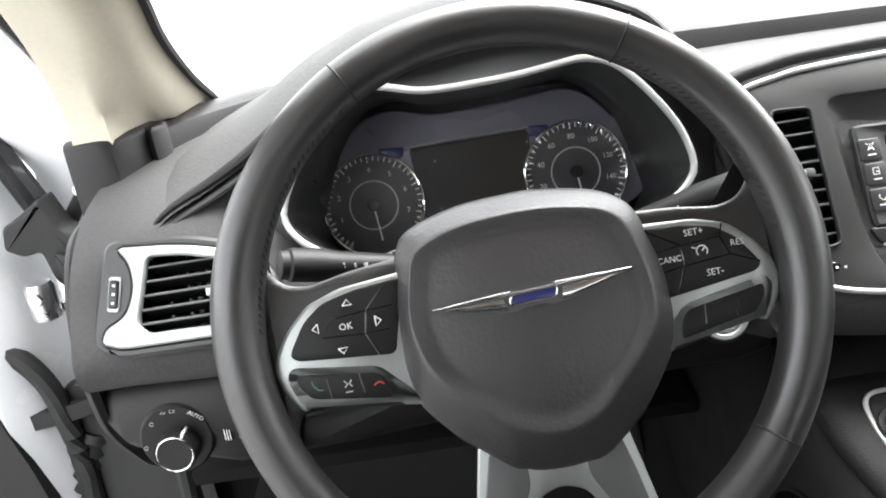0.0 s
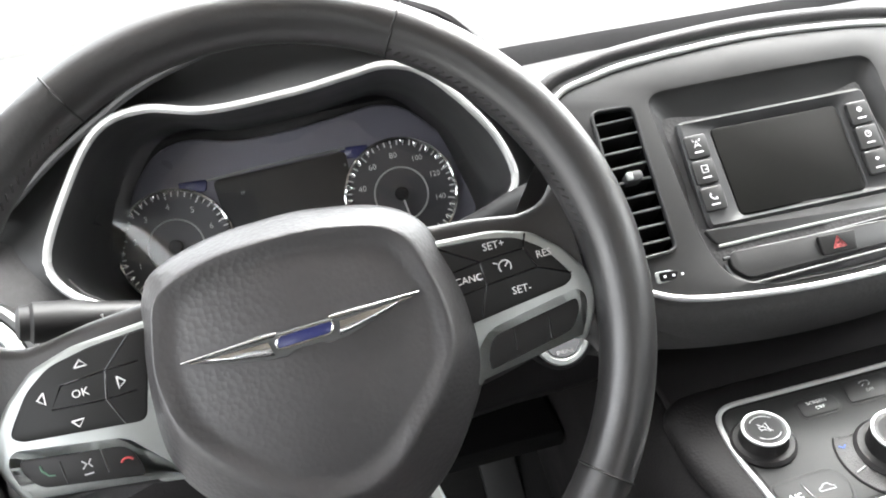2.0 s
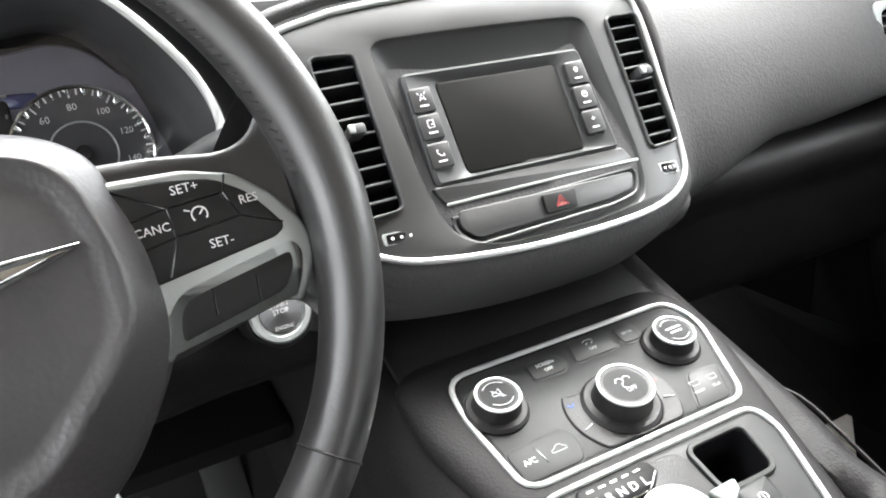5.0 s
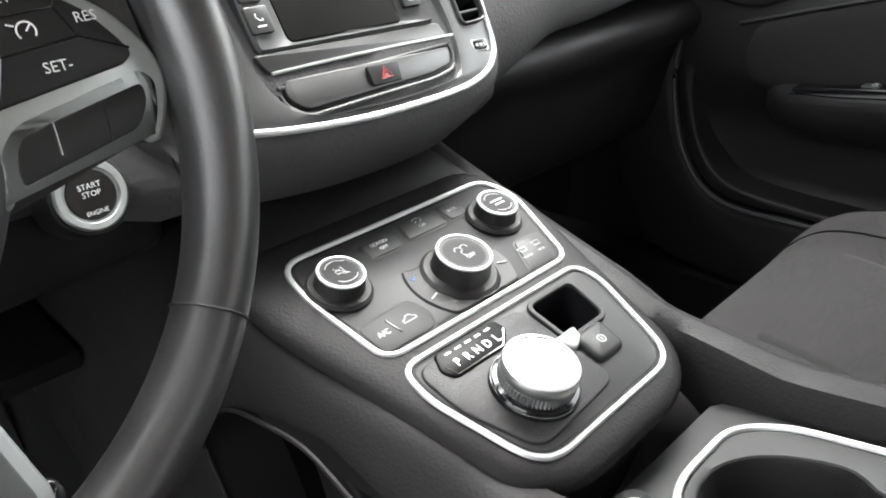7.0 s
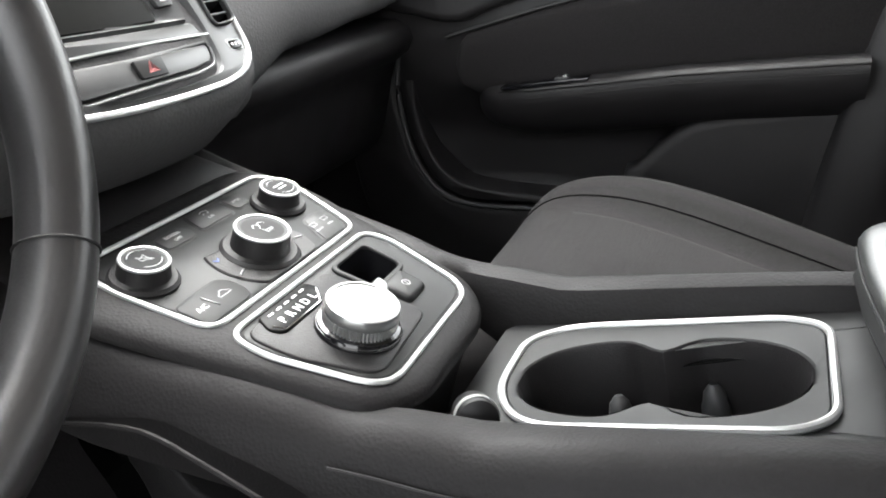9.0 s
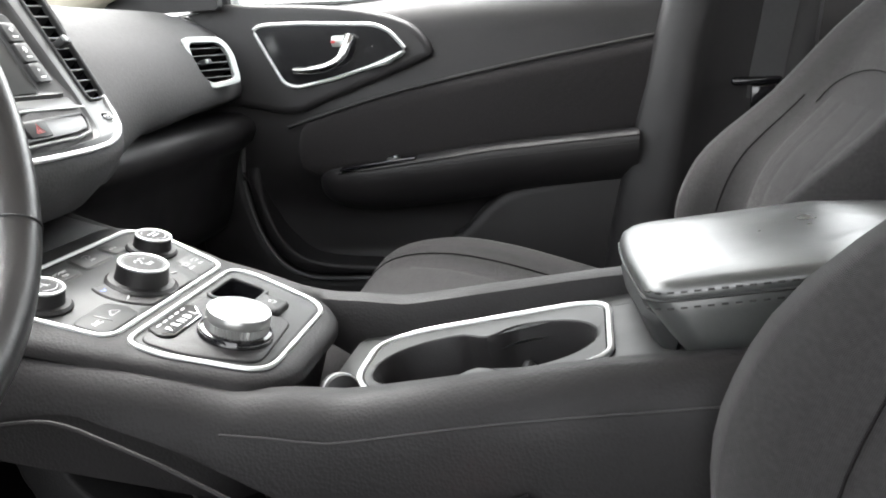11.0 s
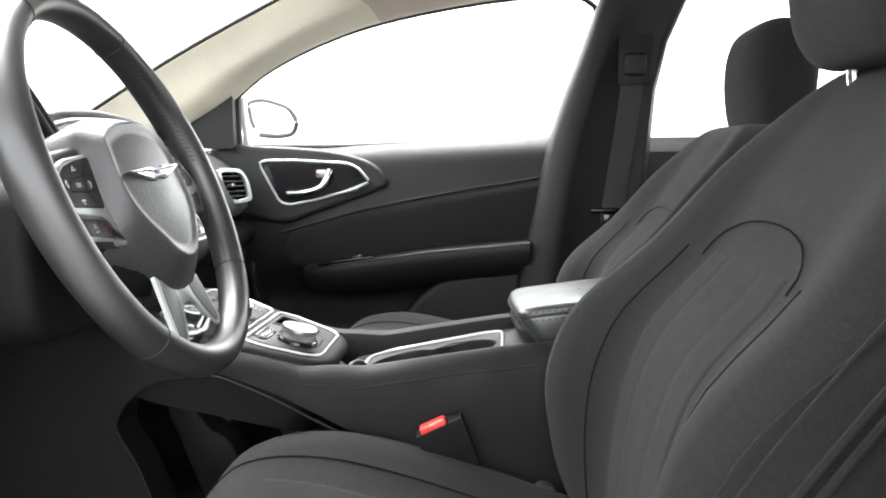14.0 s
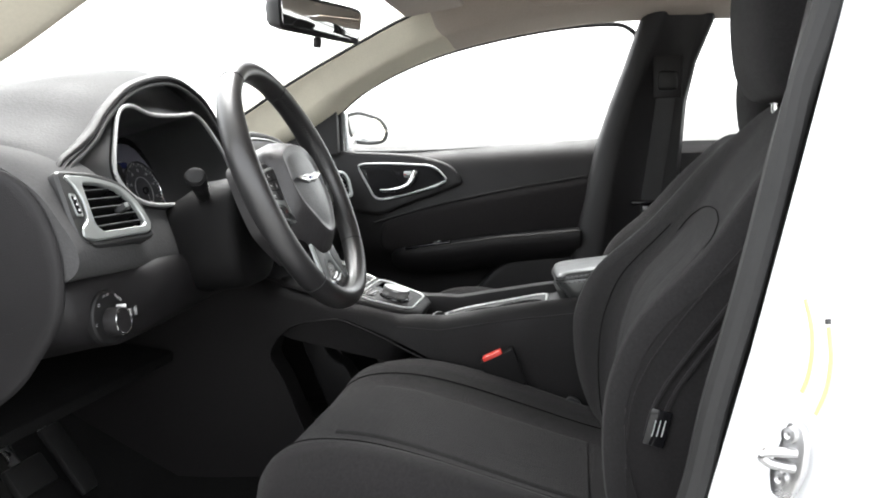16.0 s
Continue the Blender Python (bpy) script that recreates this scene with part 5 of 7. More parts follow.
part("lid_latch", loft([[(x, 0.219 - 0.014 * f + dy, 0.740 - 0.004 * f), (x, 0.222 - 0.014 * f + dy, 0.732), (x, 0.214 - 0.014 * f + dy, 0.712 + 0.006 * (1 - f)), (x, 0.206 - 0.014 * f, 0.708 + 0.006 * (1 - f)), (x, 0.200 - 0.014 * f, 0.735)] for x, f, dy in ((0.112, 0.0, -0.008), (0.106, 0.05, 0.0), (0.050, 0.3, 0.002), (-0.012, 0.8, 0.001), (-0.030, 0.95, -0.004), (-0.036, 1.0, -0.012))]), CONSOLE_SATIN, armrest, sharp=50)

# ---- steering wheel ----
wheel = thing("steering_wheel", "black leather steering wheel with silver spoke trim", "steering wheel")
yw, tl = radians(2.6), radians(22.8)
WH = plane((-0.3534, 0.5692, 0.9408), (math.sin(yw) * math.cos(tl), -math.cos(yw) * math.cos(tl), math.sin(tl))) @ pose(0, 0, 0, 0, 0, 1.5)
HB = at(WH, 0.002, 0.001, -0.008) @ Matrix.Diagonal((0.979, 0.979, 1.0, 1))
SP = at(WH, 0.0015, 0.0015, -0.010) @ Matrix.Diagonal((0.997, 0.997, 1.0, 1))


def rim_point(a, b, big=1.0):
    """A point of the rim's surface: a round the wheel, b round its section, thicker at the grips."""
    grip = math.exp(-((math.degrees(math.asin(max(-1, min(1, math.sin(a))))) - 12) / 26) ** 2)
    R, r = 0.1748, 0.0150 + 0.0016 * grip
    rr = R + r * math.cos(b) * 0.98
    return Vector((rr * math.cos(a), rr * math.sin(a), r * 1.12 * math.sin(b)))


rim_rings = [[rim_point(2 * math.pi * k / 144, 2 * math.pi * j / 20) for j in range(20)] for k in range(144)]
rim = part("rim", loft(rim_rings, looped=True, m=WH), LEATHER, wheel, "black leather rim", sharp=80)
for deg in (118.5, 58.5, -39, -132.5):
    a = radians(deg)
    pts = [WH @ (rim_point(a, 2 * math.pi * j / 24) * 1.0) for j in range(24)]
    c = WH @ Vector((0.1748 * math.cos(a), 0.1748 * math.sin(a), 0))
    part("seam", tube([c + (p - c) * 1.012 for p in pts], 0.0007, True, 5), MATT_BLACK, rim)
sewn = []
for k in range(200):
    a = 2 * math.pi * k / 200
    if 4 < math.degrees(math.asin(math.sin(a))) < 58:
        p, q = WH @ rim_point(a, radians(152)), WH @ rim_point(a + 0.019, radians(164))
        sewn.append(tube([p, q], 0.0006, seg=4))
tagged(part("stitching", join(*sewn), STITCH, rim), kind="stuff")

hub = [(-0.0785, 0.030), (-0.0755, 0.0446), (-0.066, 0.0575), (-0.034, 0.0670), (0.0, 0.0690), (0.0212, 0.0680), (0.0560, 0.0610), (0.0767, 0.0478), (0.0854, 0.0275), (0.0920, 0.0003), (0.0913, -0.0270), (0.083, -0.0494), (0.0608, -0.0800), (0.0423, -0.0960), (0.0257, -0.1060), (0.0036, -0.1085), (-0.0194, -0.1046), (-0.0399, -0.0895), (-0.0613, -0.0690), (-0.0776, -0.0460), (-0.0835, -0.0210), (-0.0823, 0.0093)]
HUB = resample([(p.x, p.y) for p in spline([(x, y, 0) for x, y in hub], 5, True)], 120)
ridge = [(-0.0690, 0.0240), (-0.0640, 0.0395), (-0.0520, 0.0465), (-0.0300, 0.0520), (0.0, 0.0535), (0.0250, 0.0520), (0.0530, 0.0455), (0.0655, 0.0340), (0.0715, 0.0150), (0.0745, -0.0080), (0.0715, -0.0270), (0.0610, -0.0420), (0.0450, -0.0580), (0.0270, -0.0740), (0.0020, -0.0800), (-0.0230, -0.0720), (-0.0410, -0.0560), (-0.0590, -0.0380), (-0.0690, -0.0200), (-0.0725, 0.0030)]
RIDGE = resample([(p.x, p.y) for p in spline([(x, y, 0) for x, y in ridge], 5, True)], 120)
hc = Vector((0.002, -0.012))


def by_angle(pts):
    """Starts an outline where it lies straight to the right of the hub's middle, anticlockwise."""
    if sum(a.x * b.y - b.x * a.y for a, b in zip(pts, pts[1:])) < 0:
        pts = pts[::-1]
    k = min(range(len(pts)), key=lambda i: abs(math.atan2(pts[i].y - hc.y, pts[i].x - hc.x)))
    return pts[k:] + pts[:k]


HUB, RIDGE = by_angle([p + Vector((math.copysign(0.0025, p.x), -0.0015)) * min(max((-0.015 - p.y) / 0.03, 0), 1) * (0.3 if abs(p.x) < 0.02 else 1.0) for p in HUB]), by_angle(RIDGE)


def face_height(p):
    """The cover's front bows gently and dips towards its top."""
    return 0.0270 - 0.0050 * (p.x / 0.07) ** 2 - 0.0035 * max(0, (p.y - 0.01) / 0.045) ** 2 - 0.0045 * max(0, (-0.02 - p.y) / 0.06) ** 2


pad_rings = [[(p.x * 0.94, p.y * 0.94, -0.060) for p in HUB], [(p.x * 0.985, p.y * 0.985, -0.030) for p in HUB]]
for f, z in ((1.0, -0.008), (1.0, 0.000), (0.985, 0.0045)):
    pad_rings.append([(hc.x + (p.x - hc.x) * f, hc.y + (p.y - hc.y) * f, z) for p in HUB])
for f in (0.10, 0.30, 0.55, 0.78, 0.90, 0.97, 1.0):
    ring = []
    for a, b in zip(HUB, RIDGE):
        q = hc + (a - hc) * 0.985
        q = q.lerp(b, f)
        ring.append((q.x, q.y, 0.0045 + (face_height(b) + 0.0022 - 0.0045) * min(f * 1.06 + 0.06 * math.sin(f * math.pi), 1.0)))
    pad_rings.append(ring)
for k in range(1, 25):
    f = 1 - k / 25
    dip = 0.0040 * math.sin(min(k / 4, 1) * math.pi / 2) ** 1.5
    ring = []
    for b in RIDGE:
        q = hc + (b - hc) * f
        ring.append((q.x, q.y, face_height(q) + 0.0022 - dip * (1 - 0.45 * min(k / 20, 1))))
    pad_rings.append(ring)
airbag = part("airbag_cover", loft(pad_rings, m=HB), PAD_LEATHER, wheel, "grained black airbag cover", sharp=80)
EM = at(WH, 0.0045, 0.0040, 0.0192) @ Matrix.Diagonal((1.01, 1.01, 1.0, 1)) @ Matrix.Rotation(radians(1.2), 4, "Z")
wing_top = [(-0.0595, 0.0040), (-0.0300, 0.0050), (-0.0160, 0.0056), (-0.0130, 0.0040), (0.0130, 0.0040), (0.0160, 0.0056), (0.0300, 0.0050), (0.0595, 0.0040)]
wing_low = [(0.0520, 0.0012), (0.0360, -0.0030), (0.0200, -0.0070), (0.0105, -0.0078), (0.0060, -0.0060), (-0.0060, -0.0060), (-0.0105, -0.0078), (-0.0200, -0.0070), (-0.0360, -0.0030), (-0.0520, 0.0012)]
emb = part("emblem", plate([Vector(p) for p in wing_top + wing_low], EM, -0.006, 0.0016, 0.0006), PANEL_GREY, airbag, "chrome winged emblem with a blue bar")
for k in (-1, 1):
    upper = [(k * x, y) for x, y in ((0.0130, 0.0050), (0.0300, 0.0047), (0.0590, 0.0040), (0.0500, 0.0030), (0.0300, 0.0028), (0.0140, 0.0026))]
    part("wing", plate([Vector(p) for p in upper][::k], EM, 0.0, 0.0030, 0.0005), CHROME, emb, "polished chrome")
    blade = [(k * x, y) for x, y in ((0.0175, 0.0014), (0.0400, 0.0019), (0.0550, 0.0028), (0.0480, 0.0008), (0.0340, -0.0026), (0.0160, -0.0060))]
    part("wing", plate([Vector(p) for p in blade][::k], EM, 0.0, 0.0027, 0.0006), CHROME, emb, "polished chrome")
bar = rounded([(-0.0150, -0.0036), (0.0130, -0.0036), (0.0150, 0.0026), (-0.0130, 0.0026)], 0.0028)
part("emblem_bar", plate(bar, EM, 0.0, 0.0028, 0.0005), BLUE, emb)
part("bar_rim", tube(on(EM, resample(bar, 40), 0.0026), 0.0007, True, 6), CHROME, emb)

for s in (-1, 1):
    base = [(0.060, 0.0420), (0.104, 0.0385), (0.132, 0.0335), (0.1465, 0.0375), (0.1555, 0.0500), (0.1590, 0.0640), (0.1630, 0.0660), (0.1660, 0.0), (0.1630, -0.0680), (0.1570, -0.0660), (0.1530, -0.0520), (0.1480, -0.0425), (0.140, -0.0395), (0.089, -0.0500), (0.060, -0.0530)]
    o = rounded([(s * x, y) for x, y in base][::s], 0.010)
    spoke = part("spoke", loft([flat(inset(o, d), z) for d, z in ((0.010, -0.004), (0.002, -0.003), (0.0, 0.0), (0.0018, 0.0028), (0.006, 0.0040))], m=SP), LEATHER, wheel, "black spoke with switches", sharp=60)
    sil_o = rounded([(s * x, y) for x, y in ((0.070, 0.0322), (0.112, 0.0290), (0.1330, 0.0225), (0.1480, 0.0090), (0.1570, -0.0050), (0.1595, -0.0150), (0.1570, -0.0255), (0.1500, -0.0375), (0.1455, -0.0425), (0.1405, -0.0385), (0.1475, -0.0290), (0.1500, -0.0200), (0.1480, -0.0165), (0.0985, -0.0245), (0.0925, -0.0290), (0.0885, -0.0420), (0.0860, -0.0490), (0.068, -0.0520))][::s], 0.004)
    part("spoke_trim", plate(sil_o, SP, 0.0020, 0.0085, 0.0022), SILVER, spoke, "satin silver trim")
    up = rounded([(s * x, y) for x, y in ((0.072, 0.0288), (0.1030, 0.0265), (0.1240, 0.0220), (0.1370, 0.0125), (0.1460, -0.0010), (0.1490, -0.0070), (0.1440, -0.0108), (0.084, -0.0175))][::s], 0.005)
    keys = part("upper_switch", plate(up, SP, 0.002, 0.0093, 0.0012), KEY_BLACK, spoke, "black switch pad with white symbols")
    lo = rounded([(s * x, y) for x, y in ((0.0985, -0.0252), (0.1480, -0.0178), (0.1478, -0.0255), (0.1405, -0.0355), (0.0905, -0.0440), (0.0905, -0.0380), (0.0935, -0.0295))][::s], 0.005)
    keys2 = part("lower_switch", plate(lo, SP, 0.000, 0.0088, 0.0012), KEY_BLACK, spoke, "black lower switch bar")
    gaps = [[(0.080, 0.0270), (0.1010, 0.0140), (0.1012, 0.0009), (0.0940, -0.0150)], [(0.0830, 0.0120), (0.1010, 0.0140), (0.126, 0.0150), (0.129, 0.0225)], [(0.126, 0.0150), (0.1307, 0.0030), (0.148, -0.0050)], [(0.1307, 0.0030), (0.1012, 0.0009), (0.086, -0.0010)]]
    if s < 0:
        gaps = [[(0.0823, 0.0275), (0.0977, 0.0127), (0.1004, -0.0015), (0.0941, -0.0160)], [(0.0813, 0.0130), (0.0977, 0.0127), (0.1198, 0.0111), (0.1264, 0.0008), (0.1004, -0.0015), (0.0850, -0.0010)]]
    part("key_gap", strokes([[(s * x, y) for x, y in g] for g in gaps], SP, 0.0010, 0.0093), GLOSS_BLACK, keys)
    for x in (0.1090, 0.1290):
        part("key_gap", strokes([[(s * x, -0.0245), (s * (x - 0.0015), -0.0365)]], SP, 0.0010, 0.0088), GLOSS_BLACK, keys2)
    if s > 0:
        for body, x, y, z in (("SET+", 0.1105, 0.0205, 0.0058), ("RES", 0.1360, 0.0092, 0.0056), ("CANC", 0.0925, 0.0062, 0.0054), ("SET-", 0.1190, -0.0062, 0.0058)):
            lettering(body, z, at(SP, x, y, 0.0098, -1), MARK, keys)
        part("symbol", strokes([arc(0.1135, 0.0080, 0.0034, -40, 220), [(0.1135, 0.0080), (0.1158, 0.0103)], [(0.1075, 0.0113), (0.110, 0.0103)]], SP, 0.0007, 0.0098), MARK, keys)
    else:
        lettering("OK", 0.0058, at(SP, -0.1115, 0.0050, 0.0098), MARK, keys)
        for pts in ([(-0.1114, 0.0178), (-0.1054, 0.0178), (-0.1084, 0.0212)], [(-0.1186, -0.0075), (-0.1126, -0.0075), (-0.1156, -0.0109)], [(-0.1285, 0.0100), (-0.1285, 0.0040), (-0.1320, 0.0070)], [(-0.0930, 0.0080), (-0.0930, 0.0020), (-0.0895, 0.0050)]):
            part("symbol", strokes([pts + [pts[0]]], SP, 0.0008, 0.0098), MARK, keys)
        part("symbol", strokes([[(-0.1382, -0.0240), (-0.1380, -0.0265), (-0.1352, -0.0298), (-0.1322, -0.0305)]], SP, 0.0009, 0.0092), GREEN, keys2)
        part("symbol", strokes([[(-0.119, -0.0275), (-0.117, -0.0295), (-0.119, -0.0315)], [(-0.1145, -0.0275), (-0.116, -0.0295), (-0.1145, -0.0315)], [(-0.119, -0.0345), (-0.1145, -0.0345)]], SP, 0.0008, 0.0092), DIM_MARK, keys2)
        part("symbol", strokes([arc(-0.0980, -0.0355, 0.0034, 30, 150, 8)], SP, 0.0012, 0.0092), DIM_RED, keys2)
# lower spoke: a silver fork with a dark panel set into each leg
fork = [(0.0, -0.080), (0.046, -0.082), (0.0540, -0.120), (0.0605, -0.152), (0.0545, -0.161), (0.0400, -0.1605), (0.0240, -0.141), (0.0150, -0.1265), (0.0, -0.1215), (-0.0150, -0.1265), (-0.0240, -0.141), (-0.0400, -0.1605), (-0.0545, -0.161), (-0.0605, -0.152), (-0.0540, -0.120), (-0.046, -0.082)]
low_spoke = part("lower_spoke", plate(rounded([(0.066, -0.140), (0.056, -0.168), (0.0, -0.174), (-0.056, -0.168), (-0.066, -0.140), (-0.050, -0.135), (0.0, -0.145), (0.050, -0.135)], 0.008), WH, -0.016, -0.0060, 0.003), GLOSS_BLACK, wheel, "gloss black lower spoke")
LS = at(SP, 0, 0.002, 0.0025) @ Matrix.Diagonal((0.98, 0.98, 1.0, 1))
part("spoke_trim", plate(rounded(fork, 0.006), LS, -0.002, 0.0020, 0.0014), SILVER, low_spoke, "forked satin silver trim")
for s in (-1, 1):
    leg = rounded([(s * x, y) for x, y in ((0.0410, -0.092), (0.0485, -0.120), (0.0545, -0.1495), (0.0505, -0.1560), (0.0425, -0.1550), (0.0290, -0.1370), (0.0190, -0.1180), (0.0190, -0.0920))][::s], 0.005)
    part("leg_panel", plate(leg, LS, 0.0, 0.0030, 0.0008), PANEL_GREY, low_spoke, "satin dark grey panel")
back = [(0.070, -0.010), (0.073, -0.024), (0.070, -0.046), (0.060, -0.062), (0.045, -0.066)]
part("back_cover", lathe(back, at(WH, 0, -0.030), 48), SHADED_PLASTIC, wheel)

# column shroud, stalks and start button
column = thing("steering_column", "black steering column shroud with stalks", "steering column")
shroud = []
for y, z, w, h in ((0.634, 0.876, 0.062, 0.070), (0.638, 0.876, 0.072, 0.077), (0.650, 0.875, 0.077, 0.081), (0.70, 0.868, 0.079, 0.080), (0.80, 0.845, 0.080, 0.042)):
    shroud.append([(-0.352 + w * math.copysign(abs(math.cos(a)) ** 0.65, math.cos(a)), y, z + h * math.copysign(abs(math.sin(a)) ** 0.65, math.sin(a))) for a in [2 * math.pi * k / 40 for k in range(40)]])
part("shroud", loft(shroud), SHADED_PLASTIC, column, sharp=60)
part("lower_shroud", loft([[(-0.352 + w * math.copysign(abs(math.cos(a)) ** 0.7, math.cos(a)), y, z + 0.05 * math.copysign(abs(math.sin(a)) ** 0.7, math.sin(a))) for a in [2 * math.pi * k / 28 for k in range(28)]] for y, w, z in ((0.655, 0.036, 0.862), (0.662, 0.044, 0.858), (0.72, 0.050, 0.845), (0.95, 0.060, 0.80))]), SHADED_PLASTIC, column, sharp=60)
for s in (-1, 1):
    tip = Vector((-0.5105, 0.648, 0.960)) if s < 0 else Vector((-0.190, 0.648, 0.966))
    root = Vector((-0.352 + s * 0.05, 0.690, 0.925))
    stalk = part("stalk", tube([root, root.lerp(tip, 0.45), tip.lerp(root, 0.32), tip.lerp(root, 0.20), tip.lerp(root, 0.03), tip], [0.008, 0.010, 0.0115, 0.0135, 0.0135, 0.010], seg=18, squash=0.9), KEY_BLACK, column, "black control stalk")
    cap_dir = (tip - root).normalized()
    part("stalk_end", tube([tip - cap_dir * 0.003, tip + cap_dir * 0.0035, tip + cap_dir * 0.005], [0.0118, 0.0112, 0.008], seg=18, squash=0.9), KEY_BLACK, stalk)
    for k in range(4):
        part("stalk_mark", block((0.006, 0.0008, 0.003 + 0.001 * (k % 2)), pose(*(root.lerp(tip, 0.44 + 0.07 * k) + Vector((0, -0.0102, 0.0035))), -10), 0), MARK, stalk)
start = thing("start_button", "black engine start button in a silver ring", "button")
SB = plane((-0.185, 0.702, 0.840), (0.0, -0.95, 0.32)) @ Matrix.Diagonal((0.80, 0.80, 1.0, 1))
part("bezel", lathe([(0.001, -0.03), (0.030, -0.03), (0.030, -0.004), (0.028, 0.0), (0.022, 0.001), (0.019, -0.003)], SB, 40), HARD_PLASTIC, start)
part("ring", lathe([(0.0185, -0.002), (0.0255, -0.002), (0.0255, 0.002), (0.024, 0.0035), (0.020, 0.0035), (0.0185, 0.002)], SB, 40), SILVER, start)
part("button", lathe([(0.001, -0.01), (0.0182, -0.01), (0.0182, 0.0015), (0.017, 0.003), (0.001, 0.0026)], SB, 36), GLOSS_BLACK, start)
for body, y, z in (("START", 0.006, 0.0056), ("STOP", 0.0005, 0.0056)):
    lettering(body, z, at(SB, 0, y, 0.0033), MARK, start)
lettering("ENGINE", 0.0045, at(SB, 0, -0.0125, 0.0033), MARK, start)


# ---- seats ----
def seat(cx, label, dy=0.0, dz=0.0, hy=0.0, hz=0.0):
    st = thing("front_seat", label, "car seat", group="front seats")
    soft_side = 0.45 if cx < 0 else 1.0
    # backrest: half width, bolster front y, hollow of the middle, by height
    rows = [(0.50, 0.205, 0.120, 0.010), (0.56, 0.228, 0.158, 0.030), (0.62, 0.240, 0.182, 0.055), (0.69, 0.246, 0.192, 0.072), (0.745, 0.246, 0.182, 0.074), (0.80, 0.243, 0.150, 0.066), (0.87, 0.236, 0.072, 0.048), (0.95, 0.222, 0.002, 0.028), (1.00, 0.196, -0.048, 0.014), (1.03, 0.160, -0.078, 0.006), (1.045, 0.120, -0.100, 0.002), (1.048, 0.06, -0.118, 0.0)]
    rows = [(z + dz, w, yb - 0.005 + dy, h) for z, w, yb, h in rows]
    rings, inserts = [], []
    for z, w, yb, hollow in spline_rows(rows, 3):
        yc = yb - hollow
        th = 0.10 if z < 1.0 else 0.10 - (z - 1.0) * 1.2
        front = []
        for k in range(21):
            u = -1 + k / 10
            au = abs(u)
            bol = math.sin(min(max((au - 0.45) / 0.42, 0), 1) * math.pi / 2) ** 2
            drop = max(0, au - 0.86) / 0.14
            front.append((cx + u * w, yc + hollow * bol * (soft_side if u < 0 else 1.0) - 0.055 * drop ** 2, z))
        back = [(cx + w * f, yc - th * g, z) for f, g in ((1.0, 0.75), (0.92, 1.1), (0.5, 1.25), (0, 1.3), (-0.5, 1.25), (-0.92, 1.1), (-1.0, 0.75))]
        rings.append(front + back)
    backrest = part("backrest", loft(rings), CLOTH, st, "black cloth backrest", sharp=75)
    ins = []
    for z, w, yb, hollow in spline_rows(rows, 3):
        if 0.58 < z - dz < 0.885:
            yc = yb - hollow
            ww = (0.108 + 0.02 * (z - 0.6)) * math.sqrt(max(1 - max((z - dz - 0.850) / 0.048, 0) ** 2, 0.05))
            row = []
            for k in range(33):
                u = -1 + k / 16
                rib = -0.0012 * math.exp(-(((abs(u) - 0.42) / 0.035) ** 2))
                row.append((cx + u * ww, yc + 0.0016 + rib - 0.0035 * (abs(u) > 0.97), z))
            ins.append(row)
    part("insert", loft(ins, closed=False), INSERT, backrest, "charcoal cloth centre panel")
    for s in (-1, 1):
        line = [(cx + s * w * 0.99, yb - 0.052 - 0.012, z) for z, w, yb, hollow in spline_rows(rows, 3) if 0.52 < z - dz < 0.98]
        part("piping", tube(line, 0.0012, seg=5), CLOTH, backrest)
        line = [(cx + s * w * 0.62, yb - hollow + hollow * 0.352 * (soft_side if s < 0 else 1.0) + 0.0006, z) for z, w, yb, hollow in spline_rows(rows, 3) if 0.55 < z - dz < 0.88]
        part("seam", tube(line, 0.0009, seg=5), SEAM, backrest)
    arch = [(cx + 0.122 * math.cos(a), 0, 0.862 + dz + 0.043 * math.sin(a) ** 0.8) for a in [math.pi * k / 16 for k in range(17)]]
    arch = [(x, seat_front(rows, z) + 0.004, z) for x, _, z in arch]
    part("seam", tube(arch, 0.0009, seg=5), SEAM, backrest)
    # cushion
    crow = [(0.06, 0.235, 0.520, 0.020), (0.16, 0.240, 0.538, 0.030), (0.26, 0.245, 0.566, 0.034), (0.36, 0.247, 0.596, 0.032), (0.44, 0.245, 0.614, 0.026), (0.51, 0.238, 0.616, 0.016), (0.55, 0.222, 0.600, 0.008), (0.575, 0.19, 0.560, 0.004), (0.580, 0.17, 0.50, 0.0)]
    rings = []
    for y, w, zc, bol in spline_rows(crow, 3):
        top = []
        for k in range(21):
            u = -1 + k / 10
            au = abs(u)
            b = math.sin(min(max((au - 0.45) / 0.40, 0), 1) * math.pi / 2) ** 2
            drop = max(0, au - 0.84) / 0.16
            top.append((cx + u * w, y, zc + bol * b - 0.045 * drop ** 2))
        under = [(cx + w * f, y - 0.0, max(zc - g, 0.40)) for f, g in ((1.0, 0.09), (0.95, 0.14), (0.5, 0.15), (-0.5, 0.15), (-0.95, 0.14), (-1.0, 0.09))]
        rings.append(top + under)
    cushion = part("cushion", loft(rings), CLOTH, st, "black cloth seat cushion", sharp=75)
    rows_c = []
    for y, w, zc, bol in spline_rows(crow, 3):
        if 0.14 < y < 0.50:
            rows_c.append([(cx + u * 0.112, y, zc + 0.0028 - 0.004 * (abs(u) > 0.97)) for u in [k / 16 - 1 for k in range(33)]])
    part("insert", loft(rows_c, closed=False), INSERT, cushion, "charcoal cloth centre panel")
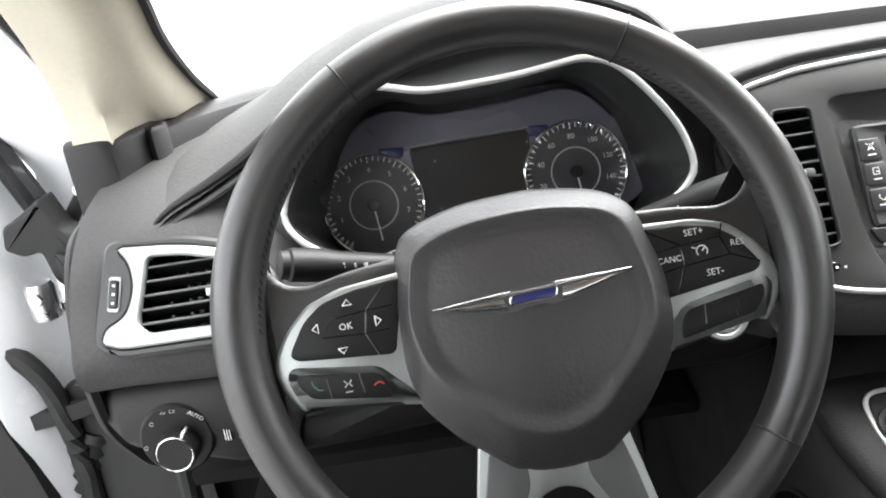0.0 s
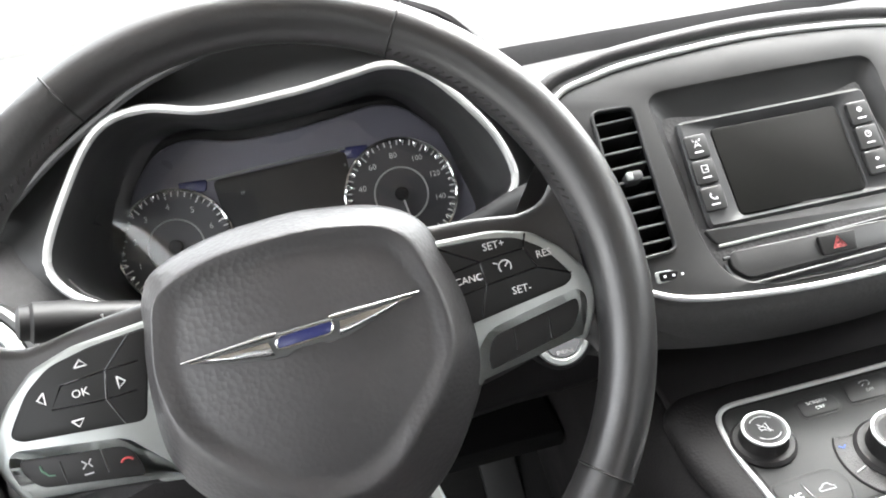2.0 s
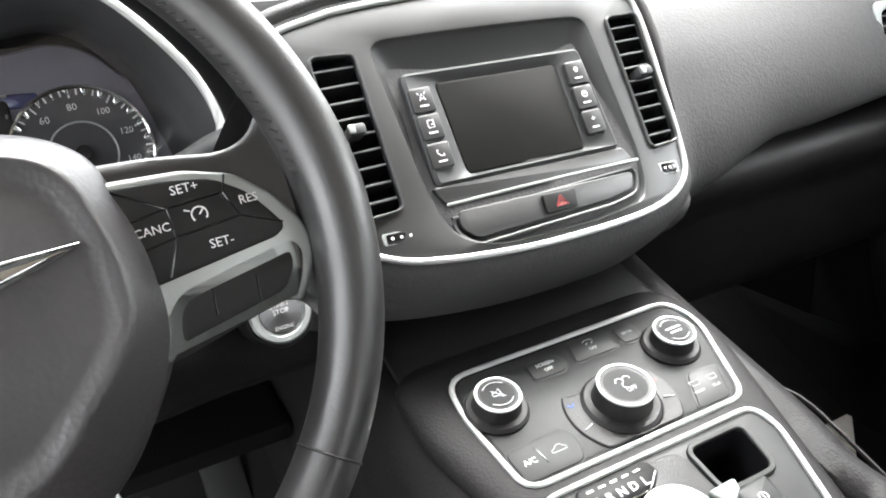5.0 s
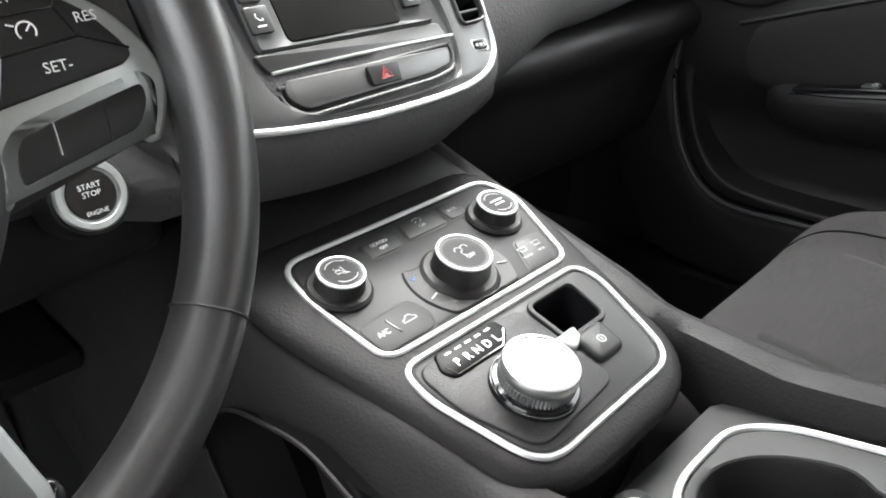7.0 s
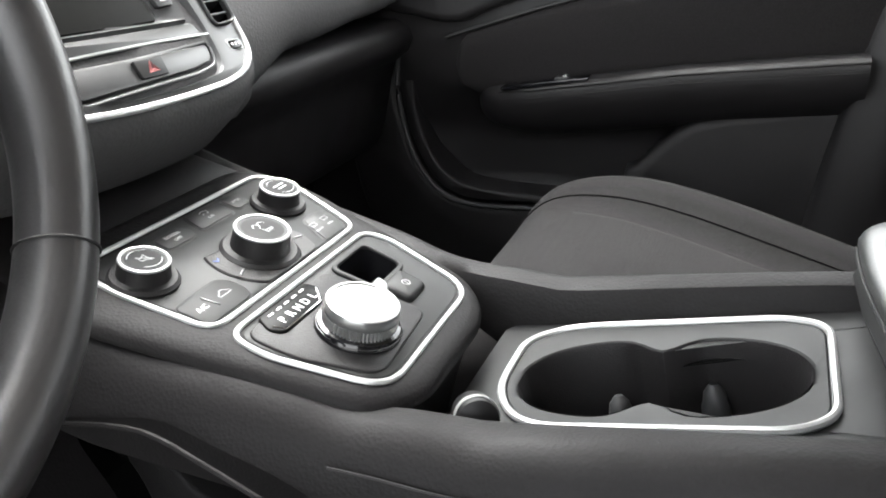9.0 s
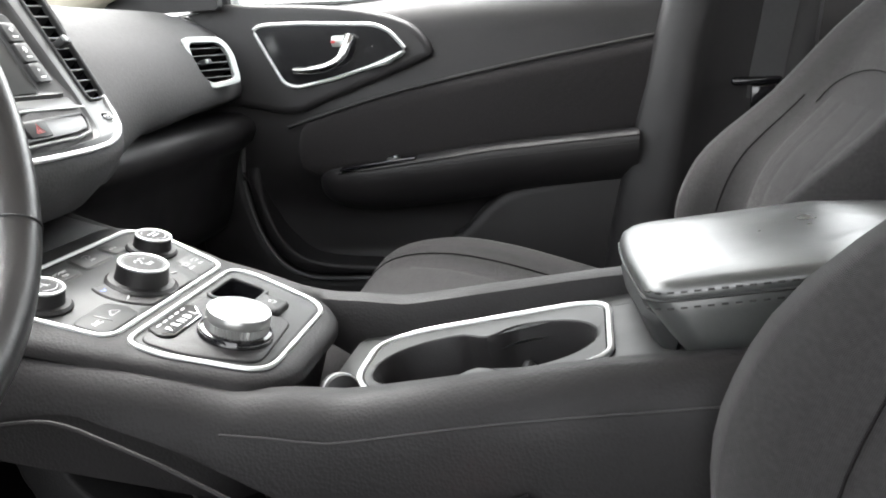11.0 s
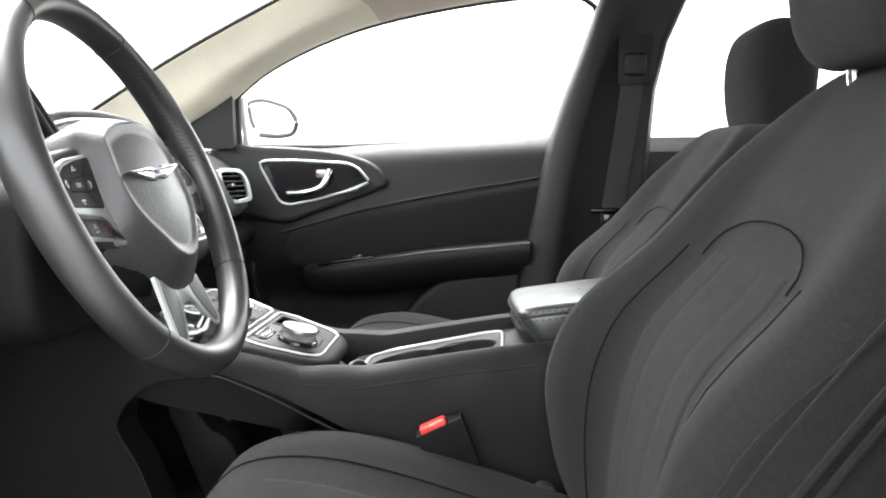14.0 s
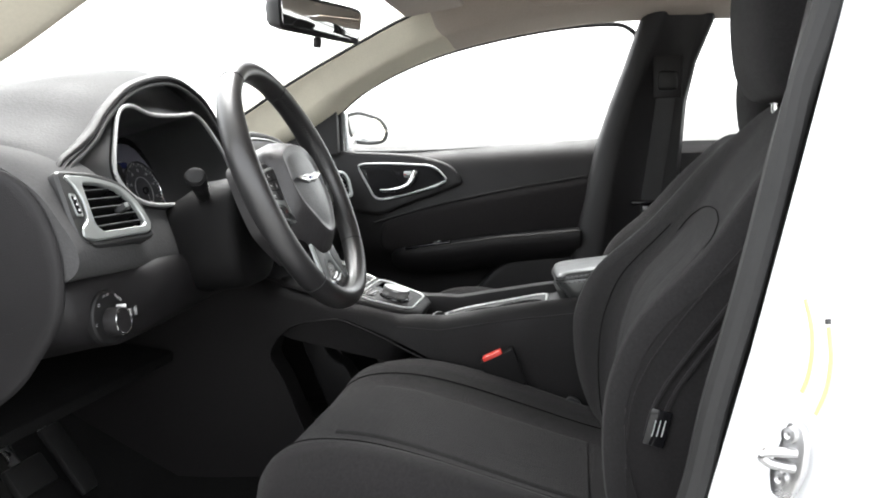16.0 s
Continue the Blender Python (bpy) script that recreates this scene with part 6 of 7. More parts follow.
    for s in (-1, 1):
        line = [(cx + s * w * 0.63, y, zc + bol * 0.42 + 0.001) for y, w, zc, bol in spline_rows(crow, 3)]
        part("seam", tube(line, 0.0009, seg=5), SEAM, cushion)
    part("base", block((0.44, 0.40, 0.12), pose(cx, 0.29, 0.42), 0.02), HARD_PLASTIC, st)
    part("side_shield", block((0.03, 0.42, 0.09), pose(cx - math.copysign(0.243, -cx) * (1 if cx < 0 else 1), 0.25, 0.47), 0.012), HARD_PLASTIC, st)
    # headrest on two posts
    hr = []
    for z, w, yf, d in ((1.062, 0.085, -0.085, 0.035), (1.070, 0.105, -0.068, 0.07), (1.10, 0.122, -0.052, 0.10), (1.16, 0.128, -0.044, 0.115), (1.21, 0.126, -0.046, 0.115), (1.245, 0.112, -0.056, 0.10), (1.262, 0.085, -0.075, 0.06), (1.266, 0.05, -0.09, 0.03)):
        hr.append([(cx + w * math.copysign(abs(math.cos(a)) ** 0.6, math.cos(a)), yf + hy - d / 2 - d / 2 * math.copysign(abs(math.sin(a)) ** 0.7, math.sin(a)), z + hz) for a in [2 * math.pi * k / 36 for k in range(36)]])
    head = part("headrest", loft(spline_rings(hr, 3)), CLOTH, st, "black cloth headrest on chrome posts", sharp=80)
    for s in (-1, 1):
        part("post", tube([(cx + s * 0.07, -0.115 + hy, 1.0 + hz), (cx + s * 0.07, -0.105 + hy, 1.09 + hz)], 0.006, seg=10), CHROME, head)
        part("collar", block((0.032, 0.026, 0.012), pose(cx + s * 0.07, -0.113 + hy, 1.046 + dz), 0.004), HARD_PLASTIC, head)
    return st


def spline_rows(rows, per):
    """Smoothly more rows between given rows of four numbers."""
    out = []
    for i in range(len(rows) - 1):
        a, b, c, d = rows[max(i - 1, 0)], rows[i], rows[i + 1], rows[min(i + 2, len(rows) - 1)]
        for k in range(per):
            t = k / per
            out.append(tuple(0.5 * (2 * q + (r - p) * t + (2 * p - 5 * q + 4 * r - s) * t * t + (3 * q - p - 3 * r + s) * t ** 3) for p, q, r, s in zip(a, b, c, d)))
    return out + [rows[-1]]


def spline_rings(rings, per):
    cols = [spline(col, per) for col in zip(*rings)]
    return [list(r) for r in zip(*cols)]


def seat_front(rows, z):
    dense = spline_rows(rows, 48)
    best = min(dense, key=lambda r: abs(r[0] - z))
    return best[2] - best[3]


OUTER_SEAM = [(-0.012, 0.905), (0.020, 0.866), (0.052, 0.825), (0.085, 0.780), (0.103, 0.750), (0.116, 0.715), (0.122, 0.660), (0.120, 0.60)]
CORD = [(-0.004, 0.853), (0.020, 0.822), (0.046, 0.787), (0.069, 0.755), (0.085, 0.730), (0.096, 0.705), (0.102, 0.680)]
driver = seat(-0.365, "black cloth driver's seat with charcoal centre panels", hy=0.018, hz=-0.022)
passenger = seat(0.375, "black cloth passenger seat with charcoal centre panels", -0.055, -0.035, -0.125, -0.080)
tag = part("airbag_tag", block((0.002, 0.022, 0.040), pose(-0.6145, 0.090, 0.690, 14), 0.0004), GLOSS_BLACK, driver, "small black tag with white writing")
part("tag_writing", join(*[block((0.001, 0.0010, 0.018), pose(-0.6160, 0.084 + 0.005 * k, 0.690, 14), 0) for k in range(3)]), DIM_MARK, tag)
part("side_flap", loft([[(-0.150 + d, y, z) for y, z in rounded([(0.226, 0.515), (0.190, 0.578), (0.172, 0.572), (0.150, 0.508)], 0.008)] for d in (-0.006, 0.006)]), GREY_PLASTIC, driver, "grey cloth flap at the seat hinge")
for line, thick in ((OUTER_SEAM, 0.0012), (CORD, 0.0028)):
    for shift in ((0.0, 0.014) if thick > 0.002 else (0.0,)):
        part("piping", tube(spline([(-0.6125, y - shift, z) for y, z in line], 4), thick, seg=6), CLOTH, driver)
bench = thing("rear_bench", "black cloth rear bench", "bench seat")
part("cushion", block((1.25, 0.5, 0.20), pose(0, -0.75, 0.52), 0.06, 4), CLOTH, bench)
part("backrest", block((1.25, 0.16, 0.60), pose(0, -1.02, 0.82, -18), 0.06, 4), CLOTH, bench)

buckle = thing("seat_belt_buckle", "black seat belt buckle with a red release button", "buckle")
BK = pose(-0.142, 0.300, 0.622, -24, 0, 6)
part("housing", loft([[(x * w, y * d, z) for x, y in ((-1, -1), (1, -1), (1, 1), (-1, 1))] for z, w, d in ((-0.07, 0.012, 0.022), (-0.02, 0.015, 0.027), (0.018, 0.016, 0.030), (0.024, 0.015, 0.029))], m=BK), SHADED_PLASTIC, buckle, sharp=30)
part("release_button", block((0.020, 0.034, 0.012), BK @ pose(-0.004, 0.006, 0.025), 0.003), RED, buckle, "bright red button")
part("stalk", tube([BK @ Vector((0, 0, -0.06)), (-0.145, 0.20, 0.47)], 0.010, seg=10), BELT, buckle)

# ---- passenger's door ----
door = thing("car_door", "closed black passenger door with a silver ringed handle", "car door")


def door_x(y, z):
    """The inner face's place across the car."""
    x = 0.742
    if z > 0.95:
        x += 0.045 * ((z - 0.95) / 0.06) ** 1.5
    x -= 0.022 * math.exp(-((z - 0.80) / 0.10) ** 2)
    if z < 0.72:
        x += (0.020 + 0.034 * min(max((0.81 - y) / 0.05, 0), 1) * min(max((z - 0.525) / 0.02, 0), 1)) * min((0.72 - z) / 0.08, 1)
    return x


rows_d = []
for k in range(30):
    z = 0.34 + (1.005 - 0.34) * k / 29
    rows_d.append([(door_x(y, z), y, z + (0.018 * (0.55 - y) / 0.4 - 0.012 if z > 0.9 else 0) * (z - 0.9) / 0.1 * (1 if z > 0.9 else 0)) for y in [0.06 + 1.0 * j / 30 for j in range(31)]] + [(0.83, 1.06, z), (0.83, 0.06, z)])
part("panel", loft(rows_d), HARD_PLASTIC, door, "black moulded door panel", sharp=60)
crease = [(0.74, 0.792), (0.711, 0.801), (0.60, 0.832), (0.518, 0.851), (0.354, 0.882), (0.149, 0.914), (0.07, 0.922)]
fab = [(0.715, 0.795), (0.60, 0.828), (0.518, 0.847), (0.354, 0.878), (0.149, 0.910), (0.08, 0.918), (0.08, 0.775), (0.20, 0.765), (0.45, 0.742), (0.66, 0.710), (0.69, 0.695), (0.725, 0.718), (0.728, 0.755)]
fb = resample(rounded(fab, 0.01), 90)
part("cloth_insert", loft([[(door_x(p.x, p.y) - d, p.x, p.y) for p in inset(fb, e)] for d, e in ((-0.004, 0.0), (0.004, 0.0), (0.009, 0.006), (0.010, 0.02))]), DOOR_CLOTH, door, "black cloth panel", sharp=60)
part("crease", tube([(door_x(y, z) - 0.004, y, z) for y, z in [(p.x, p.y) for p in spline([(a, b, 0) for a, b in crease], 5)]], 0.003, seg=8), HARD_PLASTIC, door)
# raised surround of the inner handle
sur = resample([(p.x, p.y) for p in spline([(a, b, 0) for a, b in ((0.90, 0.985), (0.778, 0.990), (0.626, 0.978), (0.527, 0.950), (0.490, 0.904), (0.517, 0.886), (0.60, 0.856), (0.676, 0.829), (0.722, 0.814), (0.786, 0.823), (0.90, 0.86))], 5, True)], 90)
part("handle_surround", loft([[(door_x(p.x, min(p.y, 0.95)) - d, p.x, p.y) for p in inset(sur, e)] for d, e in ((-0.004, 0.0), (0.008, 0.001), (0.013, 0.006), (0.014, 0.014))]), HARD_PLASTIC, door, sharp=60)
ht = [(0.782, 0.952), (0.765, 0.957), (0.70, 0.957), (0.58, 0.950), (0.556, 0.940), (0.530, 0.910), (0.540, 0.900), (0.649, 0.869), (0.715, 0.857), (0.736, 0.864)]
HT = resample(rounded(ht, 0.012), 90)
HX = 0.7085
part("handle_ring", tube([(HX, p.x, p.y) for p in HT], 0.0032, True, 8), TRIM, door, "satin silver ring round the handle")
part("handle_bowl", loft([[(HX + d, p.x, p.y) for p in inset(HT, e)] for d, e in ((-0.0005, 0.002), (0.003, 0.006), (0.006, 0.012))]), GLOSS_BLACK, door)
hp = part("handle", tube(spline([(HX - 0.004, 0.715, 0.884), (HX - 0.014, 0.69, 0.884), (HX - 0.020, 0.655, 0.889), (HX - 0.018, 0.632, 0.902), (HX - 0.012, 0.622, 0.922), (HX - 0.006, 0.618, 0.934)], 5), [0.006] * 6 + [0.0075] * 10 + [0.009] * 10, seg=12, squash=0.9), CHROME, door, "silver door release lever")
part("lock_tab", block((0.012, 0.034, 0.018), pose(HX - 0.004, 0.632, 0.927), 0.004), SILVER, hp)
part("lock_mark", block((0.002, 0.007, 0.004), pose(HX - 0.011, 0.645, 0.926), 0.0005), DIM_RED, hp)
part("silver_blade", tube([(HX - 0.003, y, z) for y, z in ((0.535, 0.906), (0.56, 0.893), (0.60, 0.882))], [0.003, 0.006, 0.003], seg=8), SILVER, door)
# armrest with the switch ledge
ARM = ((0.700, 0.700, 0.000, 0.016), (0.694, 0.706, 0.014, 0.034), (0.680, 0.712, 0.030, 0.052), (0.655, 0.717, 0.044, 0.066), (0.60, 0.724, 0.056, 0.078), (0.50, 0.738, 0.064, 0.084), (0.40, 0.752, 0.067, 0.085), (0.30, 0.761, 0.068, 0.085), (0.172, 0.772, 0.068, 0.085))
arm = []
for y, zt, out, h in ARM:
    b = 0.745
    arm.append([(b, y, zt + 0.010), (b - out * 0.7, y, zt + 0.005), (b - out + 0.003, y, zt), (b - out - 0.001, y, zt - 0.10 * h), (b - out * 0.98, y, zt - 0.28 * h), (b - out * 0.86, y, zt - 0.50 * h), (b - out * 0.5, y, zt - 0.82 * h), (b, y, zt - h)])
part("armrest", loft(spline_rings(arm, 3)), HARD_PLASTIC, door, "padded black door armrest", sharp=60)
for dz, thick in ((-0.001, 0.0016), (-0.010, 0.0008), (-0.013, 0.0008)):
    part("stitching", tube([(0.745 - out - 0.0004, y, zt + dz) for y, zt, out, h in ARM[3:]], thick, seg=5), KEY_BLACK if dz > -0.005 else STITCH, door)
sw = part("switch_plate", block((0.030, 0.13, 0.006), pose(0.706, 0.585, 0.731, -8), 0.002), GLOSS_BLACK, door, "gloss black window switch")
part("switch", block((0.014, 0.022, 0.008), pose(0.706, 0.56, 0.737, -8), 0.003), SMOOTH_PLASTIC, sw)
part("switch_tip", block((0.010, 0.006, 0.003), pose(0.702, 0.555, 0.742, -8), 0.001), SILVER, sw)
# pocket and speaker swell below
pk = resample([(p.x, p.y) for p in spline([(a, b, 0) for a, b in ((0.475, 0.585), (0.455, 0.61), (0.407, 0.660), (0.353, 0.688), (0.204, 0.711), (0.08, 0.72), (0.08, 0.42), (0.45, 0.42))], 5, True)], 70)
part("map_pocket", loft([[(0.752 - d, p.x, p.y) for p in inset(pk, e)] for d, e in ((-0.004, 0.0), (0.022, 0.002), (0.030, 0.008), (0.031, 0.02))]), HARD_PLASTIC, door, sharp=60)
rec = resample([(p.x, p.y) for p in spline([(a, b, 0) for a, b in ((0.770, 0.822), (0.792, 0.770), (0.803, 0.720), (0.802, 0.670), (0.778, 0.603), (0.735, 0.562), (0.66, 0.550), (0.50, 0.547), (0.38, 0.545), (0.38, 0.530), (0.60, 0.533), (0.735, 0.535), (0.797, 0.588), (0.826, 0.675), (0.827, 0.745), (0.800, 0.826))], 4, True)], 90)
part("recess_lip", loft([[(0.750 - d, p.x, p.y) for p in inset(rec, e)] for d, e in ((-0.040, 0.0), (0.012, 0.001), (0.018, 0.003), (0.019, 0.005))]), HARD_PLASTIC, door, sharp=60)
fm = resample([(p.x, p.y) for p in spline([(a, b, 0) for a, b in ((0.802, 0.824), (0.829, 0.745), (0.828, 0.672), (0.800, 0.585), (0.738, 0.531), (0.60, 0.528), (0.45, 0.527), (0.44, 0.42), (0.70, 0.40), (0.88, 0.45), (0.935, 0.65), (0.92, 0.80), (0.87, 0.85))], 4, True)], 90)
part("front_moulding", loft([[(0.748 - d, p.x, p.y) for p in inset(fm, e)] for d, e in ((-0.006, 0.0), (0.012, 0.001), (0.019, 0.006), (0.021, 0.016))]), HARD_PLASTIC, door, sharp=60)
part("recess_rim", tube(spline([(0.726, y, z) for y, z in ((0.712, 0.829), (0.765, 0.835), (0.806, 0.806), (0.829, 0.745), (0.828, 0.672), (0.800, 0.585), (0.738, 0.531), (0.60, 0.528), (0.45, 0.527))], 5), 0.0042, seg=8), SMOOTH_PLASTIC, door)
# quarter triangle in front of the glass
tri_o = [(0.835, 1.118), (0.99, 1.03), (1.05, 0.985), (0.835, 0.985)]
part("mirror_sail", loft([[(0.70 + d + 0.03 * (1.12 - z), y, z) for y, z in rounded(tri_o, 0.008)] for d in (0.0, 0.02)]), HARD_PLASTIC, door, "black sail panel")
part("belt_seal", tube([(0.784, y, z) for y, z in ((0.84, 0.990), (0.637, 0.987), (0.523, 0.990), (0.303, 0.997), (0.10, 1.002))], 0.006, seg=8), RUBBER, door)
g_low = [(0.84, 0.975), (0.65, 0.978), (0.5, 0.98), (0.3, 0.985), (0.10, 0.99)]
g_top = [(0.84, 1.10), (0.66, 1.205), (0.5, 1.26), (0.3, 1.30), (0.02, 1.315)]
pane = part("door_glass", loft([[(0.775 - 0.02, y, z) for y, z in g_low], [(0.745 - 0.02, y2, z2) for y2, z2 in g_top]], closed=False), GLASS, door)
pane.visible_shadow = False
part("window_frame", tube([(0.742, y, z) for y, z in ((0.838, 0.985), (0.838, 1.105))], 0.010, seg=8), HARD_PLASTIC, door)
part("frame_seal", tube(spline([(0.728, y, z) for y, z in ((0.835, 1.097), (0.765, 1.152), (0.66, 1.205), (0.53, 1.25), (0.37, 1.283), (0.21, 1.303), (0.09, 1.306), (0.045, 1.292), (0.030, 1.255), (0.075, 1.12), (0.12, 1.005))], 4), 0.006, seg=8), RUBBER, door)

part("belt_line", tube(spline([(0.728, 0.93, 0.978), (0.728, 0.84, 0.984), (0.735, 0.74, 0.981), (0.745, 0.62, 0.976)], 4), 0.0016, seg=6), SILVER, door)
part("body_strip", block((0.02, 0.012, 0.12), pose(0.765, 0.828, 1.045, 0, -8), 0.004), WHITE_PAINT, door)
mirror = thing("side_mirror", "white door mirror outside the passenger window", "mirror")
mo = rounded([(0.879, 1.060), (0.8865, 1.106), (0.842, 1.115), (0.765, 1.0915), (0.740, 1.053), (0.7526, 1.019), (0.80, 1.013), (0.8626, 1.019)], [0.008, 0.012, 0.03, 0.03, 0.02, 0.02, 0.02, 0.02])
part("shell", loft([[(0.945 + d + (y - 0.81) * 0.35, y + 0.02 * (d / 0.09), z) for y, z in inset(mo, e)] for d, e in ((-0.003, 0.002), (0.0, 0.0), (0.05, 0.002), (0.09, 0.02), (0.11, 0.045))]), WHITE_PAINT, mirror)
part("mirror_glass", loft([[(0.9395 + d + (y - 0.81) * 0.35, y, z) for y, z in inset(mo, 0.005)] for d in (0.0, 0.002)]), MIRROR, mirror)
part("mirror_rim", tube([(0.941 + (p.x - 0.81) * 0.35, p.x, p.y) for p in inset(resample(mo, 60), 0.003)], 0.006, True, 8), GREY_PLASTIC, mirror)
part("arm", block((0.14, 0.05, 0.035), pose(0.875, 0.87, 1.012, 0, -8), 0.012), WHITE_PAINT, mirror)

# ---- door pillars, belt, rear door ----
def pillar(side):
    prof = [(1.325, -0.168, 0.012), (1.30, -0.160, 0.020), (1.20, -0.122, 0.055), (1.10, -0.100, 0.092), (1.0, -0.092, 0.125), (0.90, -0.085, 0.152), (0.75, -0.085, 0.185), (0.62, -0.10, 0.21), (0.42, -0.13, 0.24)]
    rings = []
    if side < 0:
        prof = [(z, yr - 0.15, yf - 0.087 - 0.038 * min(max((1.31 - z) / 0.34, 0), 1)) for z, yr, yf in prof]
    for z, yr, yf in prof:
        xi = 0.690 + 0.024 * min(max((1.30 - z) / 0.45, 0), 1) - 0.02 * (z < 0.8)
        if z > 1.29:
            xi -= 0.03
        w = (yf - yr)
        rings.append([(side * x, y, z) for x, y in ((xi + 0.045, yf + 0.004), (xi + 0.014, yf), (xi, yf - 0.010), (xi - 0.010, yf - 0.16 * w), (xi - 0.012, yf - 0.26 * w), (xi - 0.006, yf - 0.31 * w), (xi + 0.006, yf - 0.35 * w), (xi + 0.008, yr + 0.20 * w), (xi + 0.002, yr + 0.14 * w), (xi + 0.002, yr + 0.010), (xi + 0.02, yr), (xi + 0.05, yr))])
    return loft(rings)


tagged(link("pillar_centre_right", pillar(1), HARD_PLASTIC, sharp=60), "dark grey centre door pillar trim", "pillar", kind="structure")
tagged(link("pillar_centre_left", pillar(-1), HARD_PLASTIC, sharp=60), "dark grey centre door pillar trim", "pillar", kind="structure")
belt = thing("seat_belt", "black seat belt hanging on the centre pillar", "seat belt")
part("webbing", loft([[(x, y - 0.024, z), (x, y + 0.024, z), (x + 0.002, y + 0.024, z), (x + 0.002, y - 0.024, z)] for x, y, z in ((0.694, -0.050, 1.15), (0.702, -0.032, 1.0), (0.710, -0.012, 0.86), (0.708, -0.004, 0.79))]), BELT, belt, smooth=False)
part("upper_anchor", block((0.016, 0.050, 0.050), pose(0.694, -0.050, 1.155), 0.010, 3), MATT_BLACK, belt)
part("anchor_track", block((0.012, 0.072, 0.11), pose(0.700, -0.050, 1.165), 0.006), HARD_PLASTIC, belt)
part("guide", block((0.014, 0.072, 0.012), pose(0.704, 0.004, 0.842), 0.005), GLOSS_BLACK, belt)
part("latch_plate", block((0.006, 0.035, 0.035), pose(0.704, -0.006, 0.818), 0.003), GLOSS_BLACK, belt)

rear = thing("car_door", "closed black rear passenger door", "car door")
part("panel", loft([[(x, y, z) for y in (-0.08, -0.95)] + [(0.84, -0.95, z), (0.84, -0.08, z)] for x, z in ((0.75, 0.35), (0.745, 0.75), (0.752, 0.90), (0.77, 0.97), (0.79, 1.002))]), HARD_PLASTIC, rear, smooth=False)
rt = resample(rounded([(-0.165, 0.958), (-0.36, 0.956), (-0.40, 0.90), (-0.20, 0.875)], 0.02), 60)
part("handle_ring", tube([(0.752, p.x, p.y) for p in rt], 0.004, True, 8), CHROME, rear)
part("handle_bowl", loft([[(0.753 + d, p.x, p.y) for p in inset(rt, e)] for d, e in ((0, 0.002), (0.006, 0.008))]), GLOSS_BLACK, rear)
pane = part("door_glass", loft([[(0.775, -0.10, 0.99), (0.775, -0.95, 1.0)], [(0.715, -0.17, 1.31), (0.715, -0.70, 1.27)]], closed=False), GLASS, rear)
pane.visible_shadow = False

# ---- left side of the body, seen through the open driver's door ----
body = thing("body_side", "white painted door opening with rubber seal", "car body")
WP = []
for z, yf, yr in ((1.36, -0.085, -0.42), (1.25, -0.06, -0.40), (1.08, -0.022, -0.36), (0.95, 0.008, -0.35), (0.816, 0.040, -0.35), (0.68, 0.075, -0.36), (0.50, 0.115, -0.38), (0.30, 0.15, -0.40)):
    yf -= lerp_table([(0.30, 0.020), (0.70, 0.015), (0.95, 0.012), (1.36, 0.006)], z)
    WP.append([(-0.772, yf + 0.004, z), (-0.782, yf - 0.004, z), (-0.800, yf - 0.028, z), (-0.822, yf - 0.048, z), (-0.846, yf - 0.060, z), (-0.862, yf - 0.078, z), (-0.868, yf - 0.10, z), (-0.876, yr, z), (-0.772, yr, z)])
part("door_pillar", loft(WP), WHITE_PAINT, body, "white painted centre pillar", sharp=50)
seal = [(-0.764, yf - 0.008 - (0.020 if yf < 0.12 else 0.0), z) for z, yf in ((1.38, -0.07), (1.30, -0.045), (1.086, 0.008), (0.998, 0.030), (0.869, 0.059), (0.762, 0.086), (0.67, 0.106), (0.52, 0.14), (0.42, 0.20), (0.385, 0.28), (0.38, 0.6), (0.39, 0.85), (0.45, 0.93), (0.60, 0.965), (0.85, 0.965), (0.95, 0.925), (1.03, 0.885), (1.065, 0.870), (1.105, 0.838), (1.14, 0.80), (1.19, 0.73), (1.245, 0.60), (1.29, 0.40), (1.33, 0.15), (1.38, -0.07))]
seal = [(x + 0.058 * min(max((z - 0.85) / 0.15, 0), 1) * min(max((y + 0.02) / 0.3, 0), 1), y, z) for x, y, z in seal]
part("door_seal", tube(spline([(x, y, z) for x, z, y in [(p[0], p[2], p[1]) for p in seal]], 4), 0.012, seg=10), RUBBER, body)
part("sill", block((0.12, 1.1, 0.16), pose(-0.82, 0.5, 0.30), 0.02), WHITE_PAINT, body)
part("hinge_cover", loft([[(x, y, z) for x, z in rounded([(-0.885, 0.735), (-0.845, 0.735), (-0.780, 0.640), (-0.762, 0.560), (-0.770, 0.44), (-0.90, 0.44), (-0.915, 0.60)], 0.02)] for y in (0.965, 0.985)]), RUBBER, body, "black cover over the lower hinge")
part("front_pillar", loft([[(-0.765, y, z), (-0.80, y - 0.005, z), (-0.865, y + 0.02, z), (-0.87, y + 0.25, z), (-0.765, y + 0.25, z)] for y, z in ((1.00, 0.30), (1.02, 0.6), (1.03, 0.85), (1.02, 0.98), (0.95, 1.06))]), WHITE_PAINT, body, sharp=40)
part("windscreen_pillar", loft([[(-0.722, y + 0.012, z), (-0.752, y + 0.014, z + 0.005), (-0.762, y + 0.06, z + 0.05), (-0.70, y + 0.07, z + 0.05)] for y, z in ((0.965, 0.85), (0.925, 0.95), (0.885, 1.03), (0.870, 1.065), (0.838, 1.105), (0.80, 1.14), (0.73, 1.19), (0.60, 1.245), (0.3, 1.32), (0.0, 1.345))]), WHITE_PAINT, body, sharp=40)
striker = thing("door_striker", "steel door striker on the white pillar", "striker")
SK = plane((-0.826, 0.010, 0.735), (-0.67, 0.74, 0.12))
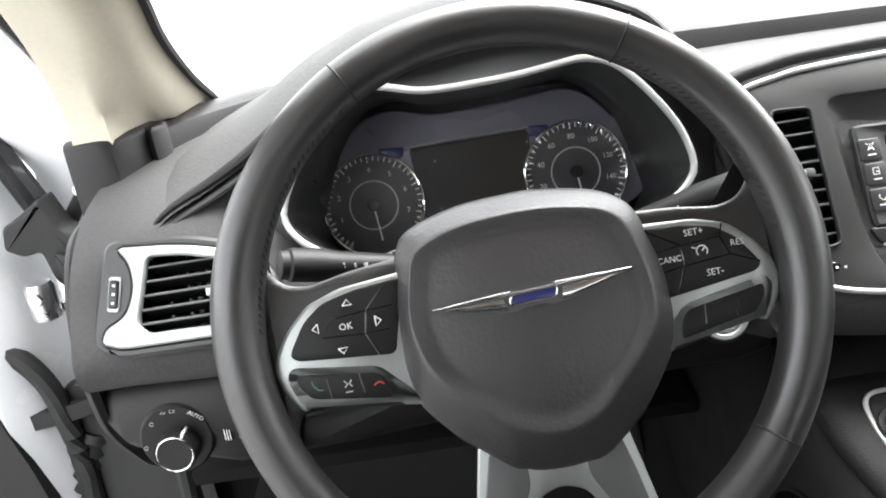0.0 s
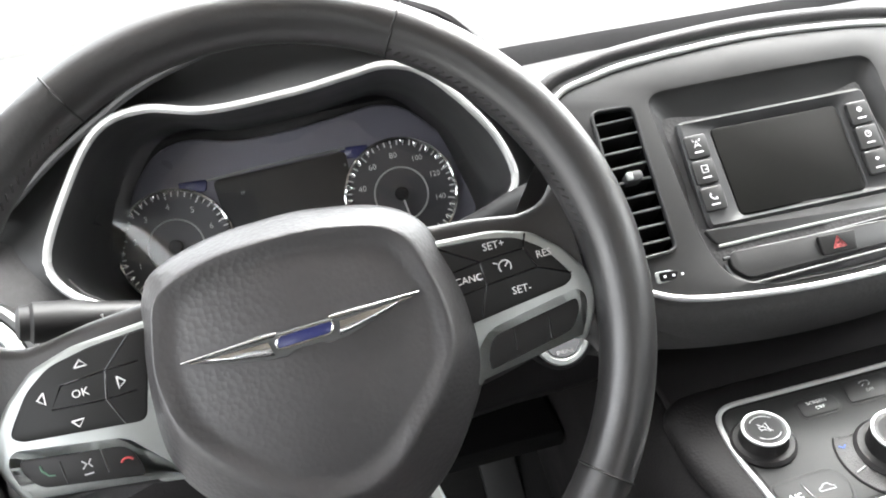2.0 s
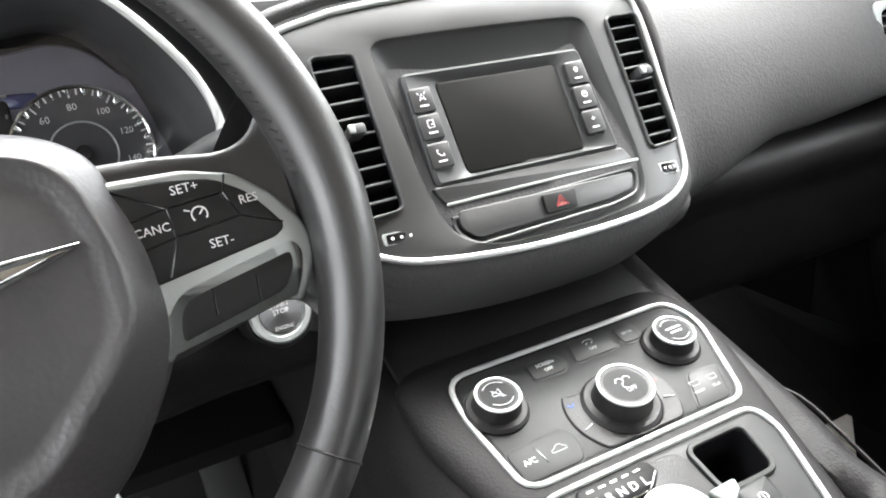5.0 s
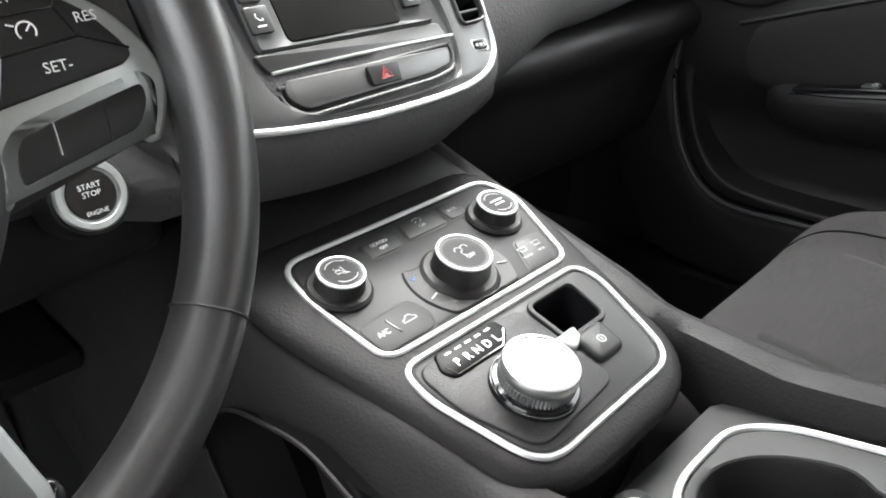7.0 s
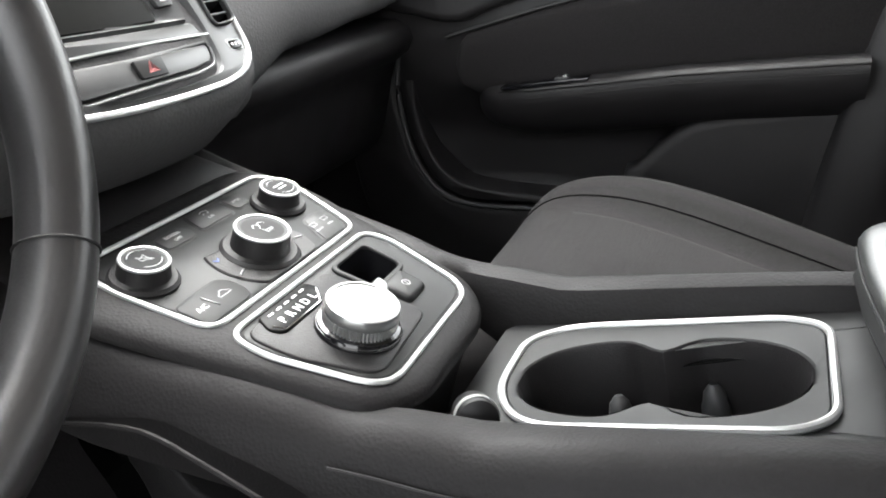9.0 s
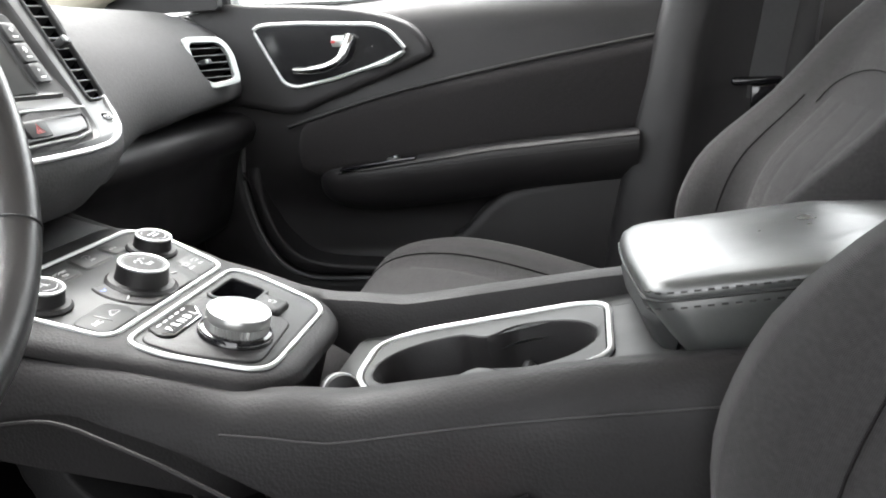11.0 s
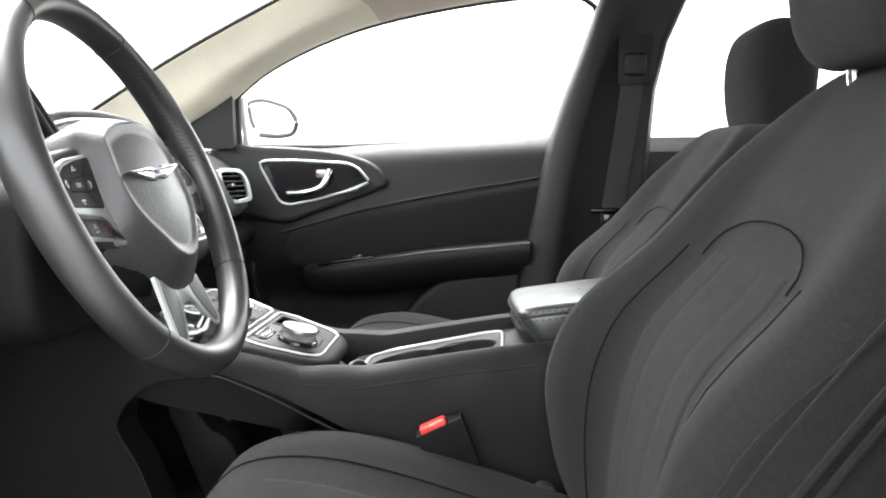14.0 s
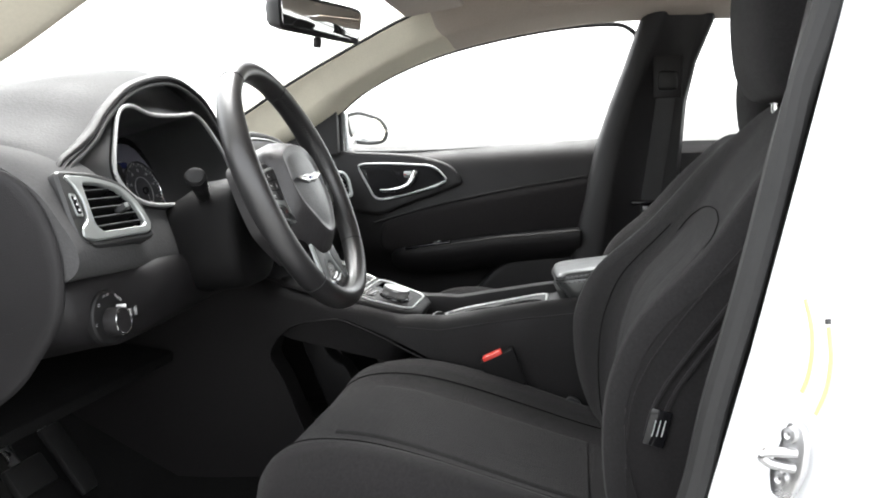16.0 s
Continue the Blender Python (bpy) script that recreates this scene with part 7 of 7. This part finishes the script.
part("base", plate(rounded([(-0.0172, -0.0053), (-0.0132, -0.0240), (0.0025, -0.0250), (0.0119, -0.0002), (0.0126, 0.0218), (0.0075, 0.0378), (-0.0044, 0.0380), (-0.0096, 0.0196)], 0.006), SK, -0.003, 0.0035, 0.0012), STEEL, striker)
part("loop", tube(spline([SK @ Vector(p) for p in ((0.004, 0.014, 0.002), (-0.006, 0.013, 0.016), (-0.012, 0.010, 0.021), (-0.008, 0.004, 0.016), (0.004, 0.002, 0.002))], 4), 0.0040, seg=8), STEEL, striker)
for x, y in ((-0.0010, 0.0270), (-0.0050, -0.0090)):
    part("bolt", lathe([(0.001, 0.0), (0.0065, 0.0), (0.006, 0.004), (0.003, 0.0045), (0.001, 0.003)], at(SK, x, y, 0.0035), 16), STEEL, striker)
sticker = thing("tyre_label", "pale tyre label with yellow bands", "label")
LB = plane((-0.820, -0.0035, 0.823), (-0.67, 0.74, 0.18))
part("sheet", plate([Vector(p) for p in ((-0.0104, 0.042), (-0.0029, 0.0235), (0.0009, 0.0046), (0.0006, -0.015), (-0.0029, -0.0289), (0.0108, -0.0427), (0.0163, -0.0221), (0.0167, -0.0008), (0.0134, 0.0156), (0.0102, 0.0279))][::-1], LB, -0.001, 0.0013, 0.0003), PAPER, sticker)
for line in ([(-0.0104, 0.042), (-0.0029, 0.0235), (0.0009, 0.0046), (0.0006, -0.015), (-0.0029, -0.0289)], [(0.0112, 0.0240), (0.0134, 0.0156), (0.0167, -0.0008), (0.0163, -0.0221), (0.0108, -0.0427)]):
    part("band", strokes([[(p.x, p.y) for p in spline([(x, y, 0) for x, y in line], 4)]], LB, 0.0034, 0.0018), YELLOW, sticker)
part("label_print", strokes([[(0.0100, 0.0300), (0.0108, 0.0262)]], LB, 0.0050, 0.0018), GREY_PLASTIC, sticker)

# open driver's door, swung forward: only its hinge end comes into view
odoor = thing("car_door", "open white driver's door with black trim", "car door")
OD = pose(-0.885, 1.02, 0.0, 0, 0, 168)
part("shell", loft([[(x, y, z) for x, y in ((0.0, -0.02), (0.02, -0.03), (1.05, -0.03), (1.05, 0.10), (0.03, 0.10), (0.0, 0.06))] for z in (0.28, 0.45, 0.75, 0.93, 1.0)], m=OD), WHITE_PAINT, odoor, sharp=40)
part("trim_panel", loft([[(x, y, z) for x, y in ((0.10, 0.11), (1.0, 0.11), (1.0, 0.16), (0.14, 0.15))] for z in (0.34, 0.6, 0.9, 0.99)], m=OD), HARD_PLASTIC, odoor, sharp=40)
part("window_frame", tube(spline([(-0.853, 1.0, 0.950), (-0.875, 1.0, 1.010), (-0.905, 1.0, 1.075), (-1.00, 1.01, 1.16), (-1.25, 1.04, 1.24), (-1.60, 1.12, 1.24), (-1.88, 1.20, 1.0)], 4), 0.016, seg=10), GLOSS_BLACK, odoor)
cover = rounded([(-0.884, 0.9125), (-0.878, 0.938), (-0.855, 0.949), (-0.827, 0.966), (-0.815, 0.930), (-0.780, 0.900), (-0.764, 0.875), (-0.782, 0.832), (-0.828, 0.855), (-0.840, 0.871), (-0.845, 0.905), (-0.866, 0.902)], 0.006)
corner = part("corner_cover", loft([[(x, y, z) for x, z in inset(cover, e)] for y, e in ((0.990, 0.0), (0.962, 0.0), (0.957, 0.003), (0.956, 0.008))]), RUBBER, odoor, "black moulded corner cover", sharp=40)
part("cover_rib", loft([[(x, y, z) for x, z in inset(rounded([(-0.828, 0.905), (-0.806, 0.895), (-0.786, 0.860), (-0.800, 0.848), (-0.826, 0.868)], 0.005), e)] for y, e in ((0.960, 0.0), (0.951, 0.0), (0.949, 0.003))]), RUBBER, corner)
part("edge_seal", tube(spline([(-1.06, 0.958, 0.93), (-0.985, 0.958, 0.872), (-0.927, 0.957, 0.804), (-0.899, 0.956, 0.769), (-0.885, 0.956, 0.729), (-0.881, 0.957, 0.656), (-0.884, 0.96, 0.58), (-0.885, 0.965, 0.45)], 4), 0.013, seg=10), RUBBER, odoor)
part("inner_trim", loft([[(-0.945 - 0.5 * f, y, 0.79), (-0.925, y, 0.66), (-0.900, y, 0.50), (-0.900, y, 0.34), (-1.45, y, 0.34), (-1.45, y, 0.79)] for y, f in ((0.925, 0.02), (0.945, 0.0))]), HARD_PLASTIC, odoor, "black lower door trim", sharp=40)
part("check_strap", loft([[(x, y - 0.006, z - 0.010), (x, y + 0.006, z - 0.010), (x, y + 0.006, z + 0.010), (x, y - 0.006, z + 0.010)] for x, y, z in ((-0.935, 0.950, 0.702), (-0.88, 0.953, 0.707), (-0.79, 0.975, 0.716))]), RUBBER, odoor, sharp=30)
oval = [(-0.928 + 0.011 * math.cos(a), 0.700 + 0.046 * math.sin(a)) for a in [2 * math.pi * k / 32 for k in range(32)]]
part("strap_port", loft([[(x, y, z) for x, z in inset(oval, e)] for y, e in ((0.958, -0.002), (0.950, -0.001), (0.950, 0.002), (0.957, 0.004))], caps="end"), GREY_PLASTIC, odoor, "oval port for the check strap")
hinge = part("hinge", lathe([(0.001, -0.022), (0.015, -0.022), (0.016, -0.018), (0.016, 0.014), (0.013, 0.020), (0.001, 0.021)], pose(-0.852, 0.945, 0.856), 24), STEEL, odoor, "bright steel hinge")
part("hinge_arm", block((0.075, 0.012, 0.012), pose(-0.812, 0.952, 0.838, 0, 4, -6), 0.004, 3), STEEL, hinge)
part("hinge_arm", block((0.060, 0.016, 0.007), pose(-0.806, 0.950, 0.828, 0, -6, -6), 0.003, 3), STEEL, hinge)
part("hinge_bolt", lathe([(0.001, 0), (0.008, 0), (0.008, 0.005), (0.001, 0.006)], plane((-0.850, 0.928, 0.862), (0, -1, 0)), 6), STEEL, hinge)
part("wiring_boot", tube([(-0.862 - 0.004 * k, 0.975, 0.668 - 0.008 * k) for k in range(17)], [0.021 if k % 2 else 0.016 for k in range(17)], seg=14, up=(0, 1, 0)), RUBBER, odoor, "corrugated black wiring boot")
part("fender_seal", tube(spline([(-0.762, 1.0, 1.045), (-0.780, 1.0, 0.995), (-0.798, 1.0, 0.955), (-0.836, 1.0, 0.910)], 4), [0.007 + 0.0002 * k for k in range(13)], seg=8), RUBBER, body)
part("fender_bolt", lathe([(0.001, 0), (0.006, 0), (0.006, 0.005), (0.001, 0.006)], plane((-0.797, 0.992, 0.960), (0, -1, 0.2)), 8), STEEL, body)
# solid black block added in place of the shade in the hinge gap
part("hinge_gap_shade", block((0.050, 0.02, 0.30), pose(-0.788, 0.985, 0.70), 0.008), RUBBER, body)

# ---- small things ----
rv = thing("rear_view_mirror", "black rear-view mirror on the windscreen", "mirror")
RM = plane((0.045, 0.655, 1.238), (-0.38, -1, -0.10))
mo2 = rounded([(-0.118, -0.030), (0.118, -0.034), (0.125, 0.030), (0.100, 0.036), (-0.100, 0.036), (-0.125, 0.026)], 0.015)
part("housing", loft([flat(inset(mo2, e), z) for e, z in ((0.02, -0.045), (0.006, -0.03), (0.0, -0.01), (0.0, 0.003), (0.003, 0.005))], m=RM), HARD_PLASTIC, rv)
part("mirror_glass", plate(inset(mo2, 0.006), RM, 0.003, 0.0058, 0.0005), MIRROR, rv)
part("dip_tab", block((0.014, 0.020, 0.012), at(RM, 0.0, -0.042, -0.008), 0.003), HARD_PLASTIC, rv)
part("stem", tube([RM @ Vector((0, 0.01, -0.04)), (0.02, 0.76, 1.29)], 0.012, seg=10), HARD_PLASTIC, rv)
for side in (-1, 1):
    visor = thing("sun_visor", "beige fabric sun visor folded up", "sun visor", group="sun visors")
    low = 0.030 if side > 0 else 0.0
    part("board", block((0.36, 0.15, 0.016), pose(side * 0.33, 0.52, 1.360 - low, -8 if side > 0 else 14), 0.007, 3), LINER, visor)
    part("clip", block((0.03, 0.03, 0.02), pose(side * 0.13, 0.52, 1.362 - low, -8 if side > 0 else 14), 0.004), LINER, visor)
    part("hinge_arm", tube([(side * 0.50, 0.585, 1.358 - low), (side * 0.535, 0.59, 1.368 - low * 0.5)], 0.006, seg=8), LINER, visor)
handle = thing("grab_handle", "beige grab handle folded against the headliner", "grab handle")
part("grip", tube(spline([(0.60, 0.30, 1.372), (0.585, 0.28, 1.350), (0.582, 0.22, 1.346), (0.582, 0.16, 1.346), (0.585, 0.10, 1.350), (0.60, 0.08, 1.372)], 4), 0.010, seg=10), LINER, handle)
for name, x, y, z, w, h in (("brake_pedal", -0.33, 1.06, 0.47, 0.09, 0.055), ("accelerator_pedal", -0.20, 1.08, 0.45, 0.05, 0.14)):
    p = thing(name, "black rubber pedal above the carpet", "pedal")
    part("pad", block((w, 0.014, h), pose(x, y, z, -35), 0.004), RUBBER, p)
    part("arm", tube([(x, y + 0.01, z), (x, y + 0.12, z + 0.14)], 0.008, seg=8), STEEL, p)
sill = thing("sill_plate", "light grey sill plate", "sill plate")
part("plate", block((0.035, 0.75, 0.010), pose(-0.745, 0.5, 0.415), 0.004), HARD_PLASTIC, sill)

# two thin pale sheets make a bright patch on the passenger's floor
pale_sheets = thing("floor_sheets", "two thin pale sheets on the floor carpet", "leaflet")
part("sheet", block((0.15, 0.21, 0.003), pose(0.605, 0.955, 0.3025, 0, 0, 40), 0.001), PAPER, pale_sheets)
part("cover", block((0.14, 0.09, 0.003), pose(0.625, 0.975, 0.3065, 0, 0, 44), 0.001), PAPER, pale_sheets)
